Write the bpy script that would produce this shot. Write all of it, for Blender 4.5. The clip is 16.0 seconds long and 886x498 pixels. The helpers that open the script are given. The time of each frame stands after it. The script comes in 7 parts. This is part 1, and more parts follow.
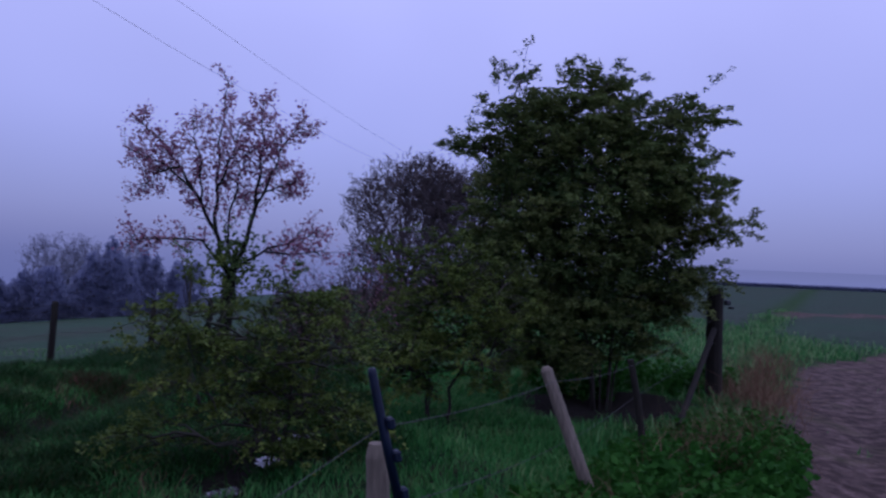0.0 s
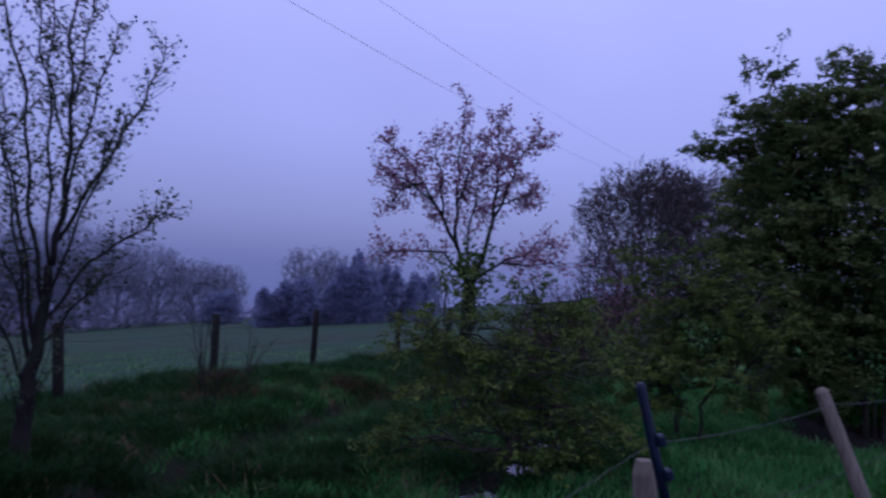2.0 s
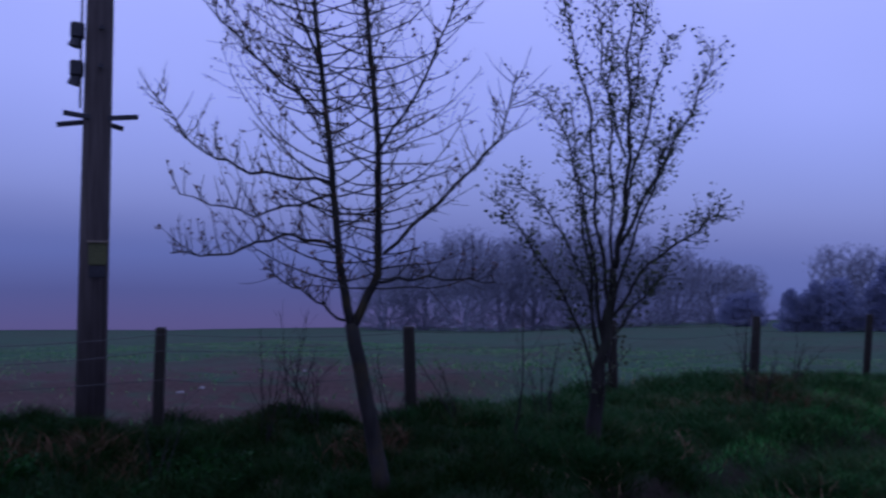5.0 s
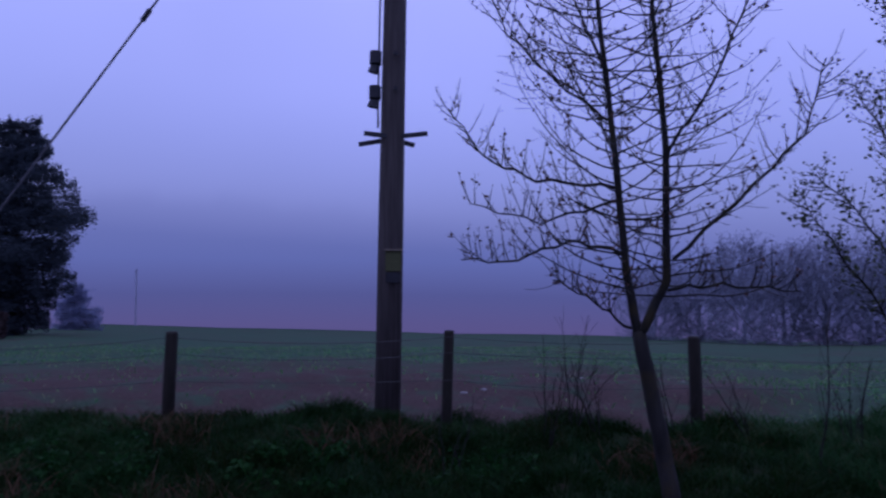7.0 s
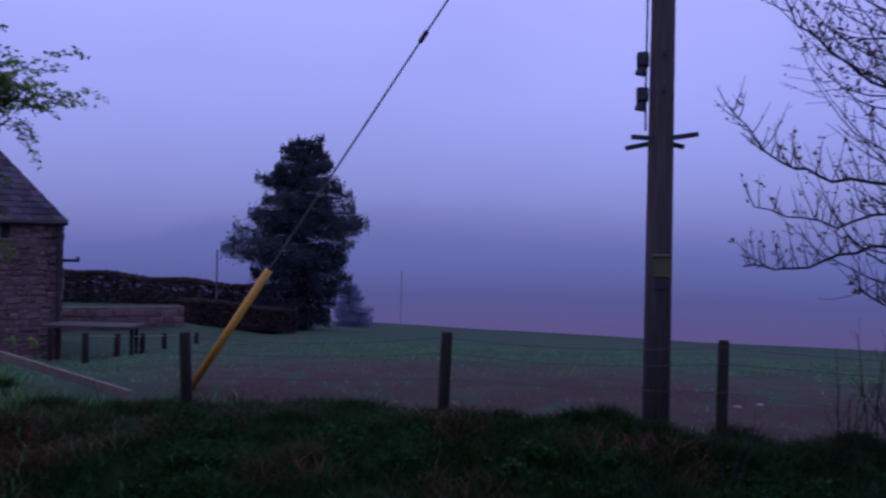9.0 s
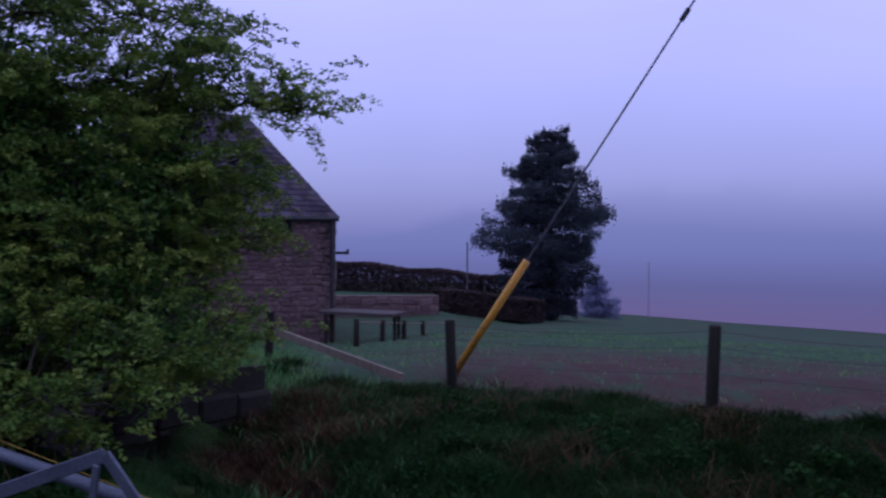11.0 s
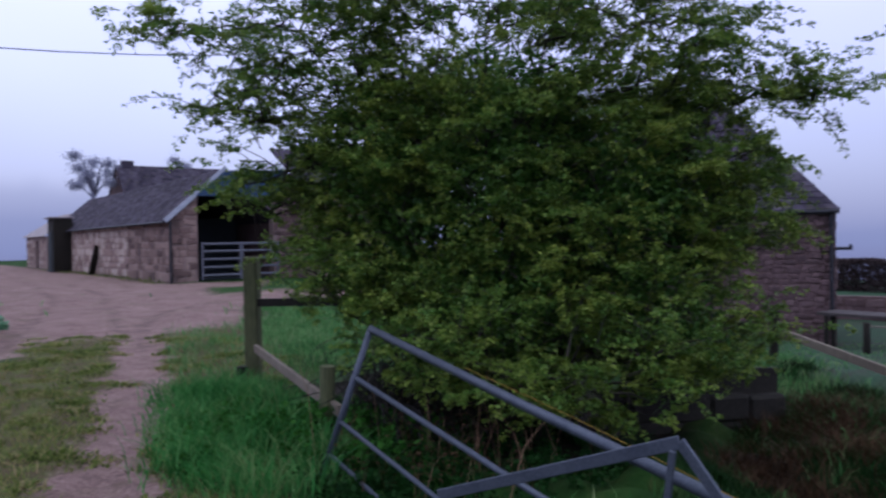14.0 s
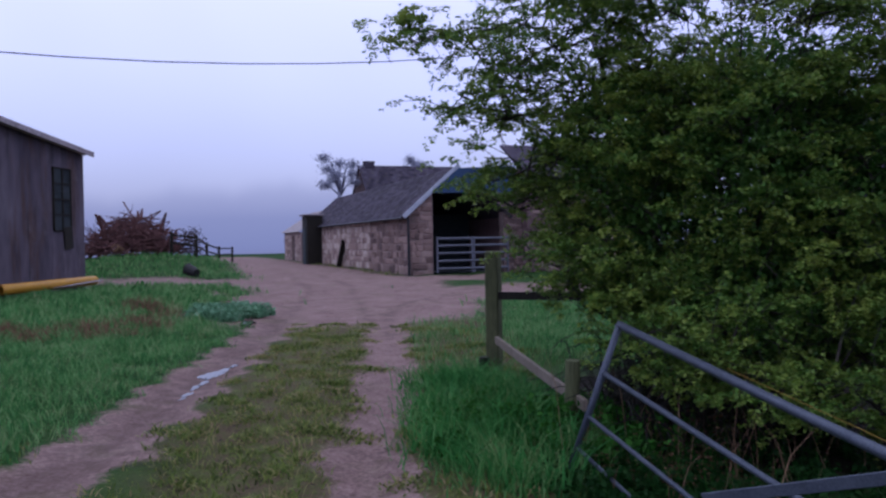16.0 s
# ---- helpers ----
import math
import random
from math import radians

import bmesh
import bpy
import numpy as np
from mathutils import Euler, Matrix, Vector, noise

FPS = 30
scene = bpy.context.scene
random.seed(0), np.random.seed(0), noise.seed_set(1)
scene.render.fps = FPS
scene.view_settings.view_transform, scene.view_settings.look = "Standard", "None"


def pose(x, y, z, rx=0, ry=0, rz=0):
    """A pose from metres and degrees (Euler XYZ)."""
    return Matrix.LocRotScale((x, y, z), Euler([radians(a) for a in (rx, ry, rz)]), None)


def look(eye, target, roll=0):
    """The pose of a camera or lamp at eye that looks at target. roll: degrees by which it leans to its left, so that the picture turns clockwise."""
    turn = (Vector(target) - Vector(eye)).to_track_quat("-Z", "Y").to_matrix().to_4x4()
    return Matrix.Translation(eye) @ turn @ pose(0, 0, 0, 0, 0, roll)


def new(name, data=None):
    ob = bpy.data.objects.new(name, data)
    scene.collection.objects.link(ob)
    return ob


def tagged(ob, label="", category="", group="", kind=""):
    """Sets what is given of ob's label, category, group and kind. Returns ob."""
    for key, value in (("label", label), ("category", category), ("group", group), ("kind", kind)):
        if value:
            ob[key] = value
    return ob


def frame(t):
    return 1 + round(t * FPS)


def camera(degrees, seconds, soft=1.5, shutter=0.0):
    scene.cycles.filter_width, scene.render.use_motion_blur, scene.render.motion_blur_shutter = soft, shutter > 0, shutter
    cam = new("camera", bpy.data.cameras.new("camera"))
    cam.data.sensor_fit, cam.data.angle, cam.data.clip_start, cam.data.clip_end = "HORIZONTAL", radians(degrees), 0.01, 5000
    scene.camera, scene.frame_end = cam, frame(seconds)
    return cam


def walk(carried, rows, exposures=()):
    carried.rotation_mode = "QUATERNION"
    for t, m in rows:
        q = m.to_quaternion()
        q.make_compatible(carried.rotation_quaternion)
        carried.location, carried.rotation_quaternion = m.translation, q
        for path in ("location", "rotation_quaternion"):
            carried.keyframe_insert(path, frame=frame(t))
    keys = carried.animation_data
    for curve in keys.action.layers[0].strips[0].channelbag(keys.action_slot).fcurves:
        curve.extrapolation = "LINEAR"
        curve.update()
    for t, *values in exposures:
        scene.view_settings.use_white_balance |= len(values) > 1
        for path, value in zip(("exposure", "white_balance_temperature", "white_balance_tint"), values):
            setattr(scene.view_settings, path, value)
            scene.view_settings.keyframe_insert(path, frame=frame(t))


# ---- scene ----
cam = camera(59.6, 16.0, 2.4, 0.4)
METRES, EYE, TILT, LEAN, TURN = 1.5, 1.6, 0.0, 0.0, -13.0
ROWS = [
    (0.0, 0.0, 0.0, 0.0, -0.05, 1.19, -2.31),
    (0.5, -0.0231, -0.0039, 0.0013, 3.09, 1.36, -2.27),
    (1.0, -0.0459, -0.0108, 0.0008, 6.88, 1.51, -2.32),
    (1.5, -0.0784, -0.0147, -0.002, 11.36, 1.48, -2.37),
    (2.0, -0.1072, -0.0232, -0.0002, 16.65, 1.32, -2.23),
    (2.5, -0.1461, -0.0394, -0.0, 22.56, 1.16, -2.14),
    (3.0, -0.1796, -0.0618, -0.0022, 28.34, 0.98, -1.97),
    (3.5, -0.2112, -0.0888, 0.005, 34.23, 0.75, -1.77),
    (4.0, -0.2371, -0.106, -0.0036, 40.25, 0.73, -1.45),
    (4.5, -0.2567, -0.134, 0.0084, 46.51, 0.36, -1.47),
    (5.0, -0.2799, -0.1593, 0.0015, 53.43, 0.17, -1.3),
    (7.5, -0.3216, -0.2654, -0.0053, 77.2, 0.24, -1.04),
    (8.0, -0.313, -0.2936, -0.0064, 81.81, 0.11, -1.07),
    (8.5, -0.3091, -0.3206, -0.0015, 86.36, 0.2, -1.09),
    (9.0, -0.301, -0.352, 0.0003, 91.35, 0.3, -1.09),
    (11.5, -0.2902, -0.4913, -0.006, 113.62, -0.76, -0.08),
    (12.0, -0.2693, -0.515, -0.0056, 118.36, -0.7, 0.18),
    (12.5, -0.237, -0.5392, 0.0012, 123.8, -0.47, 0.18),
    (13.0, -0.1988, -0.562, -0.0008, 130.02, -0.31, 0.44),
    (13.5, -0.1681, -0.5915, 0.0013, 136.89, -0.49, 0.77),
    (14.0, -0.1397, -0.6114, -0.0039, 143.32, -0.62, 0.96),
    (14.5, -0.1271, -0.6221, -0.0055, 148.95, -0.6, 1.28),
    (15.0, -0.1003, -0.6386, -0.0076, 153.34, -0.55, 1.14),
    (15.5, -0.0635, -0.6464, -0.0082, 157.21, -0.72, 1.07),
    (16.0, -0.0381, -0.6433, -0.0018, 159.91, -0.73, 1.03),
]
walk(cam, [(t, pose(0, 0, EYE, TILT, LEAN, TURN) @ pose(METRES * x, METRES * y, METRES * z, 90 + pitch, roll, yaw)) for t, x, y, z, yaw, pitch, roll in ROWS],
     exposures=[(0.0, -1.3, 5000, 34), (2.5, -1.35, 4820, 35), (5.0, -1.4, 4640, 36), (9.0, -1.4, 4820, 45), (12.0, -0.74, 5180, 33), (12.6, -0.62, 5230, 30), (13.5, -0.45, 5450, 15), (14.5, -0.45, 5700, 16), (16.0, -0.62, 5420, 20)])

# ---- sky and light: a misty dusk under an even cloud ----
world = bpy.data.worlds.new("dusk")
scene.world = world
world.use_nodes = True
wn, wl = world.node_tree.nodes, world.node_tree.links
wn.clear()
w_out = wn.new("ShaderNodeOutputWorld")
w_sky = wn.new("ShaderNodeTexSky")
w_sky.sky_type, w_sky.sun_disc = "NISHITA", False
w_sky.sun_elevation, w_sky.sun_rotation = radians(50), radians(200)
w_air = wn.new("ShaderNodeBackground")
w_air.inputs[1].default_value = 0.05
wl.new(w_sky.outputs[0], w_air.inputs[0])
w_co, w_sep, w_ramp = wn.new("ShaderNodeTexCoord"), wn.new("ShaderNodeSeparateXYZ"), wn.new("ShaderNodeValToRGB")
wl.new(w_co.outputs["Generated"], w_sep.inputs[0])
wl.new(w_sep.outputs["Z"], w_ramp.inputs[0])
for stop, col in zip((0.0, 0.06, 0.14, 0.25, 0.5), ((0.32, 0.31, 0.46), (0.40, 0.39, 0.55), (0.55, 0.52, 0.69), (0.70, 0.66, 0.84), (0.80, 0.76, 0.92))):
    e = w_ramp.color_ramp.elements[0] if stop == 0.0 else (w_ramp.color_ramp.elements[1] if stop == 0.5 else w_ramp.color_ramp.elements.new(stop))
    e.position, e.color = stop, (*col, 1)
w_cloud = wn.new("ShaderNodeBackground")
w_mot, w_rng, w_mul = wn.new("ShaderNodeTexNoise"), wn.new("ShaderNodeMapRange"), wn.new("ShaderNodeMix")
w_mot.inputs["Scale"].default_value, w_mot.inputs["Detail"].default_value = 1.6, 3.0
wl.new(w_co.outputs["Generated"], w_mot.inputs["Vector"])
w_rng.inputs[1].default_value, w_rng.inputs[2].default_value, w_rng.inputs[3].default_value, w_rng.inputs[4].default_value = 0.3, 0.7, 0.9, 1.1
wl.new(w_mot.outputs[0], w_rng.inputs[0])
w_mul.data_type, w_mul.blend_type = "RGBA", "MULTIPLY"
w_mul.inputs[0].default_value = 1.0
wl.new(w_ramp.outputs[0], w_mul.inputs[6]), wl.new(w_rng.outputs[0], w_mul.inputs[7])
wl.new(w_mul.outputs[2], w_cloud.inputs[0])
w_cloud.inputs[1].default_value = 1.75
w_add = wn.new("ShaderNodeAddShader")
wl.new(w_air.outputs[0], w_add.inputs[0]), wl.new(w_cloud.outputs[0], w_add.inputs[1])
wl.new(w_add.outputs[0], w_out.inputs[0])

sun = new("sun", bpy.data.lights.new("sun", "SUN"))
sun.data.energy, sun.data.angle, sun.data.color = 0.5, radians(60), (0.92, 0.93, 1.0)
sun.matrix_world = look((0, 0, 20), (-6, 8, 0))


# ---- materials ----
class Mat:
    """A node material: a Principled surface whose colour is mixed from noise."""

    def __init__(self, name, rough=0.8, metal=0.0, spec=0.3):
        self.m = bpy.data.materials.new(name)
        self.m.use_nodes = True
        self.n, self.l = self.m.node_tree.nodes, self.m.node_tree.links
        self.bsdf = self.n["Principled BSDF"]
        self.bsdf.inputs["Roughness"].default_value = rough
        self.bsdf.inputs["Metallic"].default_value = metal
        self.bsdf.inputs["Specular IOR Level"].default_value = spec
        self.co = self.n.new("ShaderNodeTexCoord").outputs["Object"]

    def noise(self, scale, detail=4.0, rough=0.55, stretch=None, distort=0.0):
        t = self.n.new("ShaderNodeTexNoise")
        t.inputs["Scale"].default_value, t.inputs["Detail"].default_value = scale, detail
        t.inputs["Roughness"].default_value, t.inputs["Distortion"].default_value = rough, distort
        co = self.co
        if stretch:
            mp = self.n.new("ShaderNodeMapping")
            mp.inputs["Scale"].default_value = stretch
            self.l.new(self.co, mp.inputs[0])
            co = mp.outputs[0]
        self.l.new(co, t.inputs["Vector"])
        return t.outputs[0]

    def ramp(self, fac, stops):
        r = self.n.new("ShaderNodeValToRGB")
        el = r.color_ramp.elements
        for i, (p, c) in enumerate(stops):
            e = el[i] if i < 2 else el.new(p)
            e.position, e.color = p, (*c, 1)
        self.l.new(fac, r.inputs[0])
        return r.outputs[0]

    def band(self, fac, lo, hi):
        r = self.n.new("ShaderNodeMapRange")
        r.inputs[1].default_value, r.inputs[2].default_value = lo, hi
        self.l.new(fac, r.inputs[0])
        return r.outputs[0]

    def math(self, op, a, b):
        r = self.n.new("ShaderNodeMath")
        r.operation = op
        for i, v in enumerate((a, b)):
            if isinstance(v, (int, float)):
                r.inputs[i].default_value = v
            else:
                self.l.new(v, r.inputs[i])
        return r.outputs[0]

    def mix(self, fac, a, b, how="MIX"):
        r = self.n.new("ShaderNodeMix")
        r.data_type, r.blend_type = "RGBA", how
        for i, v in ((0, fac), (6, a), (7, b)):
            if isinstance(v, (int, float)):
                r.inputs[i].default_value = v
            elif isinstance(v, tuple):
                r.inputs[i].default_value = (*v, 1)
            else:
                self.l.new(v, r.inputs[i])
        return r.outputs[2]

    def attr(self, name):
        a = self.n.new("ShaderNodeAttribute")
        a.attribute_name = name
        return a.outputs["Fac"]

    def island(self):
        return self.n.new("ShaderNodeNewGeometry").outputs["Random Per Island"]

    def own(self):
        return self.n.new("ShaderNodeObjectInfo").outputs["Random"]

    def colour(self, c):
        if isinstance(c, tuple):
            self.bsdf.inputs["Base Color"].default_value = (*c, 1)
        else:
            self.l.new(c, self.bsdf.inputs["Base Color"])
        return self

    def gloss(self, fac):
        self.l.new(fac, self.bsdf.inputs["Roughness"])
        return self

    def bump(self, h, strength=0.4, dist=0.02):
        b = self.n.new("ShaderNodeBump")
        b.inputs["Strength"].default_value, b.inputs["Distance"].default_value = strength, dist
        self.l.new(h, b.inputs["Height"])
        self.l.new(b.outputs[0], self.bsdf.inputs["Normal"])
        return self


def leaf_mat(name, stops, translucent=0.35, rough=0.55, clump=1.3, spec=0.06, fine=0.0, speck=0.5, young=None):
    a = Mat(name, rough, spec=spec)
    patch = a.math("ADD", a.math("MULTIPLY", a.noise(clump, 2), 0.6), a.math("MULTIPLY", a.math("SUBTRACT", a.noise(clump * 6, 2), 0.5), fine))
    f = a.math("ADD", a.math("MULTIPLY", a.island(), speck * (1 - fine * 0.5)), patch)
    c = a.ramp(f, stops)
    # Tips take the brighter colour: new growth, and light from above painted in.
    if young:
        c = a.mix(a.attr("young"), c, young)
    a.colour(c)
    tr = a.n.new("ShaderNodeBsdfTranslucent")
    a.l.new(c, tr.inputs[0])
    ms = a.n.new("ShaderNodeMixShader")
    ms.inputs[0].default_value = translucent
    a.l.new(a.bsdf.outputs[0], ms.inputs[1]), a.l.new(tr.outputs[0], ms.inputs[2])
    a.l.new(ms.outputs[0], a.n["Material Output"].inputs[0])
    return a.m


def bark_mat(name, dark, light, scale=18, moss=None):
    a = Mat(name, 0.9)
    f = a.noise(scale, 5, stretch=(1, 1, 0.25))
    c = a.ramp(f, [(0.3, dark), (0.7, light)])
    if moss:
        c = a.mix(a.band(a.noise(3, 3), 0.5, 0.66), c, moss)
    a.colour(c).bump(f, 0.6, 0.01)
    return a.m


def plain_mat(name, dark, light, rough=0.8, metal=0.0, scale=6, fine=60, stretch=None, bump=0.3):
    a = Mat(name, rough, metal)
    big, small = a.noise(scale, 4, stretch=stretch), a.noise(fine, 3, stretch=stretch)
    c = a.ramp(big, [(0.3, dark), (0.7, light)])
    c = a.mix(0.5, c, a.ramp(small, [(0.3, tuple(v * 0.6 for v in dark)), (0.7, tuple(min(1, v * 1.15) for v in light))]))
    a.colour(c).bump(small, bump, 0.005)
    return a.m


LEAF_HAW = leaf_mat("hawthorn_leaf", [(0.2, (0.021, 0.064, 0.0123)), (0.4, (0.067, 0.162, 0.027)), (0.6, (0.14, 0.25, 0.045))], 0.35, 0.42, 1.6, 0.2, 0.5, 0.25, (0.3, 0.345, 0.056))
# Darker leaf for the hawthorn by the fence, its backlit tone put into colour.
LEAF_HAW_DARK = leaf_mat("dark_hawthorn_leaf", [(0.2, (0.0345, 0.069, 0.022)), (0.4, (0.069, 0.115, 0.033)), (0.6, (0.1265, 0.1667, 0.0495))], 0.3, 0.55, 1.8, 0.08, 0.5, 0.25, (0.2, 0.22, 0.065))
LEAF_LIGHT = leaf_mat("young_hawthorn_leaf", [(0.2, (0.0187, 0.0425, 0.0085)), (0.4, (0.0425, 0.08075, 0.0153)), (0.62, (0.085, 0.119, 0.0255))], 0.28, 0.55, 2.2, 0.1, 0.5, 0.25, (0.19, 0.23, 0.045))
LEAF_RED = leaf_mat("bronze_leaf", [(0.2, (0.19, 0.0735, 0.1235)), (0.55, (0.3135, 0.147, 0.2145)), (0.9, (0.38, 0.252, 0.286))], 0.4)
LEAF_PEAR = leaf_mat("grey_green_leaf", [(0.2, (0.0308, 0.044, 0.022)), (0.6, (0.066, 0.0792, 0.044)), (0.9, (0.1056, 0.11, 0.0748))])
LEAF_BUD = leaf_mat("ash_bud", [(0.2, (0.05, 0.03, 0.03)), (0.9, (0.12, 0.07, 0.05))], 0.05)
# Far needles paled and blued: mist between them and the eye, put into colour.
LEAF_PINE = leaf_mat("pine_needle", [(0.2, (0.0478, 0.0592, 0.07513)), (0.9, (0.06375, 0.07626, 0.09107))], 0.4, 0.8, 1.3, 0.0)
LEAF_FAR = leaf_mat("misted_conifer_needle", [(0.2, (0.26, 0.2795, 0.416)), (0.9, (0.2795, 0.299, 0.4355))], 0.75, 0.8, 1.3, 0.0)
LEAF_MIST = leaf_mat("misted_pine_needle", [(0.2, (0.3, 0.31, 0.4)), (0.9, (0.35, 0.36, 0.45))], 0.3)
RUST = leaf_mat("rusty_dead_weed", [(0.2, (0.036, 0.019, 0.011)), (0.6, (0.074, 0.041, 0.023)), (0.9, (0.115, 0.07, 0.04))], 0.2)
LEAF_HEDGE = leaf_mat("hedge_leaf", [(0.2, (0.04, 0.028, 0.032)), (0.6, (0.075, 0.056, 0.058)), (0.9, (0.1, 0.08, 0.075))], 0.4, 0.8, 1.0, 0.0)
LEAF_NETTLE = leaf_mat("nettle_leaf", [(0.2, (0.015, 0.06, 0.008)), (0.6, (0.03, 0.11, 0.014)), (0.9, (0.05, 0.15, 0.022))], 0.35)
BARK_HAW = bark_mat("hawthorn_bark", (0.02, 0.017, 0.014), (0.06, 0.05, 0.042), moss=(0.04, 0.05, 0.03))
BARK_ASH = bark_mat("ash_bark", (0.006, 0.0055, 0.0055), (0.019, 0.0175, 0.017), moss=(0.03, 0.024, 0.008))
BARK_PEAR = bark_mat("grey_bark", (0.0079, 0.007, 0.0064), (0.0178, 0.0158, 0.0139), moss=(0.0119, 0.0158, 0.0059))
# Distant twigs carry the mist in their base colour, paler with distance.
BARK_FAR = bark_mat("misted_twig", (0.096, 0.09, 0.114), (0.144, 0.132, 0.162), 2)
BARK_FARTHER = bark_mat("far_misted_twig", (0.21, 0.215, 0.29), (0.26, 0.265, 0.34), 2)
LEAF_WEED = leaf_mat("dark_weed_leaf", [(0.2, (0.006, 0.026, 0.006)), (0.6, (0.012, 0.044, 0.009)), (0.9, (0.022, 0.062, 0.014))], 0.3)
GRASS = leaf_mat("grass_blade", [(0.3, (0.0228, 0.102, 0.027)), (0.48, (0.0684, 0.204, 0.0567)), (0.65, (0.1424, 0.3, 0.1013)), (0.92, (0.2964, 0.312, 0.162))], 0.3)
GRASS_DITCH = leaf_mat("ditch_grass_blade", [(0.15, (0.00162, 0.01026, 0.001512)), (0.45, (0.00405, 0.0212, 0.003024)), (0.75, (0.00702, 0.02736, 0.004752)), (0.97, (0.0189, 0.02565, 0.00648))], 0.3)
# Bank grass is lifted and blued against the near verge: mist in the colour.
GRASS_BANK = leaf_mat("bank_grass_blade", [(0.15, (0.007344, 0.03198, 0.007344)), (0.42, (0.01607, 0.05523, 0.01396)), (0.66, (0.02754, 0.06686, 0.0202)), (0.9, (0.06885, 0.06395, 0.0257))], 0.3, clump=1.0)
GRASS_LUSH = leaf_mat("lush_grass_blade", [(0.25, (0.017, 0.09563, 0.01912)), (0.48, (0.04463, 0.1806, 0.04038)), (0.65, (0.085, 0.2496, 0.06375)), (0.9, (0.1913, 0.2338, 0.09563))], 0.3)
GRASS_WORN = leaf_mat("worn_grass_blade", [(0.28, (0.036, 0.06, 0.0144)), (0.45, (0.096, 0.144, 0.0288)), (0.62, (0.18, 0.222, 0.054)), (0.8, (0.288, 0.228, 0.12))], 0.3)
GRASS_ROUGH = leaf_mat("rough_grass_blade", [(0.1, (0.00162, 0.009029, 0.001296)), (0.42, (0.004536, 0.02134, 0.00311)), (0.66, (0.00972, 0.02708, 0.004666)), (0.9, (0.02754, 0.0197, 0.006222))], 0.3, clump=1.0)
STRAW = leaf_mat("dead_grass", [(0.1, (0.0945, 0.054, 0.0338)), (0.6, (0.1755, 0.108, 0.0675)), (0.95, (0.2565, 0.1823, 0.1148))], 0.2, 0.8)
WOOD_POST = plain_mat("weathered_post", (0.0088, 0.0079, 0.0062), (0.0228, 0.0193, 0.0149), 0.9, scale=8, fine=40, stretch=(1, 1, 0.12))
WOOD_GREEN = plain_mat("algae_green_timber", (0.04, 0.05, 0.022), (0.11, 0.115, 0.055), 0.9, scale=6, fine=40, stretch=(1, 1, 0.15))
WOOD_PALE = plain_mat("pale_split_timber", (0.112, 0.091, 0.07), (0.21, 0.175, 0.14), 0.9, scale=8, fine=45, stretch=(1, 1, 0.12))
WOOD_POLE = plain_mat("creosoted_pole", (0.031, 0.025, 0.025), (0.074, 0.062, 0.061), 0.85, scale=5, fine=35, stretch=(1, 1, 0.06))
BLUE_POST = plain_mat("blue_plastic", (0.002, 0.005, 0.016), (0.005, 0.012, 0.035), 0.5)
WIRE = plain_mat("dull_wire", (0.04, 0.04, 0.04), (0.09, 0.09, 0.09), 0.7, 0.3)
CABLE = plain_mat("dark_cable", (0.05, 0.05, 0.06), (0.1, 0.1, 0.12), 0.7)
FLASHING = plain_mat("pale_zinc_flashing", (0.3, 0.33, 0.4), (0.45, 0.48, 0.55), 0.5, 0.2, scale=4, fine=30, bump=0.05)
STEEL = plain_mat("galvanised_steel", (0.0442, 0.0544, 0.08075), (0.085, 0.09775, 0.1275), 0.5, 0.35, scale=9, fine=90, bump=0.1)
IRON = plain_mat("dark_iron", (0.015, 0.016, 0.02), (0.04, 0.04, 0.05), 0.6, 0.3)
YELLOW = plain_mat("yellow_plastic", (0.35, 0.168, 0.014), (0.476, 0.252, 0.0245), 0.5, scale=3, fine=30, bump=0.1)
ROPE = plain_mat("yellow_twine", (0.16, 0.1, 0.012), (0.22, 0.144, 0.02), 0.9)
RUBBER = plain_mat("black_rubber", (0.01, 0.01, 0.011), (0.02, 0.02, 0.022), 0.7)
SLATE = Mat("mossy_slate", 0.92, spec=0.12)
_c = SLATE.ramp(SLATE.math("ADD", SLATE.math("MULTIPLY", SLATE.island(), 0.4), SLATE.math("MULTIPLY", SLATE.noise(1.2, 5), 0.6)), [(0.3, (0.026, 0.022, 0.034)), (0.5, (0.05, 0.042, 0.062)), (0.75, (0.088, 0.075, 0.102))])
_c = SLATE.mix(SLATE.math("MULTIPLY", SLATE.band(SLATE.noise(3.5, 5, 0.7), 0.52, 0.7), 0.6), _c, (0.0725, 0.0667, 0.0435))
_c = SLATE.mix(SLATE.math("MULTIPLY", SLATE.band(SLATE.noise(9, 4, 0.7), 0.62, 0.72), 0.5), _c, (0.232, 0.2175, 0.203))
SLATE = SLATE.colour(_c).m
BLUE_TIN = plain_mat("blue_sheeting", (0.022, 0.05, 0.115), (0.045, 0.085, 0.17), 0.7, scale=2, fine=20, bump=0.05)
TIN = Mat("stained_sheeting", 0.8, spec=0.15)
_c = TIN.ramp(TIN.noise(1.6, 5, stretch=(1, 1, 0.25)), [(0.3, (0.06, 0.05, 0.066)), (0.5, (0.1, 0.084, 0.105)), (0.7, (0.15, 0.128, 0.155))])
_c = TIN.mix(TIN.math("MULTIPLY", TIN.band(TIN.noise(2.2, 5, 0.65, stretch=(1, 1, 0.16)), 0.5, 0.64), 0.7), _c, (0.085, 0.05, 0.04))
_c = TIN.mix(TIN.math("MULTIPLY", TIN.band(TIN.noise(1.1, 6, 0.7, stretch=(1, 1, 0.5)), 0.58, 0.68), 0.6), _c, (0.17, 0.155, 0.165))
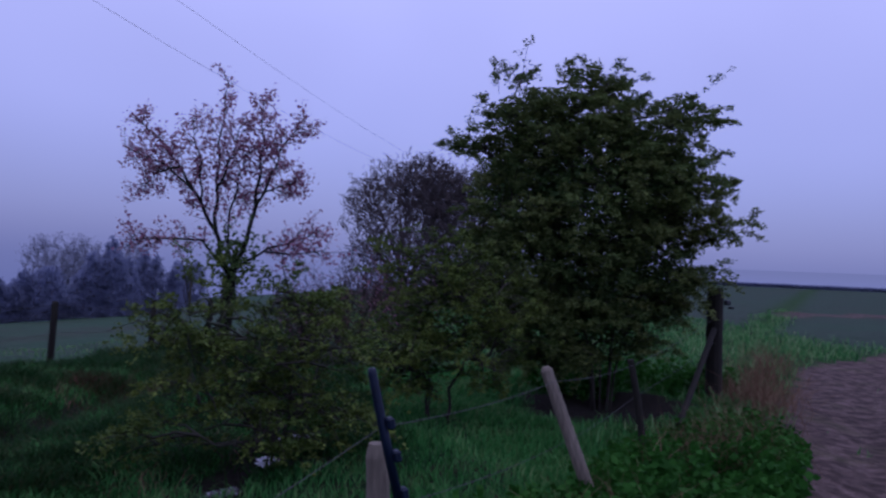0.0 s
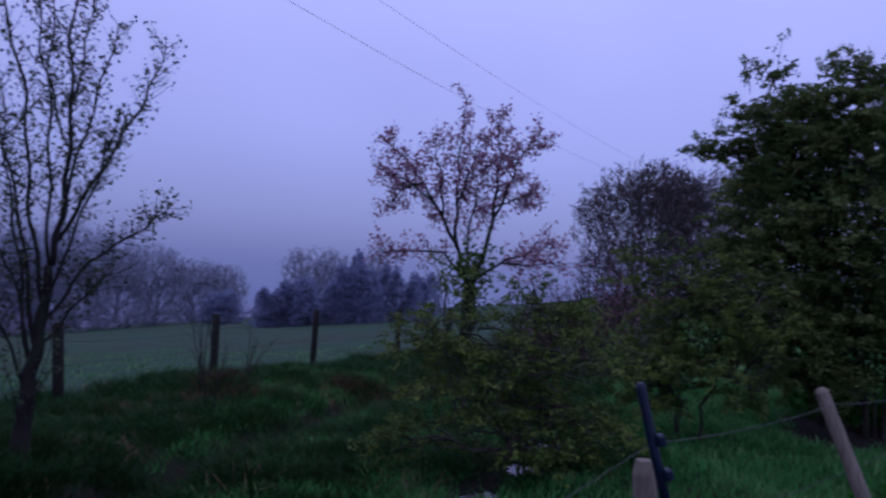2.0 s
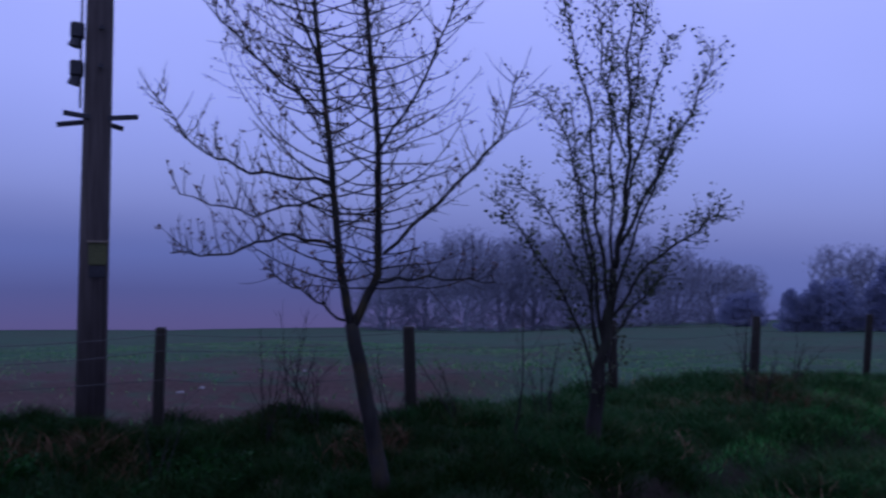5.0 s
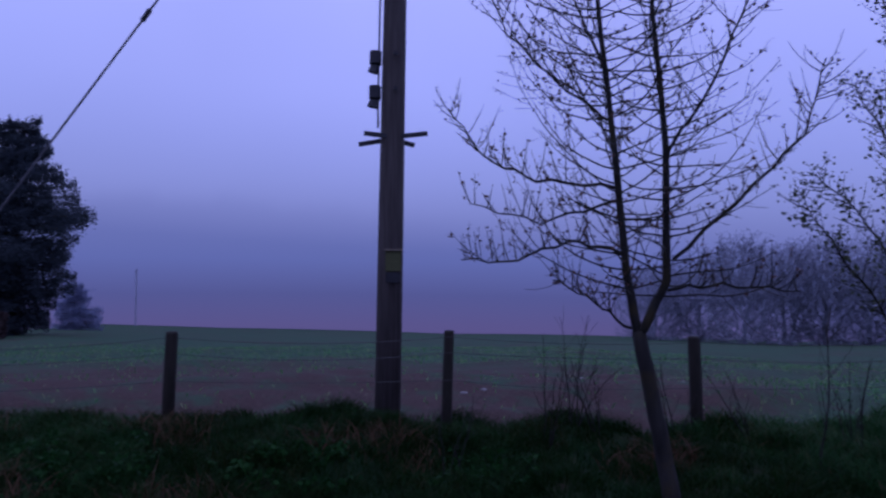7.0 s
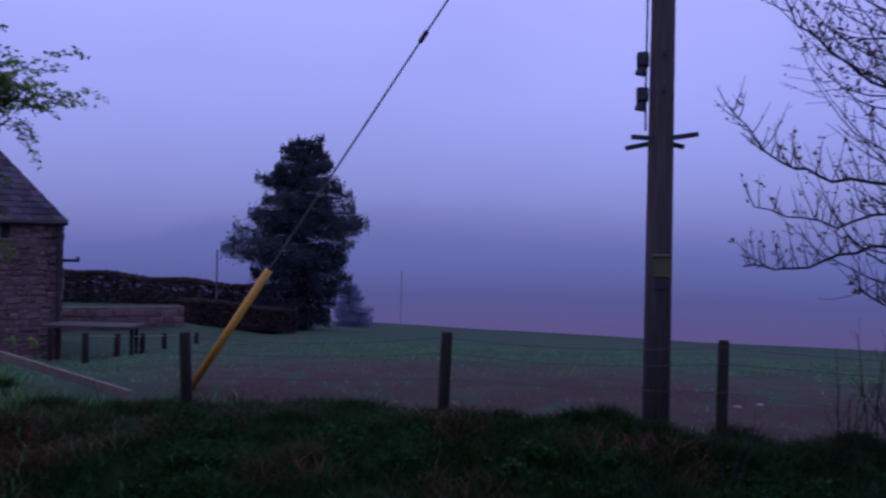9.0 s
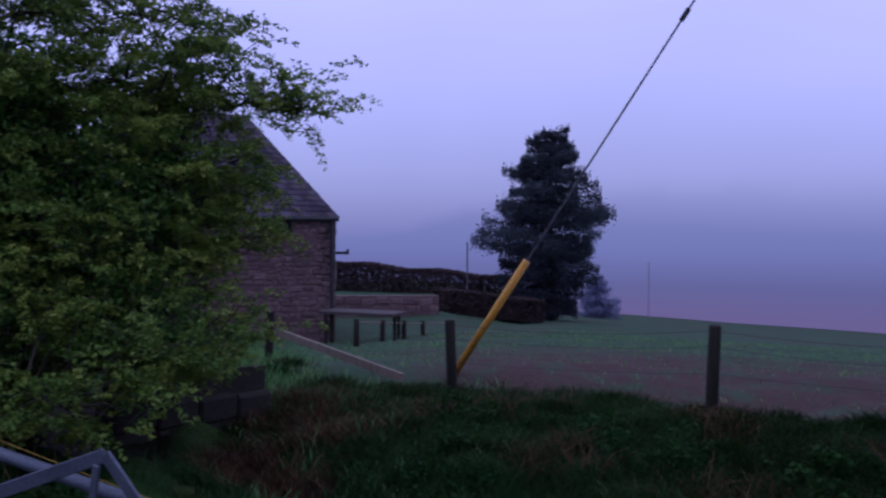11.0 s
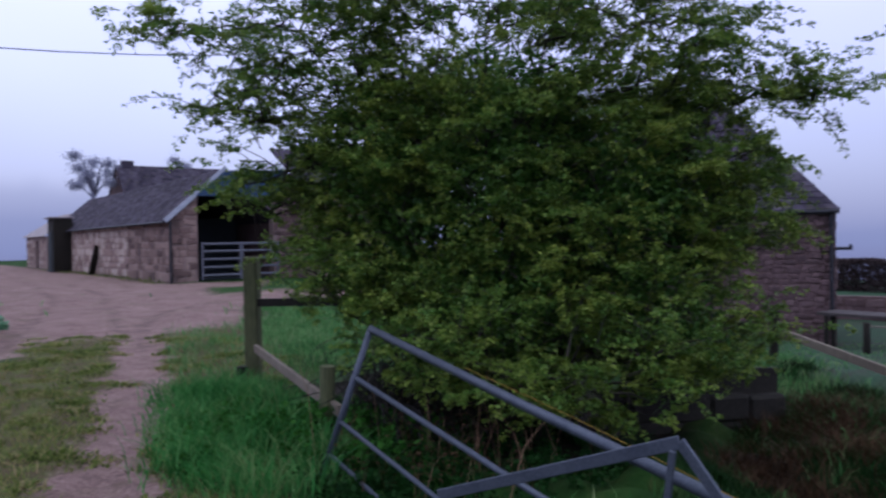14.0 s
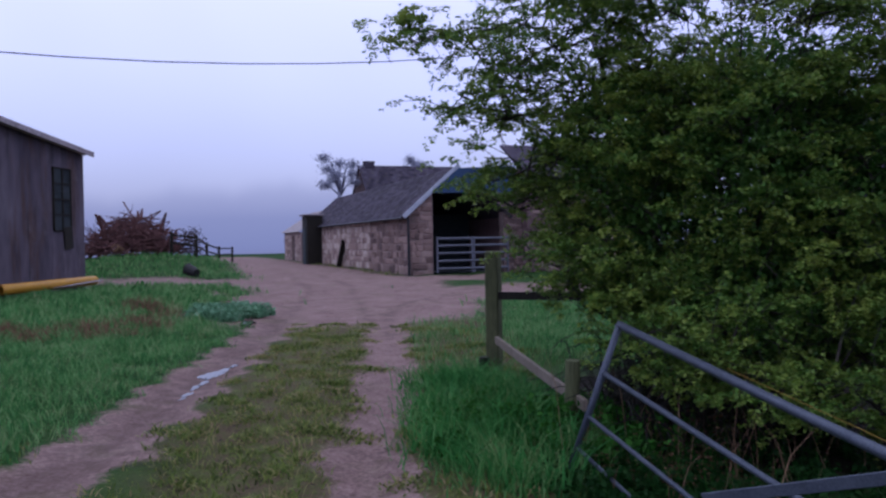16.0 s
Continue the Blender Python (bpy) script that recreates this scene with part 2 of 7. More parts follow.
_c = TIN.mix(TIN.math("MULTIPLY", TIN.band(TIN.noise(5, 4, 0.6, stretch=(1, 1, 0.1)), 0.55, 0.7), 0.6), _c, (0.02, 0.018, 0.02))
TIN = TIN.colour(_c).bump(TIN.noise(30, 3), 0.2, 0.004).m
TIN_ROOF = plain_mat("rusty_roof_sheeting", (0.16, 0.13, 0.13), (0.34, 0.3, 0.32), 0.6, 0.1, scale=2, fine=12)
MORTAR = plain_mat("lime_mortar", (0.075, 0.045, 0.045), (0.15, 0.099, 0.096), 0.95, scale=2, fine=30)
PANE = plain_mat("dusty_pane", (0.07, 0.08, 0.11), (0.14, 0.15, 0.19), 0.2, scale=3, fine=20, bump=0.02)
GATE_PALE = plain_mat("dull_galvanised_steel", (0.09, 0.095, 0.125), (0.15, 0.155, 0.19), 0.6, 0.1, scale=5, fine=40, bump=0.1)
# Near-black stands in for the shade inside openings, windows and doorways.
HOLLOW = plain_mat("shaded_interior", (0.016, 0.022, 0.026), (0.034, 0.044, 0.05), 0.9)
STONE = Mat("red_sandstone", 0.9)
_f = STONE.math("ADD", STONE.math("MULTIPLY", STONE.island(), 0.5), STONE.math("MULTIPLY", STONE.own(), 0.5))
_c = STONE.ramp(_f, [(0.12, (0.045, 0.028, 0.034)), (0.4, (0.105, 0.062, 0.07)), (0.65, (0.165, 0.11, 0.115)), (0.88, (0.32, 0.24, 0.24))])
_c = STONE.mix(0.45, _c, STONE.ramp(STONE.noise(14, 5), [(0.3, (0.045, 0.03, 0.033)), (0.7, (0.225, 0.15, 0.1455))]))
STONE.colour(_c).bump(STONE.noise(25, 5), 0.6, 0.02)
STONE = STONE.m
# House sandstone again, lightened: fog over the distant barn is put into the colour.
STONE_HAZED = Mat("hazed_sandstone", 0.9)
_f = STONE_HAZED.math("ADD", STONE_HAZED.math("MULTIPLY", STONE_HAZED.island(), 0.5), STONE_HAZED.math("MULTIPLY", STONE_HAZED.own(), 0.5))
_c = STONE_HAZED.ramp(_f, [(0.15, (0.05175, 0.0322, 0.0322)), (0.38, (0.161, 0.1035, 0.092)), (0.62, (0.3105, 0.2185, 0.1898)), (0.85, (0.529, 0.437, 0.3795))])
_c = STONE_HAZED.mix(0.22, _c, STONE_HAZED.ramp(STONE_HAZED.noise(10, 5), [(0.3, (0.1035, 0.069, 0.06325)), (0.7, (0.391, 0.2875, 0.253))]))
STONE_HAZED.colour(_c).bump(STONE_HAZED.noise(25, 5), 0.6, 0.02)
STONE_HAZED = STONE_HAZED.m
MORTAR_HAZED = plain_mat("hazed_lime_mortar", (0.187, 0.132, 0.121), (0.297, 0.22, 0.2035), 0.95, scale=2, fine=30)
STONE_FIELD = plain_mat("pale_field_stone", (0.12, 0.115, 0.12), (0.24, 0.225, 0.23), 0.9, scale=8, fine=50)
STONE_DARK = plain_mat("dark_headwall_stone", (0.0108, 0.0096, 0.0084), (0.03, 0.027, 0.021), 0.9, scale=4, fine=30)
WATER = Mat("muddy_water", 0.03, spec=0.6).colour((0.035, 0.03, 0.03)).m


# ---- building helpers ----
class Geo:
    """Collects vertices and faces of one mesh."""

    def __init__(self):
        self.v, self.f = [], []

    def add(self, verts, faces, m=None):
        o = len(self.v)
        self.v += [tuple(m @ Vector(p)) if m else tuple(p) for p in verts]
        self.f += [tuple(i + o for i in f) for f in faces]
        return self

    def box(self, sx, sy, sz, m=None, bevel=0.0):
        """A box centred on the origin, its long edges chamfered."""
        bm = bmesh.new()
        bmesh.ops.create_cube(bm, size=1, matrix=Matrix.Diagonal((sx, sy, sz, 1)))
        if bevel:
            bmesh.ops.bevel(bm, geom=bm.edges[:], offset=bevel, segments=1, affect="EDGES")
        bm.verts.index_update()
        self.add([v.co[:] for v in bm.verts], [[v.index for v in f.verts] for f in bm.faces], m)
        bm.free()
        return self

    def tube(self, pts, radii, sides=6, caps=True):
        pts = [Vector(p) for p in pts]
        n = len(pts)
        if isinstance(radii, (int, float)):
            radii = [radii] * n
        o = len(self.v)
        d0 = (pts[-1] - pts[0]).normalized()
        ref = Vector((0, 0, 1)) if abs(d0.z) < 0.9 else Vector((1, 0, 0))
        for i, p in enumerate(pts):
            d = (pts[min(i + 1, n - 1)] - pts[max(i - 1, 0)]).normalized()
            a = d.cross(ref).normalized()
            b = d.cross(a)
            for k in range(sides):
                w = 2 * math.pi * k / sides
                self.v.append(tuple(p + (a * math.cos(w) + b * math.sin(w)) * radii[i]))
        for i in range(n - 1):
            for k in range(sides):
                k2 = (k + 1) % sides
                self.f.append((o + i * sides + k, o + i * sides + k2, o + (i + 1) * sides + k2, o + (i + 1) * sides + k))
        if caps:
            self.f.append(tuple(o + k for k in range(sides))[::-1])
            self.f.append(tuple(o + (n - 1) * sides + k for k in range(sides)))
        return self

    def mesh(self, name, mat, smooth=False):
        me = bpy.data.meshes.new(name)
        me.from_pydata(self.v, [], self.f)
        me.materials.append(mat)
        if smooth:
            me.shade_smooth()
        return me


def thing(name, label, category, m=None, group="", kind=""):
    """An Empty that carries the parts of one thing."""
    ob = new(name)
    ob.empty_display_size = 0.2
    if m:
        ob.matrix_basis = m
    return tagged(ob, label, category, group, kind)


def part(name, geo, mat, parent, label="", smooth=False, m=None):
    """Links a Geo or a mesh as one mesh object under a thing or a part."""
    me = geo.mesh(name, mat, smooth) if isinstance(geo, Geo) else geo
    ob = new(name, me)
    ob.parent = parent
    if m:
        ob.matrix_basis = m
    return tagged(ob, label)


def np_mesh(name, verts, faces, mat, smooth=False):
    """A mesh from arrays: verts (n, 3), faces (m, 3 or 4)."""
    me = bpy.data.meshes.new(name)
    k = faces.shape[1]
    me.vertices.add(len(verts)), me.loops.add(faces.size), me.polygons.add(len(faces))
    me.vertices.foreach_set("co", np.ascontiguousarray(verts, np.float32).ravel())
    me.loops.foreach_set("vertex_index", np.ascontiguousarray(faces, np.int32).ravel())
    me.polygons.foreach_set("loop_start", np.arange(0, faces.size, k, dtype=np.int32))
    me.update(calc_edges=True)
    me.materials.append(mat)
    if smooth:
        me.shade_smooth()
    return me


def leaf_mesh(name, rng, centres, size, mat, up=0.3, wide=0.55, aim=None):
    """Small folded leaves, two triangles each, at the given centres."""
    c = np.asarray(centres, float)
    n = len(c)
    d = rng.normal(size=(n, 3))
    d[:, 2] = d[:, 2] * 0.7 + up
    if aim is not None:
        d = d * 0.6 + aim
    d /= np.linalg.norm(d, axis=1)[:, None]
    s = np.cross(d, rng.normal(size=(n, 3)))
    s /= np.linalg.norm(s, axis=1)[:, None]
    u = np.cross(s, d)
    L = (size * rng.uniform(0.6, 1.3, n))[:, None]
    W = L * wide
    V = np.empty((n, 4, 3))
    V[:, 0], V[:, 2] = c - d * L * 0.5, c + d * L * 0.5
    V[:, 1], V[:, 3] = c + s * W * 0.5 + u * L * 0.12, c - s * W * 0.5 + u * L * 0.12
    i = np.arange(n)[:, None] * 4
    F = np.concatenate([i + [0, 1, 2], i + [0, 2, 3]], 1).reshape(-1, 3)
    return np_mesh(name, V.reshape(-1, 3), F, mat)


def leaf_fan(name, rng, c, out, size, mat, wide=0.75, rise=1.1, young=None):
    """Leaves that lie mostly flat, tops to the sky, pointing along out; young: 0 to 1 for each leaf, fresh growth and
    tip light as colour.
    """
    n = len(c)
    nrm = rng.normal(size=(n, 3)) * 0.55 + np.outer(np.broadcast_to(rise, n), (0, 0, 1.0))
    nrm /= np.linalg.norm(nrm, axis=1)[:, None]
    d = out - nrm * (out * nrm).sum(1)[:, None]
    d /= np.linalg.norm(d, axis=1)[:, None] + 1e-6
    s = np.cross(d, nrm)
    L = (size * rng.uniform(0.65, 1.25, n))[:, None]
    V = np.empty((n, 4, 3))
    V[:, 0], V[:, 2] = c, c + d * L - nrm * L * 0.12
    V[:, 1], V[:, 3] = c + d * L * 0.55 + s * L * wide * 0.5 + nrm * L * 0.1, c + d * L * 0.55 - s * L * wide * 0.5 + nrm * L * 0.1
    i = np.arange(n)[:, None] * 4
    F = np.concatenate([i + [0, 1, 2], i + [0, 2, 3]], 1).reshape(-1, 3)
    me = np_mesh(name, V.reshape(-1, 3), F, mat)
    if young is not None:
        me.attributes.new("young", "FLOAT", "POINT").data.foreach_set("value", np.repeat(young, 4).astype(np.float32))
    return me


def blade_mesh(name, rng, roots, height, width, mat, lean=0.45):
    """Grass blades of two bent segments, rooted at the given points."""
    r = np.asarray(roots, float)
    n = len(r)
    a = rng.uniform(0, 2 * np.pi, n)
    h = (height * rng.uniform(0.5, 1.25, n))[:, None]
    out = np.stack([np.cos(a), np.sin(a), np.zeros(n)], 1) * h * (lean * rng.uniform(0.2, 1.4, n))[:, None]
    b = rng.uniform(0, 2 * np.pi, n)
    side = np.stack([np.cos(b), np.sin(b), np.zeros(n)], 1) * (width * rng.uniform(0.6, 1.3, n))[:, None] * 0.5
    z = np.array([0, 0, 1.0])
    V = np.empty((n, 5, 3))
    V[:, 0], V[:, 1] = r - side, r + side
    mid = r + out * 0.35 + z * h * 0.6
    V[:, 2], V[:, 3] = mid - side * 0.8, mid + side * 0.8
    V[:, 4] = r + out + z * h * 0.95
    i = np.arange(n)[:, None] * 5
    F = np.concatenate([i + [0, 1, 3], i + [0, 3, 2], i + [2, 3, 4]], 1).reshape(-1, 3)
    return np_mesh(name, V.reshape(-1, 3), F, mat)


# ---- the lie of the land ----
def line_dist(x, y, pts):
    """Distance of points to a polyline."""
    best = np.full(np.shape(x), 1e9)
    for (ax, ay), (bx, by) in zip(pts, pts[1:]):
        dx, dy = bx - ax, by - ay
        u = np.clip(((x - ax) * dx + (y - ay) * dy) / (dx * dx + dy * dy), 0, 1)
        best = np.minimum(best, np.hypot(x - ax - u * dx, y - ay - u * dy))
    return best


def lumps(x, y, scale, seed):
    """Cheap smooth noise from crossed waves, about -1 to 1."""
    g = np.random.default_rng(seed)
    out = np.zeros(np.shape(x))
    for k in range(9):
        a, p, q = g.uniform(0, 2 * np.pi), g.uniform(0, 6.28), g.uniform(0.6, 1.7)
        out = out + np.sin((x * np.cos(a) + y * np.sin(a)) * q * 2 * np.pi / scale + p)
    return out / 4.0


def ease(v, lo, hi):
    t = np.clip((v - lo) / (hi - lo), 0, 1)
    return t * t * (3 - 2 * t)


DITCH = [(1.6, 16.0), (0.0, 13.0), (-1.75, 10.2), (-2.18, 8.75), (-2.48, 7.9), (-2.73, 6.9), (-2.95, 6.0), (-3.3, 4.6), (-4.0, 3.0), (-5.0, 0.5), (-5.9, -1.8), (-6.9, -2.9)]
RUT_WEST = [(24, 15.5), (15, 14.2), (10.2, 11.4), (6.9, 7.6), (4.6, 5.0), (1.7, 1.0), (-0.6, -2.4), (-2.47, -5.22), (-4.08, -7.93), (-6.35, -11.9), (-8.2, -15.2), (-10.5, -19.5)]
RUT_EAST = [(24, 11), (14.5, 10.0), (9.6, 7.2), (8.6, 6.2), (6.3, 3.6), (3.4, -0.2), (1.1, -3.7), (-0.77, -6.75), (-2.5, -9.55), (-5.05, -14.0), (-7.0, -18.0), (-9, -22)]
YARD = [(-8, -17), (-11.5, -23), (-15, -34), (-20, -55), (-26, -82)]
YARD_WEST = [(-10.5, -20), (-15.5, -20), (-20, -17)]
YARD_EAST = [(-12, -27), (-7, -36), (2, -38)]
FENCE_WEST = [(-1.2, 18.6), (-2.1, 16.2), (-3.3, 13.65), (-4.34, 11.56), (-5.15, 8.75), (-5.9, 5.8), (-7.4, 3.8), (-8.7, 1.3), (-9.7, -1.45)]


def height(x, y):
    x, y = np.asarray(x, float), np.asarray(y, float)
    d = np.hypot(x, y)
    az = np.degrees(np.arctan2(x, y))
    s = np.interp(az, (-180, -140, -122, -106, -97, -88, -76, -60, -36, -12, 0, 20, 180), (0, 0, 0.03, 0.10, 0.085, 0.079, 0.09, 0.097, 0.09, 0.055, 0.035, 0, 0))
    past = np.clip(d - 9.0, 0, np.interp(az, (-140, -115, -97, -91, -87), (12, 14, 19, 28, 400)))
    z = -s * past * ease(d, 8, 14)
    z = z + 0.010 * np.maximum(d - 25, 0) * ease(az, 15, 28) * (1 - ease(az, 60, 80))
    z = z - 0.1 * np.maximum(d - 62, 0) * ease(az, -118, -110) * (1 - ease(az, -90, -86))
    dd = line_dist(x, y, DITCH)
    z = z - 0.42 * np.exp(-(dd / 0.45) ** 2) - 0.12 * np.exp(-(dd / 1.3) ** 2)
    for rut in (RUT_WEST, RUT_EAST):
        z = z - 0.05 * np.exp(-(line_dist(x, y, rut) / 0.3) ** 2)
    z = z + 1.15 * np.exp(-(((x + 10) / 5.5) ** 2 + ((y + 48) / 7.0) ** 2))
    near = 1 - ease(d, 30, 60)
    z = z - 0.2 * ease(-x - 0.2 * y, 0.9, 2.2) * ease(y, -6, -3) * (1 - ease(d, 9.6, 11.4)) * ease(dd, 0.2, 0.8)
    z = z + 0.13 * np.exp(-((x + 4.42) ** 2 + (y - 3.75) ** 2) / 0.9) + 0.13 * np.exp(-((x + 3.95) ** 2 + (y - 6.1) ** 2) / 0.9)
    wild = ease(-x - 0.2 * y, 0.9, 2.2) * ease(y, -6, -3) * (1 - ease(d, 8.2, 9.8)) * ease(dd, 0.2, 0.8)
    z = z + wild * (0.1 * np.abs(lumps(x, y, 1.1, 61)) + 0.05 * lumps(x, y, 2.2, 62))
    z = z + near * (0.035 * lumps(x, y, 1.6, 3) + 0.05 * lumps(x, y, 5, 4)) * ease(np.minimum(line_dist(x, y, RUT_WEST), line_dist(x, y, RUT_EAST)), 0.2, 1.2)
    return z


def ground_z(x, y):
    return float(height(x, y))


def on(x, y, up=0.0, turn=0.0):
    return pose(x, y, ground_z(x, y) + up, 0, 0, turn)


# ---- trees ----
def skin(name, chains, mat, sides_thick=7):
    g = Geo()
    for pts, rad in chains:
        r = max(rad)
        g.tube(pts, rad, sides_thick if r > 0.05 else (5 if r > 0.02 else (4 if r > 0.008 else 3)), caps=r > 0.02)
    return g.mesh(name, mat, True)


def fill_tree(rng, stems, blobs, n, tip=0.0025, step=0.12, bias=0.35, power=2.4, jitter=0.03, sprays=0, reach=0.5):
    """A tree whose twigs reach n points spread through the blobs (centre and radii).
    Gives tubes for the wood, and the twig points with their outward ways."""
    node, parent, path = [], [], []
    for s in stems:
        last = -1
        for p in s:
            node.append(np.array(p, float)), parent.append(last)
            path.append(0.0 if last < 0 else path[last] + np.linalg.norm(node[-1] - node[last]))
            last = len(node) - 1
    wts = np.array([b[3] * b[4] * b[5] for b in blobs]) ** 0.8
    pick = rng.choice(len(blobs), n, p=wts / wts.sum())
    v = rng.normal(size=(n, 3))
    v /= np.linalg.norm(v, axis=1)[:, None]
    v *= rng.uniform(0.15, 1, n)[:, None] ** 0.45
    B = np.array(blobs)
    goal = B[pick, :3] + v * B[pick, 3:6]
    if sprays:
        q = rng.choice(len(blobs), sprays, p=wts / wts.sum())
        o = rng.normal(size=(sprays, 3))
        o[:, 2] = o[:, 2] * 0.8 + 0.25
        o /= np.linalg.norm(o, axis=1)[:, None]
        far = rng.uniform(0.3, 1.0, sprays)[:, None] * reach
        for u in (0.2, 0.5, 0.75, 1.0):
            goal = np.concatenate([goal, B[q, :3] + o * B[q, 3:6] * 0.95 + o * far * u + rng.normal(size=(sprays, 3)) * 0.04])
    goal = goal[np.argsort(np.linalg.norm(goal - node[0], axis=1))]
    cap = len(goal) * 14 + len(node) + 100
    P, pl = np.zeros((cap, 3)), np.zeros(cap)
    k = len(node)
    P[:k], pl[:k] = node, path
    par = np.full(cap, -1)
    par[:k] = parent
    for g in goal:
        dist = np.linalg.norm(P[:k] - g, axis=1)
        j = int(np.argmin(dist + bias * pl[:k]))
        m = min(12, max(1, int(dist[j] / step)))
        a = P[j].copy()
        bend = rng.normal(size=3) * jitter * dist[j] * 4
        for i in range(1, m + 1):
            if k >= cap:
                break
            u = i / m
            P[k] = a + (g - a) * u + bend * u * (1 - u) + rng.normal(size=3) * jitter * 0.4 * (i < m)
            P[k, 2] -= 0.10 * dist[j] * u * (1 - u)
            par[k] = j if i == 1 else k - 1
            pl[k] = pl[par[k]] + np.linalg.norm(P[k] - P[par[k]])
            k += 1
    rad = np.zeros(k)
    kids = [0] * k
    for i in range(k - 1, -1, -1):
        if kids[i] == 0:
            rad[i] = tip ** power
        if par[i] >= 0:
            rad[par[i]] += rad[i]
            kids[par[i]] += 1
    rad = rad ** (1 / power)
    chains, done = [], set()
    for i in np.argsort(-pl[:k]):
        i = int(i)
        if i in done or kids[i]:
            continue
        run = [i]
        while par[run[-1]] >= 0 and run[-1] not in done:
            done.add(run[-1])
            run.append(int(par[run[-1]]))
        done.add(run[-1])
        run = run[::-1]
        rr = [rad[q] for q in run]
        if len(rr) > 1:
            rr[0] = min(rr[0], rr[1] * 1.25)
        chains.append(([P[q].tolist() for q in run], rr))
    thin = np.where((rad < tip * 3.2) & (par[:k] >= 0))[0]
    way = P[thin] - P[par[thin]]
    way /= np.linalg.norm(way, axis=1)[:, None] + 1e-6
    return chains, P[thin], way


def sprout(rng, chains, ends, p, d, length, radius, level, spread=50, lift=0.35, gap=0.16, ratio=0.5, step=0.08, first=0.25, wobble=0.08):
    """A limb that bends upwards and bears side limbs, down to level 0."""
    p, d = Vector(p), Vector(d).normalized()
    n = max(3, int(length / step))
    seg = length / n
    pts, rad = [p.copy()], [radius]
    tipr = max(0.0016, radius * 0.25)
    due, turn = length * first, rng.uniform(0, 6.28)
    for i in range(1, n + 1):
        u = i / n
        d = (d + Vector((0, 0, 1)) * lift * seg + Vector(rng.normal(size=3)) * wobble * (0.5 if level > 1 else 1)).normalized()
        p = p + d * seg
        pts.append(p.copy()), rad.append(radius + (tipr - radius) * u)
        if level and i * seg >= due and u < 0.96:
            due += gap * rng.uniform(0.6, 1.4)
            turn += 2.4 + rng.uniform(-0.6, 0.6)
            side = d.orthogonal().normalized()
            side.rotate(Matrix.Rotation(turn, 3, d))
            w = math.radians(spread * rng.uniform(0.75, 1.2))
            nd = d * math.cos(w) + side * math.sin(w)
            sprout(rng, chains, ends, p, nd, length * ratio * (1.15 - u * 0.75) * rng.uniform(0.6, 1.2), max(0.0018, rad[-1] * 0.55), level - 1, spread, lift * 1.3, gap * 0.75, ratio, step * 0.8, 0.2, wobble)
    chains.append(([q[:] for q in pts], rad))
    if level <= 1:
        for q, w in list(zip(pts, pts[1:]))[(1 if level else 0):]:
            ends.append((w[:], (w - q).normalized()[:]))
    else:
        ends.append((pts[-1][:], d[:]))


def scatter_leaves(rng, pts, ways, per, spread):
    p = np.repeat(np.asarray(pts), per, 0)
    w = np.repeat(np.asarray(ways), per, 0)
    return p + rng.normal(size=p.shape) * spread + w * spread * 0.5, w


def tree(name, label, category, m, chains, leaves, bark, group=""):
    ob = thing(name, label, category, m, group)
    part("trunk", skin("trunk", chains, bark), bark, ob)
    if leaves is not None:
        part("crown", leaves, None, ob)
    return ob


# ---- ground ----
TYRES = [[(-6.6, -12.4), (-8.6, -16.0), (-11.0, -18.6), (-14.5, -20.2), (-19, -19.6)], [(-8.0, -15.0), (-9.6, -17.4), (-12.0, -19.4), (-15.0, -21.4), (-19, -21.2)], [(-5.4, -14.6), (-7.6, -18.8), (-10.2, -24), (-12.6, -31), (-16, -42)], [(-7.2, -14.2), (-9.2, -18.6), (-11.8, -24), (-14.2, -31), (-17.6, -42)], [(-6.0, -16.0), (-7.4, -21.0), (-7.6, -27.0), (-5.0, -34.0)]]


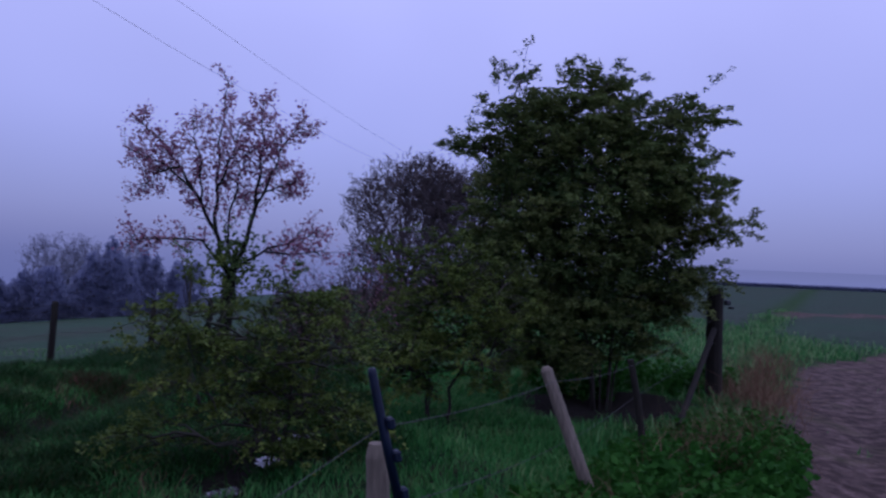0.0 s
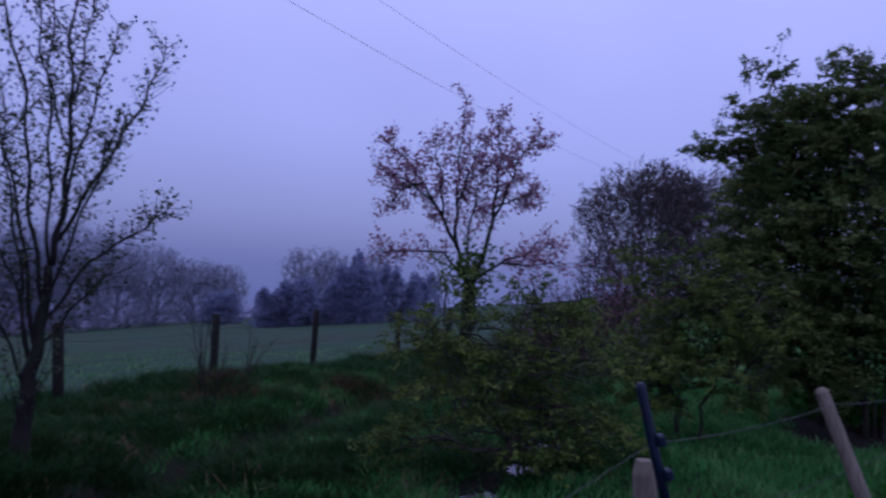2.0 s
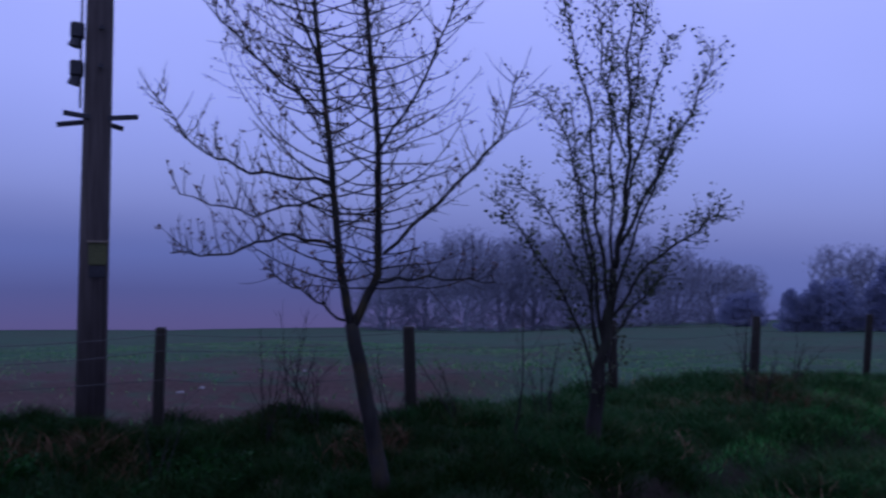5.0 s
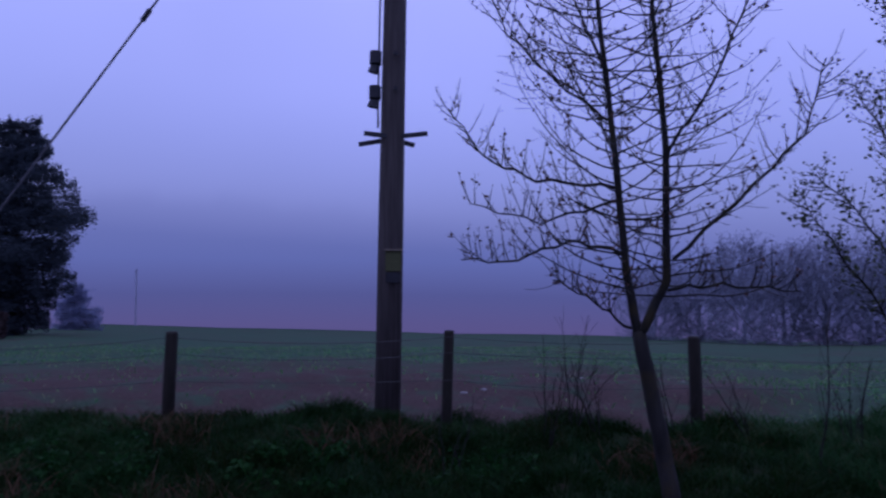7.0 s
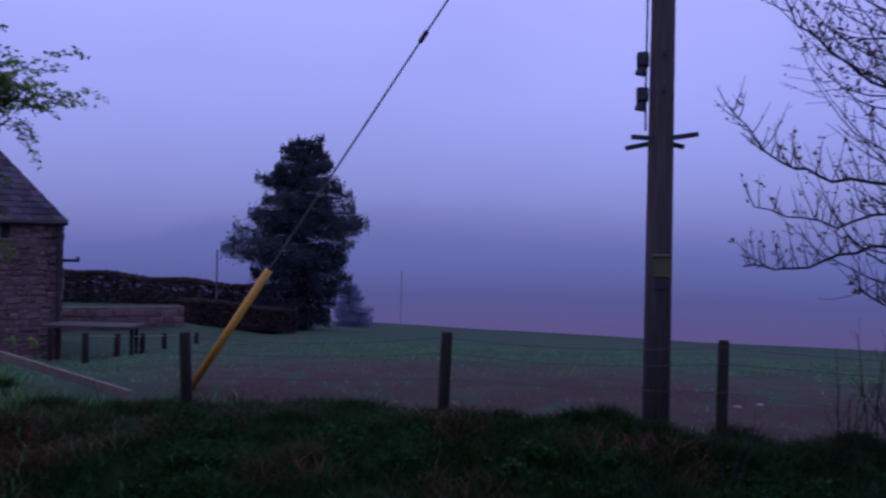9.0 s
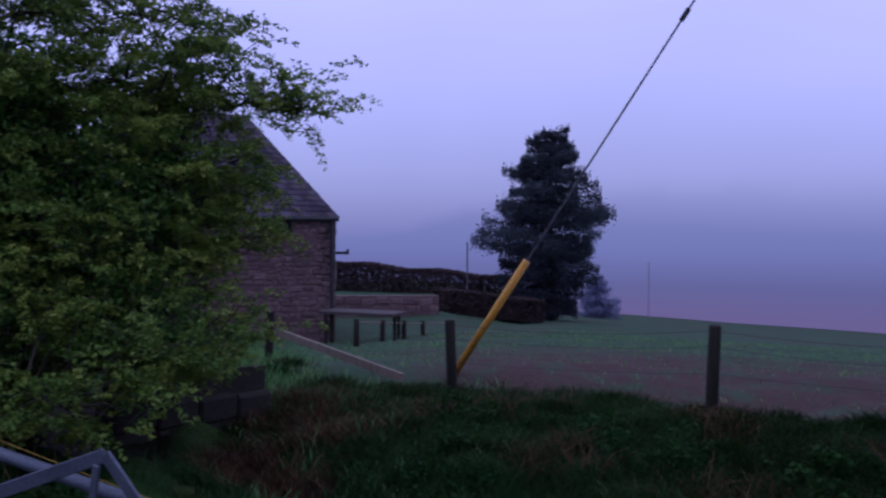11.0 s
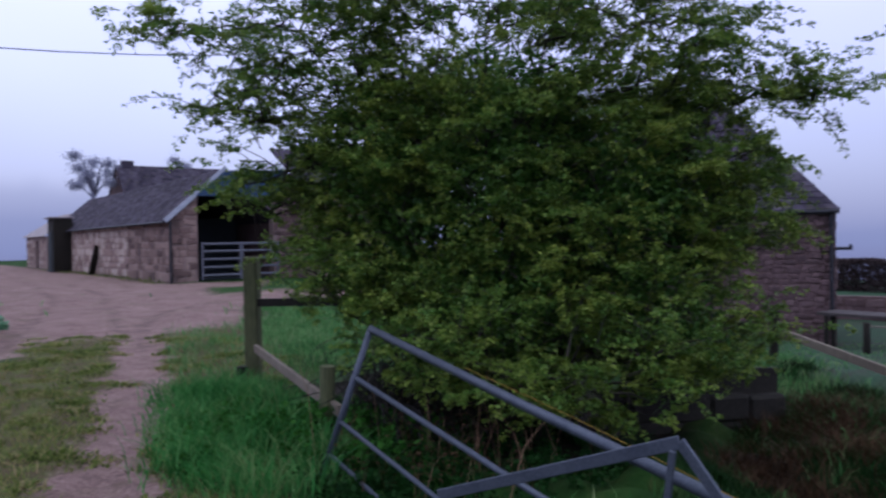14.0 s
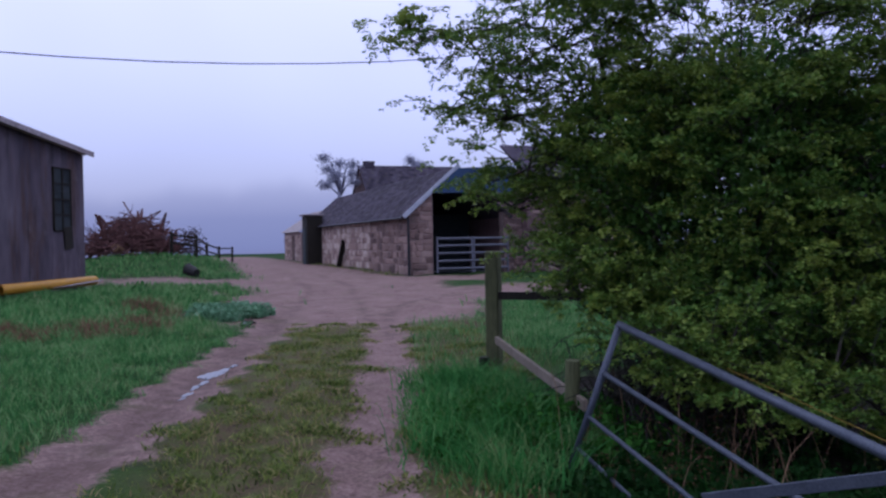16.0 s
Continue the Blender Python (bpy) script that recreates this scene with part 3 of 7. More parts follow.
def land_masks(x, y):
    d = np.hypot(x, y)
    rw, re = line_dist(x, y, RUT_WEST), line_dist(x, y, RUT_EAST)
    wob = 0.16 * lumps(x, y, 0.9, 7) + 0.1 * lumps(x, y, 2.3, 8)
    far_rut = ease(d, 14, 24)
    mud = np.maximum(1 - ease(rw + 0.8 * wob, 0.14 + 0.3 * far_rut, 0.55 + 0.9 * far_rut), 1 - ease(re + 0.8 * wob, 0.2 + 0.3 * far_rut, 0.66 + 0.9 * far_rut))
    mud = np.maximum(mud, (1 - ease(rw + 0.9 * wob, 0.75, 1.35)) * ease(y, 2.5, 4.0))
    mud = np.maximum(mud, 1 - ease(line_dist(x, y, YARD) + 0.6 * wob, 2.2, 4.6))
    mud = np.maximum(mud, 1 - ease(line_dist(x, y, YARD_WEST) + 0.6 * wob, 1.6, 3.6))
    mud = np.maximum(mud, 1 - ease(line_dist(x, y, YARD_EAST) + 0.6 * wob, 1.2, 3.0))
    mud = np.maximum(mud, 0.75 * (1 - ease(line_dist(x, y, [(5.8, 6.0), (9.6, 9.2), (15, 12), (26, 13)]) + wob, 0.9, 2.0)))
    mud = np.maximum(mud, 1 - ease(line_dist(x, y, [(21, 28), (30, 29), (45, 33)]) + wob, 0.6, 1.6))
    mud = np.maximum(mud, 1 - ease(line_dist(x, y, [(-12, -26.5), (-18.2, -28.2)]) + 0.6 * wob, 1.6, 3.2))
    for tyre in TYRES:
        mud = np.maximum(mud, 1.3 * (1 - ease(line_dist(x, y, tyre) + 0.3 * wob, 0.05, 0.2)))
    dd = line_dist(x, y, DITCH)
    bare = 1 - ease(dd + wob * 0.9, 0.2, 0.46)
    # Hawthorn patches paint the shade beneath them; the others are bare puddle edges.
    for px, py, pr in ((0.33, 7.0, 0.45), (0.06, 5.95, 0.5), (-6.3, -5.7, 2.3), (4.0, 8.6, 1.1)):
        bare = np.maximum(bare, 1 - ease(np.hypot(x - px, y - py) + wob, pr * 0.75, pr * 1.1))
    fx = [p[0] for p in FENCE_WEST][::-1]
    fy = [p[1] for p in FENCE_WEST][::-1]
    edge = np.interp(y, [-60, -20, -5] + fy + [60, 200], [-10.4, -10.4, -10.2] + fx + [8, 60])
    crop = ease(edge - x + 0.3 * wob, 0.0, 0.6) * ease(np.degrees(np.arctan2(x, y)), -112, -106)
    field_ne = ease(line_dist(x, y, [(4, 8), (60, 75)]), 0, 1) * ease(x + y, 20, 24) * ease(x, 12, 16)
    rough = np.clip(ease(y - 0.2 * x, -3, 1) * (1 - crop) * ease(rw, 1.4, 2.0) * (x < 2), 0, 1)
    az = np.degrees(np.arctan2(x, y))
    soil = crop * (1 - ease(d + 3 * wob, 13, 19)) * ease(az, -104, -96) * (1 - ease(az, -45, -35))
    worn = (1 - ease(rw, 1.1, 2.0)) * (1 - ease(re, 1.4, 2.6)) * (1 - ease(re - rw, 2.6, 3.4))
    worn = np.maximum(worn, 1 - ease(rw + 0.5 * wob, np.where(y < -7, 1.4, 0.9), np.where(y < -7, 2.3, 1.5))) * (y < 3)
    wet = np.maximum(ease(x + 0.5 * wob, 1.5, 4.5) * (y > 0), 0.5 * (1 - ease(re + 0.6 * wob, 0.1, 0.45)) * (1 - far_rut))
    return mud, bare, crop, np.clip(field_ne, 0, 1), rough, soil, worn, np.clip(wet, 0, 1)


g_r = np.concatenate([[0.0], 0.4 + np.cumsum(np.full(30, 0.12)), 4.0 + np.cumsum(np.full(90, 0.11)), 13.9 + np.cumsum(np.full(55, 0.22)), 26.0 * 1.07 ** np.arange(1, 61)])
g_a = np.radians(np.arange(0, 360, 0.5))
RR, AA = np.meshgrid(g_r, g_a, indexing="ij")
GX, GY = RR * np.sin(AA), RR * np.cos(AA)
gv = np.stack([GX, GY, height(GX, GY)], -1).reshape(-1, 3)
gn_r, gn_a = RR.shape
ii, jj = np.meshgrid(np.arange(gn_r - 1), np.arange(gn_a), indexing="ij")
jn = (jj + 1) % gn_a
gf = np.stack([ii * gn_a + jj, ii * gn_a + jn, (ii + 1) * gn_a + jn, (ii + 1) * gn_a + jj], -1).reshape(-1, 4)[:, ::-1]

SOIL = Mat("ground", 0.9, spec=0.08)
s_mud, s_bare_shade, s_crop, s_ne, s_rough, s_soil, s_worn, s_wet = (SOIL.attr(k) for k in ("mud", "bare", "crop", "far_field", "rough", "soil", "worn", "wet"))
n_big, n_mid, n_fine = SOIL.noise(0.25, 4), SOIL.noise(2.2, 5), SOIL.noise(22, 5, 0.65)
n_row = SOIL.noise(3.0, 3, stretch=(0.35, 2.5, 1))
turf = SOIL.ramp(SOIL.math("ADD", SOIL.math("MULTIPLY", n_mid, 0.6), SOIL.math("MULTIPLY", n_fine, 0.4)), [(0.3, (0.006, 0.022, 0.004)), (0.5, (0.017, 0.05, 0.009)), (0.7, (0.045, 0.07, 0.018))])
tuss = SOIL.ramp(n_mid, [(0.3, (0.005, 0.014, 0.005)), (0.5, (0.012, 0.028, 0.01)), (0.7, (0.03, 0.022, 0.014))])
crop_c = SOIL.ramp(SOIL.math("ADD", SOIL.math("MULTIPLY", n_row, 0.55), SOIL.math("MULTIPLY", n_big, 0.5)), [(0.36, (0.044, 0.035, 0.03)), (0.48, (0.032, 0.053, 0.032)), (0.62, (0.027, 0.063, 0.034))])
ne_c = SOIL.ramp(SOIL.math("ADD", SOIL.math("MULTIPLY", n_row, 0.4), SOIL.math("MULTIPLY", n_big, 0.6)), [(0.35, (0.036, 0.045, 0.036)), (0.6, (0.034, 0.06, 0.038))])
mud_c = SOIL.ramp(SOIL.math("ADD", SOIL.math("MULTIPLY", SOIL.noise(1.1, 7, 0.7), 0.3), SOIL.math("MULTIPLY", SOIL.noise(24, 6, 0.8), 0.7)), [(0.32, (0.06, 0.037, 0.034)), (0.44, (0.145, 0.093, 0.086)), (0.56, (0.245, 0.167, 0.157)), (0.7, (0.4, 0.3, 0.29))])
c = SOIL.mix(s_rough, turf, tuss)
c = SOIL.mix(s_worn, c, SOIL.ramp(SOIL.math("ADD", SOIL.math("MULTIPLY", SOIL.noise(3.2, 7, 0.8), 0.6), SOIL.math("MULTIPLY", n_fine, 0.42)), [(0.4, (0.028, 0.02, 0.015)), (0.47, (0.095, 0.07, 0.04)), (0.53, (0.05, 0.058, 0.018)), (0.6, (0.11, 0.125, 0.035)), (0.68, (0.07, 0.08, 0.025))]))
c = SOIL.mix(s_crop, c, crop_c)
c = SOIL.mix(SOIL.math("MULTIPLY", s_soil, SOIL.band(n_mid, 0.3, 0.52)), c, SOIL.ramp(n_fine, [(0.3, (0.028, 0.017, 0.016)), (0.7, (0.07, 0.045, 0.04))]))
c = SOIL.mix(s_ne, c, ne_c)
# Near-black earth of the ditch, and the shade painted under the hawthorns.
c = SOIL.mix(s_bare_shade, c, SOIL.ramp(n_fine, [(0.3, (0.006, 0.005, 0.004)), (0.7, (0.02, 0.015, 0.012))]))
n_clod = SOIL.noise(5.5, 5, 0.7)
fray = SOIL.band(SOIL.math("ADD", s_mud, SOIL.math("MULTIPLY", SOIL.math("SUBTRACT", SOIL.math("ADD", SOIL.math("MULTIPLY", n_clod, 0.6), SOIL.math("MULTIPLY", n_fine, 0.4)), 0.5), 1.9)), 0.3, 0.75)
mud_c = SOIL.mix(SOIL.math("MULTIPLY", s_wet, SOIL.band(n_clod, 0.25, 0.6)), mud_c, SOIL.ramp(n_fine, [(0.3, (0.016, 0.011, 0.01)), (0.7, (0.055, 0.036, 0.033))]))
mud_c = SOIL.mix(SOIL.math("MULTIPLY", SOIL.band(SOIL.noise(4.5, 6, 0.75), 0.5, 0.64), 0.42), mud_c, SOIL.ramp(n_fine, [(0.3, (0.04, 0.028, 0.023)), (0.7, (0.085, 0.062, 0.05))]))
mud_c = SOIL.mix(SOIL.math("MULTIPLY", SOIL.band(SOIL.noise(0.9, 5, 0.7), 0.52, 0.66), 0.35), mud_c, (0.09, 0.085, 0.04))
c = SOIL.mix(fray, c, mud_c)
c = SOIL.mix(SOIL.math("MULTIPLY", SOIL.band(s_mud, 1.0, 1.25), SOIL.band(n_clod, 0.4, 0.7)), c, (0.08, 0.055, 0.047))
SOIL.l.new(SOIL.math("ADD", SOIL.math("MULTIPLY", s_crop, 0.05), 0.08), SOIL.bsdf.inputs["Specular IOR Level"])
SOIL.colour(c).bump(SOIL.math("ADD", n_fine, SOIL.math("MULTIPLY", n_clod, 0.45)), 0.7, 0.03)
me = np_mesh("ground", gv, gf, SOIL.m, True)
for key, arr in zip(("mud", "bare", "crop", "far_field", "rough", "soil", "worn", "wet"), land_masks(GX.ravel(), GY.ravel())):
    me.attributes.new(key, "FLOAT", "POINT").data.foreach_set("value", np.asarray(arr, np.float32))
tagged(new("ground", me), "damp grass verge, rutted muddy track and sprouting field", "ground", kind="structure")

# far side of the valley, lost in mist: a glowing ring, haze painted by height
HAZE = bpy.data.materials.new("painted_mist_glow")
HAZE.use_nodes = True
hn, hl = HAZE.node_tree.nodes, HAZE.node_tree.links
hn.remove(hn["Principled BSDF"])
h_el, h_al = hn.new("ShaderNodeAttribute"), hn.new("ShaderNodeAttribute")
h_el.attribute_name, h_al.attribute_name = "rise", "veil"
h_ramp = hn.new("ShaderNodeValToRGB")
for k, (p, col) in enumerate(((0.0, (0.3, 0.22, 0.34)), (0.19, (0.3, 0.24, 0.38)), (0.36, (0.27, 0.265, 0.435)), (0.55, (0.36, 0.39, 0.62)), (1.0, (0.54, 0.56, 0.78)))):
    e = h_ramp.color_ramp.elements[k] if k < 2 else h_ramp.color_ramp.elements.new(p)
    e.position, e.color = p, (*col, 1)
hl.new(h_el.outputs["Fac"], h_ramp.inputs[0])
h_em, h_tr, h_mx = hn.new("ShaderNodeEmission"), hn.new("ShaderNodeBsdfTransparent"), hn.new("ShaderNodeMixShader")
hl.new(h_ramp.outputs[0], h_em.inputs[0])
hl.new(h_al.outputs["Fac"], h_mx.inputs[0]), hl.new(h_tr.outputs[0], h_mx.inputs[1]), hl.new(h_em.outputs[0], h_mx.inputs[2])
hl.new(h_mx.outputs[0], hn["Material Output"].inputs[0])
b_az, b_el = np.radians(np.arange(0, 360, 1.0)), np.linspace(-9, 15, 73)
BA, BE = np.meshgrid(b_az, b_el, indexing="ij")
b_deg = np.where(np.degrees(BA) > 180, np.degrees(BA) - 360, np.degrees(BA))
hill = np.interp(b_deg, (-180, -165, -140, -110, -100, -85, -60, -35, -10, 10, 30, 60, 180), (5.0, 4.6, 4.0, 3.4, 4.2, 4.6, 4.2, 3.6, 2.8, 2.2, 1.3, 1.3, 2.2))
bv = np.stack([112 * np.sin(BA), 112 * np.cos(BA), 1.6 + 112 * np.tan(np.radians(BE))], -1).reshape(-1, 3)
bi, bj = np.meshgrid(np.arange(len(b_az)), np.arange(len(b_el) - 1), indexing="ij")
bk = (bi + 1) % len(b_az)
bf = np.stack([bi * 73 + bj, bk * 73 + bj, bk * 73 + bj + 1, bi * 73 + bj + 1], -1).reshape(-1, 4)
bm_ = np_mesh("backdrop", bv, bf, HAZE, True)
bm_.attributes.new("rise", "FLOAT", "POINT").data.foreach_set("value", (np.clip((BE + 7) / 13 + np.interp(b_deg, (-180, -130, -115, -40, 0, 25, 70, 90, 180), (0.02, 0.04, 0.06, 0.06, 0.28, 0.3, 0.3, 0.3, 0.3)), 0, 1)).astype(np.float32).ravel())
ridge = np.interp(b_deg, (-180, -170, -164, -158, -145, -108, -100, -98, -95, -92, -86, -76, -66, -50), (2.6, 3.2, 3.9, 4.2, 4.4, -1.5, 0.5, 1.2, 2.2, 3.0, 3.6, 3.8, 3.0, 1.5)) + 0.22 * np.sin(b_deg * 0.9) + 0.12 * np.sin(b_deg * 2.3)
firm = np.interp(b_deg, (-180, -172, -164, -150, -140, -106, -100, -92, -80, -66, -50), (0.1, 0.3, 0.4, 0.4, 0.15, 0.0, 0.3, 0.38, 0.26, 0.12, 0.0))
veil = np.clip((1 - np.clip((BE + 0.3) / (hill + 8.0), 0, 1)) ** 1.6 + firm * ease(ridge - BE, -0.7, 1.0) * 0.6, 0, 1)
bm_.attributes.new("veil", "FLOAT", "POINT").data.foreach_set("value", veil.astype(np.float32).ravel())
tagged(new("backdrop", bm_), "glowing ring painted as a misty hillside beyond the valley", "backdrop", kind="structure")


# ---- grass ----
def grass_field(name, label, seed, n, lo, hi, keep, height_m, width, mat, lean=0.45, tufts=0, tuft_r=0.12):
    """Blades strewn between two corners where keep(x, y) allows, in tufts if wanted."""
    rng = np.random.default_rng(seed)
    if tufts:
        c = np.stack([rng.uniform(lo[0], hi[0], tufts), rng.uniform(lo[1], hi[1], tufts)], 1)
        c = c[rng.uniform(size=len(c)) < keep(c[:, 0], c[:, 1])]
        if not len(c):
            return None
        k = rng.integers(0, len(c), n)
        xy = c[k] + rng.normal(size=(n, 2)) * tuft_r
        hs = rng.uniform(0.6, 1.3, len(c))[k]
    else:
        xy = np.stack([rng.uniform(lo[0], hi[0], n), rng.uniform(lo[1], hi[1], n)], 1)
        xy = xy[rng.uniform(size=n) < keep(xy[:, 0], xy[:, 1])]
        hs = 1 + 0.35 * lumps(xy[:, 0], xy[:, 1], 1.1, seed)
    roots = np.column_stack([xy, height(xy[:, 0], xy[:, 1]) - 0.01])
    return tagged(new(name, blade_mesh(name, rng, roots, height_m * hs, width, mat, lean)), label, "grass", kind="stuff")


def verge_keep(x, y):
    mud, bare, crop, ne, rough, soil, worn, wet = land_masks(x, y)
    return np.clip(1.05 - mud * 1.5 + 0.45 * lumps(x, y, 0.45, 31) * (mud > 0.02), 0, 1) * (1 - bare) * (1 - crop) * (1 - ne)


def rough_keep(x, y):
    mud, bare, crop, ne, rough, soil, worn, wet = land_masks(x, y)
    return rough * (1 - mud) * (1 - bare * 0.85) * (np.hypot(x, y) > 2.5)


grass_field("grass", "lush wet green grass on the verge", 11, 150000, (-13, -17), (5, -0.6), lambda x, y: (line_dist(x, y, RUT_EAST) < line_dist(x, y, RUT_WEST)) * verge_keep(x, y) * (np.hypot(x, y) > 1.9) * (0.3 + 0.7 * ease(line_dist(x, y, RUT_WEST), np.where(y < -7, 1.5, 0.9), np.where(y < -7, 2.4, 1.6))) * (line_dist(x, y, RUT_WEST) + line_dist(x, y, RUT_EAST) > 2.6), 0.11, 0.01, GRASS, 0.9)
grass_field("grass", "dark wet grass between the track and the hawthorn", 29, 150000, (-13, -17), (5, -0.6), lambda x, y: (1 - land_masks(x, y)[4]) * ease(np.hypot(x + 6.2, y + 5.5), 2.4, 3.6) * (line_dist(x, y, RUT_EAST) >= line_dist(x, y, RUT_WEST)) * verge_keep(x, y) * (np.hypot(x, y) > 1.9) * (0.3 + 0.7 * ease(line_dist(x, y, RUT_WEST), np.where(y < -7, 1.5, 0.9), np.where(y < -7, 2.4, 1.6))) * (line_dist(x, y, RUT_WEST) + line_dist(x, y, RUT_EAST) > 2.6), 0.15, 0.011, GRASS, 0.6)
grass_field("grass", "short trodden grass between the wheel ruts", 12, 60000, (-9, -17), (5, -0.6), lambda x, y: verge_keep(x, y) * (line_dist(x, y, RUT_WEST) + line_dist(x, y, RUT_EAST) < 2.75) * np.clip(0.2 + 1.1 * lumps(x, y, 0.7, 21), 0.02, 1), 0.085, 0.011, GRASS_WORN, 0.9)
grass_field("grass", "patchy olive grass at the edge of the track", 20, 30000, (-9, -17), (0, -3), lambda x, y: np.clip(1 - 1.1 * land_masks(x, y)[0], 0, 1) * (np.abs(line_dist(x, y, RUT_WEST) - 0.95) < 0.5) * np.clip(0.3 + lumps(x, y, 0.8, 22), 0, 1), 0.06, 0.011, GRASS_WORN, 0.9)
grass_field("grass", "taller lush tufts in the verge", 25, 60000, (-9, -30), (5, -4), lambda x, y: (line_dist(x, y, RUT_EAST) < line_dist(x, y, RUT_WEST)) * verge_keep(x, y) * (line_dist(x, y, RUT_EAST) > 0.9) * (line_dist(x, y, RUT_WEST) > 1.9) * (np.hypot(x, y) > 3), 0.17, 0.011, GRASS, 0.9, 1500, 0.16)
grass_field("grass", "thick green grass beside the ditch", 13, 120000, (-3.2, 2), (6, 12), lambda x, y: verge_keep(x, y) * (np.hypot(x, y) > 2.5) * ease(line_dist(x, y, DITCH), 0.25, 0.5), 0.1, 0.009, GRASS_LUSH, 0.8)
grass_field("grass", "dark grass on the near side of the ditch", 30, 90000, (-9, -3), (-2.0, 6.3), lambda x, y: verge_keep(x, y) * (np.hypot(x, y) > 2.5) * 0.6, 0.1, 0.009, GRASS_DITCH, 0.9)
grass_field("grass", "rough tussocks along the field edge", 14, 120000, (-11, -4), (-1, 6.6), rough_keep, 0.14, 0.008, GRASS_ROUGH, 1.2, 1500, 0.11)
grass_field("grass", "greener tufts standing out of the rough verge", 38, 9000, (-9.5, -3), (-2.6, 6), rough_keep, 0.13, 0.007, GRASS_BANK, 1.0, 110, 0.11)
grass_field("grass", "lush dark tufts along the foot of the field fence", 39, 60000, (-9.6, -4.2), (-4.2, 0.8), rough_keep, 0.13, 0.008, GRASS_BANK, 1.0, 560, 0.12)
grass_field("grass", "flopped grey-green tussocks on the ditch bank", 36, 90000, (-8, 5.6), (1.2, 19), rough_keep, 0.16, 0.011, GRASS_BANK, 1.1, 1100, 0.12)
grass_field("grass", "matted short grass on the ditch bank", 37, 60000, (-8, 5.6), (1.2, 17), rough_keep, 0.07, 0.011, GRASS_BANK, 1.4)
grass_field("grass", "long pale dead grass along the fence", 15, 2400, (0.8, 3.5), (9, 13), lambda x, y: (np.abs(line_dist(x, y, [(1.5, 3.5), (3.0, 5.0), (6.6, 9.0), (9, 12.5)])) < 0.3) * (lumps(x, y, 1.3, 41) > 0.0), 0.42, 0.006, STRAW, 1.0, 1100, 0.17)
grass_field("grass", "wet grass beside the bend of the track", 19, 48000, (3, 7), (26, 30), lambda x, y: verge_keep(x, y), 0.16, 0.024, GRASS, 0.6)
grass_field("grass", "dead brown grass tufts on the ditch bank", 16, 2200, (-6, 5), (0, 12), lambda x, y: (rough_keep(x, y) > 0.4) * 1.0, 0.12, 0.011, STRAW, 1.2, 60, 0.16)
grass_field("grass", "rank grass on the bank beyond the track", 17, 34000, (-14, -46), (8, -16), lambda x, y: verge_keep(x, y), 0.22, 0.035, GRASS, 0.6)
grass_field("crop", "sparse young corn shoots in the field", 18, 40000, (-26, -8), (-3, 20), lambda x, y: land_masks(x, y)[2] * (1 - 0.8 * land_masks(x, y)[5]) * (lumps(x, y, 6, 5) > -0.5), 0.07, 0.014, GRASS, 0.8)
grass_field("grass", "tall lush grass below the rail fence", 26, 7000, (-5.6, -8.2), (-3.2, -4.6), lambda x, y: (line_dist(x, y, [(-3.7, -5.3), (-5.3, -8.0)]) < 0.6) * 1.0, 0.24, 0.012, GRASS_LUSH, 0.9, 220, 0.14)
grass_field("grass", "brown dead grass among the verge grass", 27, 6500, (-4.5, -22), (4, -9), lambda x, y: (verge_keep(x, y) > 0.7) * (line_dist(x, y, RUT_EAST) > 2.0) * (lumps(x, y, 4.0, 43) > 0.1), 0.28, 0.013, STRAW, 1.0, 170, 0.2)
grass_field("grass", "low weeds on the trodden track", 28, 26000, (-8, -15), (3, -0.6), lambda x, y: (land_masks(x, y)[6] > 0.4) * (1 - 0.9 * np.clip(land_masks(x, y)[0], 0, 1)), 0.05, 0.018, GRASS_WORN, 1.4, 900, 0.09)
grass_field("grass", "tall dry stalks under the hawthorn", 31, 90, (-6.2, -5.6), (-3.9, -3.6), lambda x, y: 1.0 * (np.hypot(x + 5.0, y + 4.5) < 1.3), 0.7, 0.006, STRAW, 0.6, 40, 0.12)
grass_field("grass", "short trodden grass where the track widens", 32, 26000, (-4, -8), (3, -2), lambda x, y: (line_dist(x, y, RUT_WEST) + line_dist(x, y, RUT_EAST) < 3.6) * np.clip(1 - 1.2 * land_masks(x, y)[0], 0, 1) * np.clip(0.45 + 0.8 * lumps(x, y, 0.5, 44), 0, 1), 0.06, 0.011, GRASS_WORN, 1.0)
grass_field("grass", "thin strip of grass along the foot of the barn wall", 33, 5000, (-26, -58), (-16.5, -30.5), lambda x, y: 1.0 * (np.abs(line_dist(x, y, [(-17.6, -31.4), (-23.5, -56.5)]) - 0.1) < 0.4), 0.16, 0.03, GRASS_WORN, 0.7)


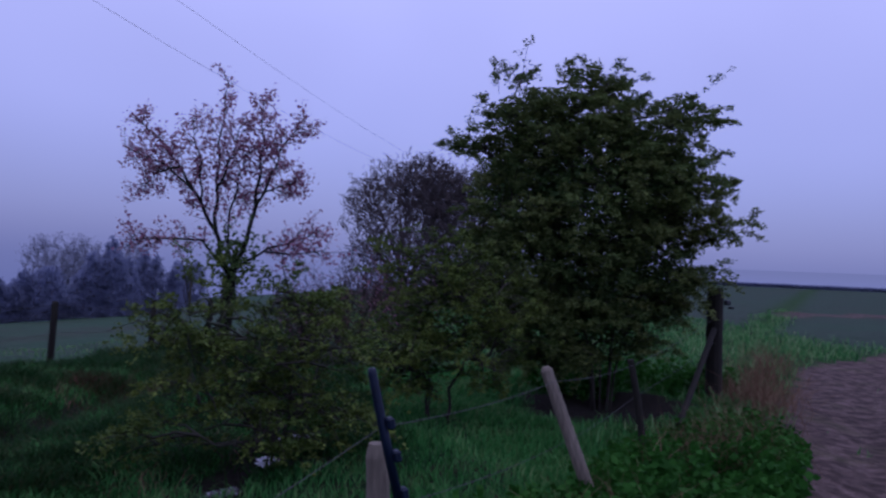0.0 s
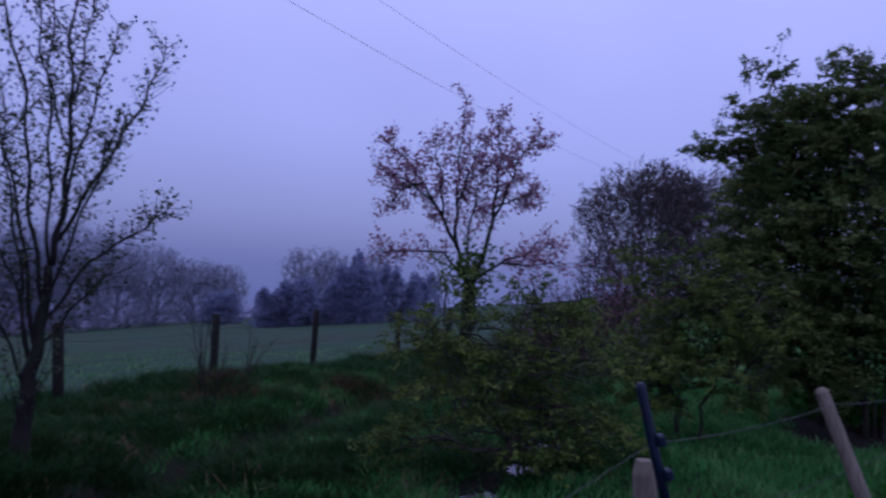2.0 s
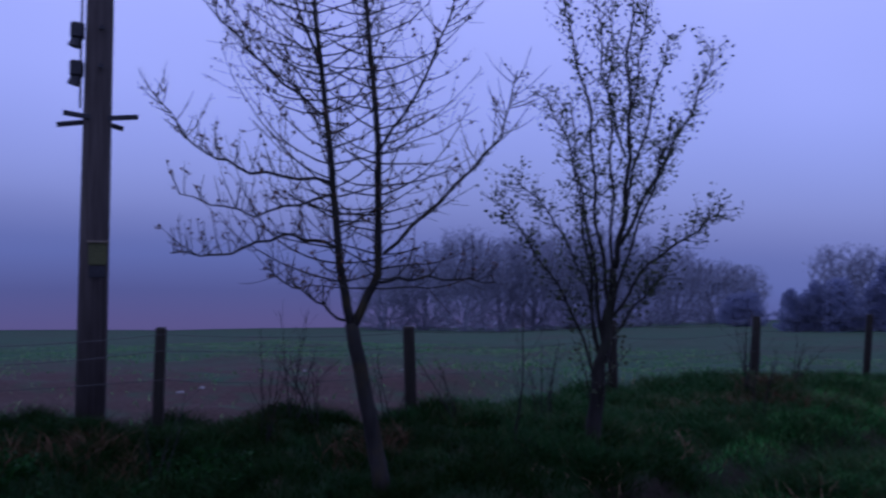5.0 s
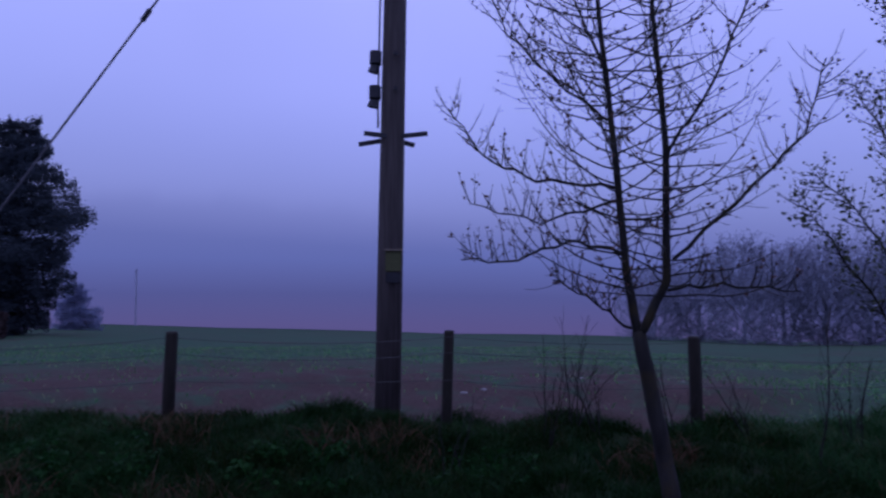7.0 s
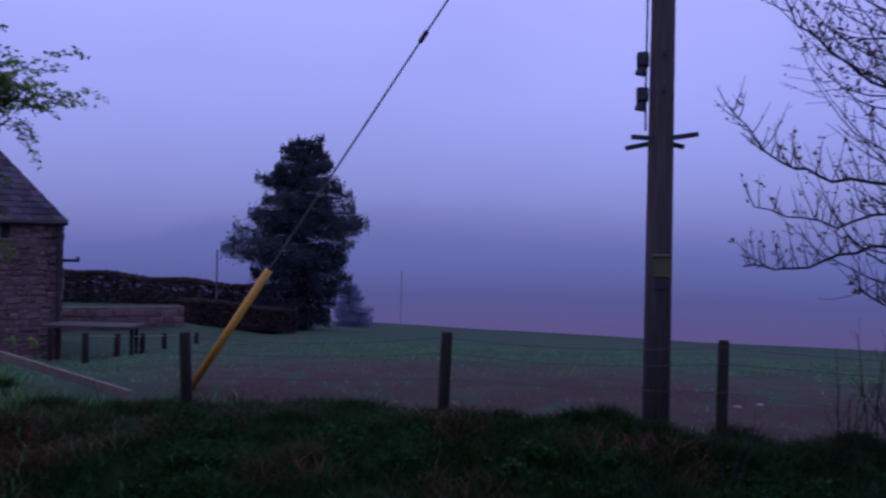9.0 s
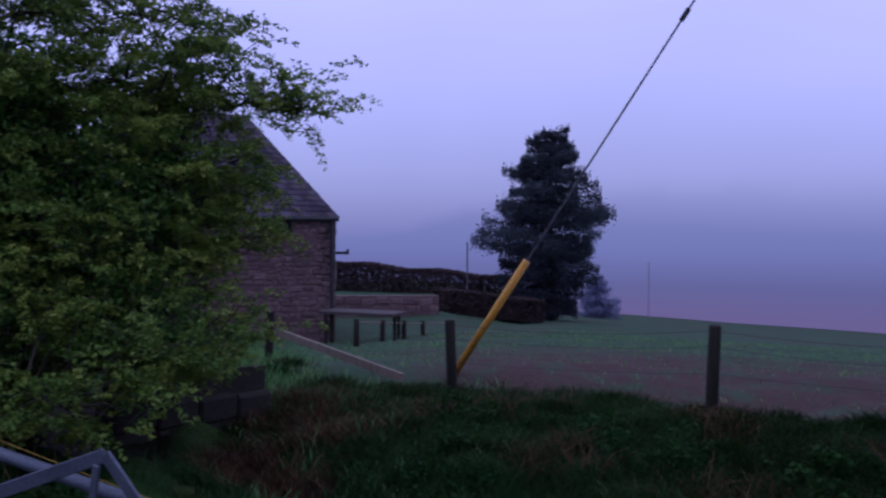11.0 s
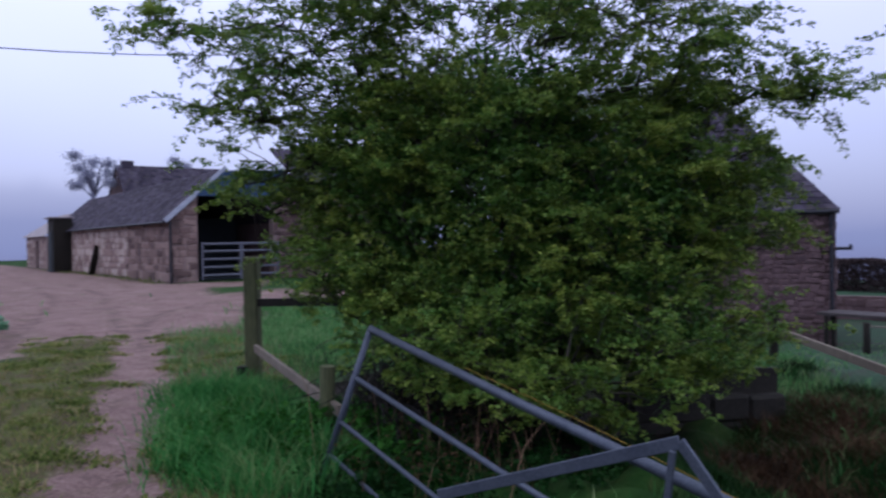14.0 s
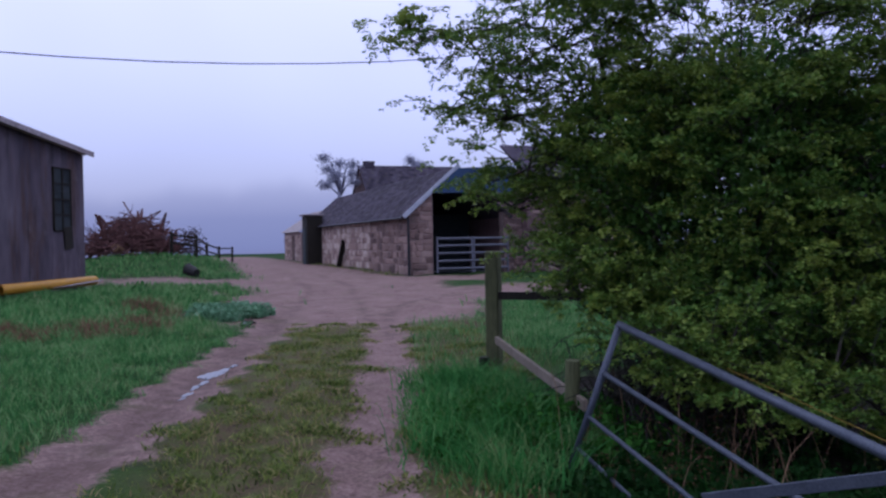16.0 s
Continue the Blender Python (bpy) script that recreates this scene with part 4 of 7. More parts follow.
# ---- trees and shrubs by the ditch ----
def hawthorn(name, label, x, y, turn, seed, blobs, stems, n, boughs, sprays, leaf, leafmat, core=0, inner=0, reach=(0.28, 0.6), width=0.2, flop=0.3, open_=0.8, share=0.5, hold=0.5, loose=0.55):
    """Blobs run across (right), away and up, as seen along the compass angle turn; the first ones (core) are dense inside.
    Boughs sit on the outside of the blobs; each carries sprays, and each spray rosettes of leaves."""
    rng = np.random.default_rng(seed)
    B = np.array(blobs)
    ch, pts, ways = fill_tree(rng, stems, blobs, n, tip=0.0032, bias=0.3)
    wt = (B[:, 3:6].prod(1) ** 0.67 + 0.03) * np.where(np.arange(len(B)) < max(core, 1), 1.0, loose if core else 1.0)
    q = rng.choice(len(B), boughs * 6, p=wt / wt.sum())
    v = rng.normal(size=(len(q), 3))
    v /= np.linalg.norm(v, axis=1)[:, None]
    pc = B[q, :3] + v * B[q, 3:6] * rng.uniform(0.6, 0.9, len(q))[:, None]
    deep = (np.linalg.norm((pc[:, None] - B[None, :, :3]) / B[None, :, 3:6], axis=2) < open_).sum(1)
    keep = np.where((deep == 0) & (pc[:, 2] > 0.12))[0][:boughs]
    pc, v = pc[keep], v[keep]
    axis = v * (1, 1, 0.45) + rng.normal(size=v.shape) * 0.25 + (0, 0, 0.12)
    axis[:, 2] = np.maximum(axis[:, 2], -0.12)
    axis /= np.linalg.norm(axis, axis=1)[:, None]
    near = [int(np.argmin(((pts - p) ** 2).sum(1))) for p in pc - axis * 0.35]
    for p, a, k in zip(pc, axis, near):
        ch.append(([pts[k], (pts[k] + p) / 2 + (0, 0, 0.03), p, p + a * 0.2], [0.012, 0.009, 0.006, 0.003]))
    m = len(pc)
    tone = np.clip(rng.normal(0.35, 0.3, m), 0, 1)
    k = np.repeat(np.arange(m), sprays)
    st = pc[k] + rng.normal(size=(len(k), 3)) * (width, width, width * 0.4)
    d = axis[k] + rng.normal(size=(len(k), 3)) * (0.5, 0.5, 0.28)
    d /= np.linalg.norm(d, axis=1)[:, None]
    L = rng.uniform(*reach, len(k)) * rng.choice((0.7, 1.0, 1.0, 1.35), len(k))
    side = np.cross(d, (0, 0, 1.0))
    side /= np.linalg.norm(side, axis=1)[:, None] + 1e-6
    bow = rng.uniform(0.1, 0.5, len(k))
    at = lambda u: st + d * (L * u)[:, None] + np.outer(L * (bow * u - (bow + flop * 0.6) * u * u), (0, 0, 1.0))
    line = [at(u) for u in (-0.35, 0.2, 0.65, 1.0)]
    for i in range(0, len(k), 2):
        ch.append(([a[i] for a in line], [0.005, 0.004, 0.0028, 0.0015]))
    ros, out, tip_tone = [], [], []
    for u in np.linspace(0.05, 1.0, 8):
        ros.append(at(u) + rng.normal(size=d.shape) * 0.012), out.append(d), tip_tone.append(tone[k] * share + (1 - share) * u * u)
        if u < 0.95:
            for sg in (-1, 1):
                off = rng.uniform(0.25, 1.0, len(k)) * 0.34 * L * (1.15 - u)
                for w in (0.55, 1.0):
                    ros.append(at(u) + side * (sg * off * w)[:, None] + d * (off * w * 0.6)[:, None] + rng.normal(size=d.shape) * 0.014)
                    out.append(side * sg + d), tip_tone.append(tone[k] * share + (1 - share) * u * w)
    ros, out, tip_tone = np.concatenate(ros), np.concatenate(out), np.concatenate(tip_tone)
    keep = rng.uniform(size=len(ros)) < hold
    ros, out, tip_tone = ros[keep], out[keep], tip_tone[keep]
    c, o = np.repeat(ros, 5, 0), np.repeat(out, 5, 0) * 0.35 + rng.normal(size=(len(ros) * 5, 3)) * (0.6, 0.6, 0.25)
    c = c + rng.normal(size=c.shape) * leaf * 0.28
    # Tips brightest, inside leaves zero: new growth with light and shade as colour.
    yg = np.clip(np.repeat(tip_tone, 5) * 0.75 + rng.normal(size=len(c)) * 0.1, 0, 1)
    if inner:
        Bc = B[:core]
        q = rng.choice(core, inner, p=Bc[:, 3:6].prod(1) / Bc[:, 3:6].prod(1).sum())
        w = rng.normal(size=(inner, 3))
        w *= (0.86 * rng.uniform(0, 1, inner) ** 0.36 / np.linalg.norm(w, axis=1))[:, None]
        c, o, yg = np.concatenate([c, Bc[q, :3] + w * Bc[q, 3:6]]), np.concatenate([o, rng.normal(size=(inner, 3))]), np.concatenate([yg, np.zeros(inner)])
    big = np.full(len(c), leaf)
    rise = np.full(len(c), 0.9)
    if inner:
        big[-inner:], rise[-inner:] = leaf * 1.6, 0.0
    return tree(name, label, "tree", on(x, y, 0, -turn), ch, leaf_fan("crown", rng, c, o, big, leafmat, 0.75, rise, yg), BARK_HAW)


def bole(rng, top, lean, k, r=0.25):
    out = []
    for i in range(k):
        a = 2 * math.pi * i / k + rng.uniform(-0.4, 0.4)
        q = rng.uniform(0.5, 1.0)
        out.append([(0.10 * math.cos(a), 0.10 * math.sin(a), -0.1), (0.14 * math.cos(a), 0.14 * math.sin(a), top * 0.3), (r * q * math.cos(a) + lean * 0.5, r * q * math.sin(a), top * 0.65), (r * 2 * q * math.cos(a) + lean, r * 2 * q * math.sin(a), top)])
    return out


hr = np.random.default_rng(5)
hawthorn("hawthorn", "dense dark green hawthorn tree behind the wire fence", 4.0, 8.6, 24.5, 21,
         [(-0.1, 0, 2.55, 1.05, 1.0, 0.95), (-0.7, 0, 2.8, 0.6, 0.6, 0.55), (0.5, 0, 2.75, 0.6, 0.6, 0.65), (-0.1, 0.1, 1.6, 0.95, 0.9, 0.75), (-0.9, 0, 1.75, 0.7, 0.7, 0.7), (0.6, 0.1, 1.7, 0.5, 0.6, 0.55), (-0.8, -0.1, 0.95, 0.6, 0.6, 0.5), (-0.95, 0, 2.35, 0.65, 0.7, 0.75), (-0.1, 0.0, 1.0, 0.75, 0.6, 0.45),
          (-0.95, 0, 3.4, 0.4, 0.5, 0.3), (-0.2, 0, 3.5, 0.55, 0.5, 0.28), (0.55, 0, 3.35, 0.45, 0.5, 0.25), (0.85, 0, 2.3, 0.3, 0.4, 0.45), (0.98, 0, 2.6, 0.22, 0.3, 0.25), (1.02, 0, 2.25, 0.25, 0.3, 0.18), (-1.65, 0, 3.1, 0.24, 0.2, 0.1), (-1.35, 0, 1.5, 0.35, 0.4, 0.4), (-1.15, 0, 3.82, 0.12, 0.2, 0.24), (-0.15, 0, 3.88, 0.12, 0.2, 0.22), (0.8, 0, 3.62, 0.2, 0.15, 0.12), (0.95, 0, 3.5, 0.12, 0.1, 0.14)],
         bole(hr, 1.3, 0.0, 6), 700, 430, 5, 0.037, LEAF_HAW_DARK, 9, 21000, (0.18, 0.36), 0.15, share=0.75, hold=0.52, open_=0.72, loose=0.75)
hawthorn("hawthorn_shrub", "young hawthorn shrub in fresh leaf", 1.75, 7.6, 12.5, 22,
         [(0.1, 0, 1.0, 0.5, 0.45, 0.45), (-0.3, 0, 0.6, 0.45, 0.45, 0.35), (0.0, 0.1, 1.5, 0.42, 0.4, 0.32), (0.5, 0.1, 1.3, 0.35, 0.4, 0.4), (0.5, 0, 0.7, 0.35, 0.4, 0.35)],
         bole(hr, 0.5, 0.0, 3, 0.12), 260, 100, 4, 0.028, LEAF_LIGHT, 3, 1500, (0.16, 0.32), 0.13, hold=0.44)
hawthorn("hawthorn_shrub", "sparse spreading hawthorn shrub with new leaves", 0.1, 5.9, 0, 23,
         [(-0.5, 0, 1.05, 0.5, 0.45, 0.16), (0.2, 0, 0.9, 0.5, 0.45, 0.16), (-0.6, 0.1, 1.32, 0.22, 0.25, 0.08), (-0.3, 0, 0.62, 0.7, 0.5, 0.16), (0.3, 0, 0.5, 0.5, 0.5, 0.14), (-0.35, -0.1, 0.3, 0.7, 0.5, 0.12), (0.1, 0.2, 1.25, 0.3, 0.3, 0.12)],
         bole(hr, 0.45, 0.0, 4, 0.2), 240, 76, 4, 0.03, LEAF_LIGHT, 0, 0, (0.2, 0.42), 0.1, open_=0.6, hold=0.4)
hawthorn("hawthorn", "broad hawthorn in fresh green leaf behind the gate", -6.2, -5.5, -129, 24,
         [(0.2, 0, 2.0, 1.4, 1.2, 1.35), (-0.7, 0, 2.3, 0.8, 0.9, 0.95), (1.4, -0.1, 1.9, 0.95, 1.0, 1.1), (0.35, 0, 2.8, 0.95, 0.9, 0.8), (0.35, -0.5, 1.0, 1.0, 0.8, 0.7), (1.6, -0.4, 1.0, 0.8, 0.8, 0.7), (2.0, -0.1, 2.05, 0.6, 0.7, 0.9), (-0.95, -0.1, 1.5, 0.55, 0.6, 0.6),
          (0.25, 0, 3.2, 1.2, 1.1, 0.8), (-1.25, 0, 3.3, 0.65, 0.7, 0.55), (0.8, -1.2, 0.7, 0.7, 0.5, 0.3), (-1.65, 0, 3.85, 0.55, 0.6, 0.35), (-1.9, -0.1, 2.95, 0.45, 0.5, 0.35), (-1.6, -0.1, 2.35, 0.45, 0.5, 0.25), (-2.35, -0.2, 3.55, 0.55, 0.3, 0.1), (-1.75, -0.1, 1.95, 0.5, 0.4, 0.1), (-1.3, -0.2, 1.35, 0.3, 0.5, 0.35), (-0.9, -0.4, 0.95, 0.35, 0.4, 0.25),
          (1.75, 0, 3.3, 0.8, 0.9, 0.5), (2.6, -0.3, 2.95, 0.45, 0.3, 0.12), (3.0, -0.3, 2.86, 0.28, 0.2, 0.05), (3.28, -0.3, 2.86, 0.16, 0.12, 0.04), (2.05, 0, 3.6, 0.4, 0.45, 0.28), (-2.85, -0.2, 3.7, 0.28, 0.2, 0.06), (-2.3, -0.1, 2.95, 0.3, 0.35, 0.13), (0.3, -1.35, 0.5, 0.55, 0.35, 0.2), (1.0, -1.45, 0.42, 0.55, 0.35, 0.2), (-0.3, -1.1, 0.7, 0.4, 0.35, 0.25), (1.6, 0, 4.0, 0.8, 0.9, 0.4), (0.0, 0, 4.1, 1.4, 1.2, 0.7), (0.1, -1.2, 0.8, 0.6, 0.4, 0.25), (1.5, -1.0, 0.75, 0.6, 0.5, 0.3), (2.1, -0.6, 0.75, 0.5, 0.5, 0.35), (2.55, -0.2, 1.7, 0.35, 0.4, 0.3), (2.6, -0.2, 2.3, 0.3, 0.3, 0.2)],
         bole(hr, 1.3, 0.0, 6), 1300, 820, 5, 0.034, LEAF_HAW, 8, 52000, (0.22, 0.46), 0.18, hold=0.52, open_=0.72, loose=0.62)

# bronze-leaved young tree
def limbs_of(rng, ch, en, limbs, twigs, length, lift, radius, spread=0.35, wob=0.02, start=0.3, level=1, gap=0.14):
    """Limbs given across and up, bent a little in depth, bearing side twigs."""
    for k, (pl_, r0, r1) in enumerate(limbs):
        depth = rng.uniform(-spread, spread) if k else 0.0
        dense = [(ax + (bx - ax) * u, az_ + (bz - az_) * u) for (ax, az_), (bx, bz) in zip(pl_, pl_[1:]) for u in np.linspace(0, 1, 6, endpoint=False)] + [pl_[-1]]
        full = [Vector((q[0] + wob * math.sin(i * 1.3 + k), depth * (i / len(dense)) + wob * math.sin(i * 1.7 + k), q[1])) for i, q in enumerate(dense)]
        ch.append(([q[:] for q in full], [r0 + (r1 - r0) * i / (len(full) - 1) for i in range(len(full))]))
        en.append((full[-1][:], (full[-1] - full[-2]).normalized()[:]))
        if k == 0:
            continue
        for i in range(int(len(full) * start), len(full) - 1):
            for rep in range(twigs):
                d = (full[i + 1] - full[i]).normalized()
                side = d.orthogonal().normalized()
                side.rotate(Matrix.Rotation(rng.uniform(0, 6.28), 3, d))
                sprout(rng, ch, en, full[i].lerp(full[i + 1], rng.uniform(0, 1)), d * 0.7 + side, rng.uniform(*length), radius, level, 45, lift, gap, 0.4, 0.06, 0.25, 0.06)


rng = np.random.default_rng(31)
ch, en = [], []
limbs_of(rng, ch, en, [
    ([(0.1, -0.2), (0.14, 0.8), (0.2, 1.6)], 0.13, 0.09),
    ([(0.18, 1.5), (-0.1, 2.3), (-0.55, 3.1), (-1.0, 3.75), (-1.55, 4.3)], 0.05, 0.008),
    ([(-0.1, 2.3), (-0.1, 3.1), (-0.1, 3.9), (0.0, 5.0)], 0.04, 0.006),
    ([(0.22, 1.55), (0.5, 2.4), (0.6, 3.2), (0.65, 3.9), (0.6, 4.7)], 0.05, 0.007),
    ([(0.55, 2.7), (0.85, 3.4), (1.0, 3.9), (1.35, 4.3)], 0.03, 0.005),
    ([(0.15, 1.6), (-0.3, 2.15), (-0.9, 2.15), (-1.45, 2.1)], 0.03, 0.005),
    ([(-0.5, 3.0), (-1.0, 3.45), (-1.75, 3.75)], 0.025, 0.005),
    ([(-0.75, 3.4), (-1.1, 3.3), (-1.4, 3.1)], 0.018, 0.004),
    ([(0.25, 1.65), (0.8, 2.05), (1.3, 2.2), (1.7, 2.4)], 0.03, 0.005),
    ([(0.75, 2.0), (1.2, 1.95), (1.75, 2.05)], 0.018, 0.004),
    ([(0.6, 3.0), (1.0, 3.2), (1.35, 3.35)], 0.02, 0.004),
    ([(-0.1, 3.0), (0.15, 3.7), (0.3, 4.3)], 0.025, 0.005),
    ([(-0.35, 2.8), (-0.4, 3.5), (-0.6, 4.3)], 0.022, 0.005),
    ([(0.2, 1.6), (0.1, 2.4), (0.25, 3.2), (0.35, 3.7)], 0.03, 0.006),
], 3, (0.15, 0.5), 0.9, 0.008, 0.9)
pts, ways = zip(*[e for e in en if e[0][2] > 1.7 and rng.uniform() < (0.9 if e[0][2] > 2.7 else 0.5)])
c, w = scatter_leaves(rng, pts, ways, 2, 0.05)
ivy = np.concatenate([rng.normal(size=(700, 3)) * (0.22, 0.2, 0.28) + (0.25, -0.05, 1.85), rng.normal(size=(420, 3)) * (0.1, 0.1, 0.4) + (0.16, -0.05, 1.1)])
ytree = tree("young_tree", "young tree with sparse bronze new leaves", "tree", on(-0.75, 14.0), ch, leaf_mesh("crown", rng, c, 0.075, LEAF_RED, -0.1, 0.6), BARK_PEAR)
part("ivy", leaf_mesh("ivy", rng, ivy, 0.09, LEAF_HAW_DARK, 0.2, 0.7), None, ytree, "green ivy round the fork")

# upright tree just coming into leaf
rng = np.random.default_rng(32)
ch, en = [], []
limbs_of(rng, ch, en, [
    ([(0.0, -0.5), (0.03, 0.4), (0.1, 0.9), (0.16, 1.5)], 0.08, 0.034),
    ([(0.16, 1.5), (0.24, 2.0), (0.26, 2.7), (0.22, 3.4), (0.28, 4.2)], 0.03, 0.005),
    ([(0.06, 0.6), (-0.1, 1.4), (-0.42, 2.0), (-0.78, 2.35)], 0.012, 0.005),
    ([(0.08, 0.8), (-0.08, 1.9), (-0.25, 2.6), (-0.5, 3.1)], 0.019, 0.005),
    ([(0.12, 1.2), (-0.02, 2.0), (-0.08, 2.9), (-0.3, 3.7), (-0.36, 4.1)], 0.019, 0.005),
    ([(0.12, 1.0), (0.46, 1.55), (0.88, 1.85), (1.08, 2.05)], 0.016, 0.005),
    ([(0.2, 1.7), (0.55, 2.4), (0.85, 3.0), (1.02, 3.5)], 0.019, 0.005),
    ([(0.22, 2.0), (0.42, 2.8), (0.6, 3.6)], 0.015, 0.005),
    ([(0.24, 2.6), (0.34, 3.3), (0.42, 4.0)], 0.012, 0.004),
    ([(0.24, 2.5), (0.02, 3.2), (-0.05, 4.0)], 0.012, 0.004),
    ([(0.03, 0.5), (-0.25, 1.2), (-0.6, 1.7), (-0.88, 2.15)], 0.015, 0.004),
    ([(0.1, 0.8), (0.4, 1.2), (0.65, 1.45)], 0.016, 0.004),
    ([(0.06, 0.7), (0.26, 1.6), (0.5, 2.3), (0.62, 2.8)], 0.016, 0.005),
    ([(0.04, 0.6), (-0.06, 1.5), (-0.2, 2.3), (-0.25, 3.0)], 0.015, 0.005),
    ([(0.14, 1.4), (0.12, 2.3), (0.08, 3.1), (0.1, 3.9)], 0.015, 0.005),
], 5, (0.06, 0.3), 2.4, 0.0045, 0.5, 0.015, 0.2, 0)
for a in (-2.4, -0.6, 0.7, 2.6):
    sprout(rng, ch, en, (0.0, 0.0, 0.05), (0.2 * math.cos(a), 0.2 * math.sin(a), 1), 0.9, 0.009, 1, 35, 0.1, 0.14, 0.35, 0.08)
pts, ways = zip(*[e for e in en if rng.uniform() < 0.75])
c, w = scatter_leaves(rng, pts, ways, 2, 0.03)
tree("pear_tree", "upright young tree with tiny grey-green leaves opening", "tree", on(-3.95, 6.1, 0.09, 32), ch, leaf_mesh("crown", rng, c, 0.038, LEAF_PEAR, 0.4, 0.75), BARK_PEAR)

# bare forked ash
rng = np.random.default_rng(33)
ch, en = [], []
ASH_LIMBS = [
    ([(0.26, -0.6), (0.16, -0.15), (0.05, 0.4), (-0.10, 1.09)], 0.074, 0.05),
    ([(-0.10, 1.05), (-0.19, 1.5), (-0.29, 2.4), (-0.42, 3.4), (-0.5, 4.6)], 0.038, 0.01),
    ([(-0.10, 1.05), (0.08, 1.45), (0.06, 2.4), (-0.05, 3.4), (0.0, 4.5)], 0.038, 0.01),
    ([(0.12, 1.6), (0.6, 2.08), (0.9, 2.42), (0.98, 2.85)], 0.0145, 0.005),
    ([(0.09, 1.4), (0.45, 1.43), (0.97, 1.40)], 0.0120, 0.005),
    ([(-0.23, 1.65), (-0.6, 1.72), (-1.08, 1.55), (-1.44, 1.58)], 0.0135, 0.005),
    ([(-0.27, 2.1), (-0.82, 2.14), (-1.16, 2.28), (-1.4, 2.62)], 0.0125, 0.004),
    ([(-0.27, 2.0), (-0.8, 1.85), (-1.32, 1.98)], 0.0105, 0.004),
    ([(-0.15, 1.1), (-0.4, 1.29), (-0.7, 1.45)], 0.0105, 0.004),
    ([(-0.3, 2.55), (-0.7, 2.85), (-1.05, 3.2), (-1.3, 3.75)], 0.0105, 0.004),
    ([(0.04, 2.3), (0.34, 2.75), (0.55, 3.3), (0.6, 3.9)], 0.0125, 0.004),
    ([(-0.35, 2.9), (-0.6, 3.5), (-0.75, 4.3)], 0.0135, 0.004),
]
for k, (pl_, r0, r1) in enumerate(ASH_LIMBS):
    depth = rng.uniform(-0.5, 0.5) if k > 2 else 0.0
    dense = []
    for (ax, az_), (bx, bz) in zip(pl_, pl_[1:]):
        for u in np.linspace(0, 1, 5, endpoint=False):
            dense.append((ax + (bx - ax) * u, az_ + (bz - az_) * u))
    dense.append(pl_[-1])
    full = [Vector((q[0], depth * (i / len(dense)) + 0.02 * math.sin(i * 1.7 + k), q[1] + 0.015 * math.sin(i * 2.1 + k))) for i, q in enumerate(dense)]
    rr = [r0 + (r1 - r0) * i / (len(full) - 1) for i in range(len(full))]
    ch.append(([q[:] for q in full], rr))
    en.append((full[-1][:], (full[-1] - full[-2]).normalized()[:]))
    if k == 0:
        continue
    if k < 3:
        # twigs in opposite pairs, level at the stem and rising at the tips
        z, turn = 1.35, rng.uniform(0, 3.14)
        while z < 4.4:
            u = next(q for q in range(len(full) - 1) if full[q + 1].z >= z or q == len(full) - 2)
            at_ = full[u].lerp(full[u + 1], min(1.0, max(0.0, (z - full[u].z) / (full[u + 1].z - full[u].z))))
            for a in (turn, turn + math.pi):
                if rng.uniform() < 0.85:
                    sprout(rng, ch, en, at_, (math.cos(a), math.sin(a), rng.uniform(-0.12, 0.3)), rng.uniform(0.35, 1.2) * (1.1 - 0.06 * z) * (1.25 if k == 1 and math.cos(a) < 0 else 1), 0.008, 1, 50, rng.uniform(0.5, 1.3), 0.13, 0.34, 0.05, 0.3, 0.055)
            turn += 1.57 + rng.uniform(-0.5, 0.5)
            z += rng.uniform(0.035, 0.085)
        continue
    for i in range(2, len(full) - 1):
        for rep in range(3):
            d = (full[i + 1] - full[i]).normalized()
            side = d.orthogonal().normalized()
            side.rotate(Matrix.Rotation(rng.uniform(0, 6.28), 3, d))
            nd = d * 0.25 + side
            nd.z = abs(nd.z) * 0.8 + 0.12
            sprout(rng, ch, en, full[i].lerp(full[i + 1], rng.uniform(0, 1)), nd, rng.uniform(0.12, 0.36) * (1.7 if k > 8 else 1), 0.0052, 1, 50, 2.2, 0.14, 0.3, 0.05, 0.3, 0.05)
tips = [e for e in en if rng.uniform() < 0.22]
pts, ways = zip(*tips)
c, w = scatter_leaves(rng, pts, ways, 2, 0.008)
tree("ash_tree", "bare forked ash tree with black buds", "tree", on(-4.455, 3.715, 0.15, 46), ch, leaf_mesh("crown", rng, c, 0.028, LEAF_BUD, 0.3, 0.7), BARK_ASH)


def sapling(x, y, h, seed, spread=0.25, stems=3, leaves=0, name="sapling", label="thin bare sapling by the fence", mat=None):
    rng = np.random.default_rng(seed)
    ch, en = [], []
    for k in range(stems):
        a = rng.uniform(0, 6.28)
        sprout(rng, ch, en, (0.03 * math.cos(a), 0.03 * math.sin(a), -0.05), (spread * math.cos(a), spread * math.sin(a), 1), h * rng.uniform(0.7, 1.05), 0.006 + 0.003 * h, 1, 35, 0.15, 0.11, 0.35, 0.08)
    lv = None
    if leaves:
        pts, ways = zip(*en)
        c, w = scatter_leaves(rng, pts, ways, leaves, 0.03)
        lv = leaf_mesh("crown", rng, c, 0.04, mat or LEAF_RED, 0.2, 0.6)
    tree(name, label, "tree", on(x, y), ch, lv, BARK_ASH, "saplings by the fence")


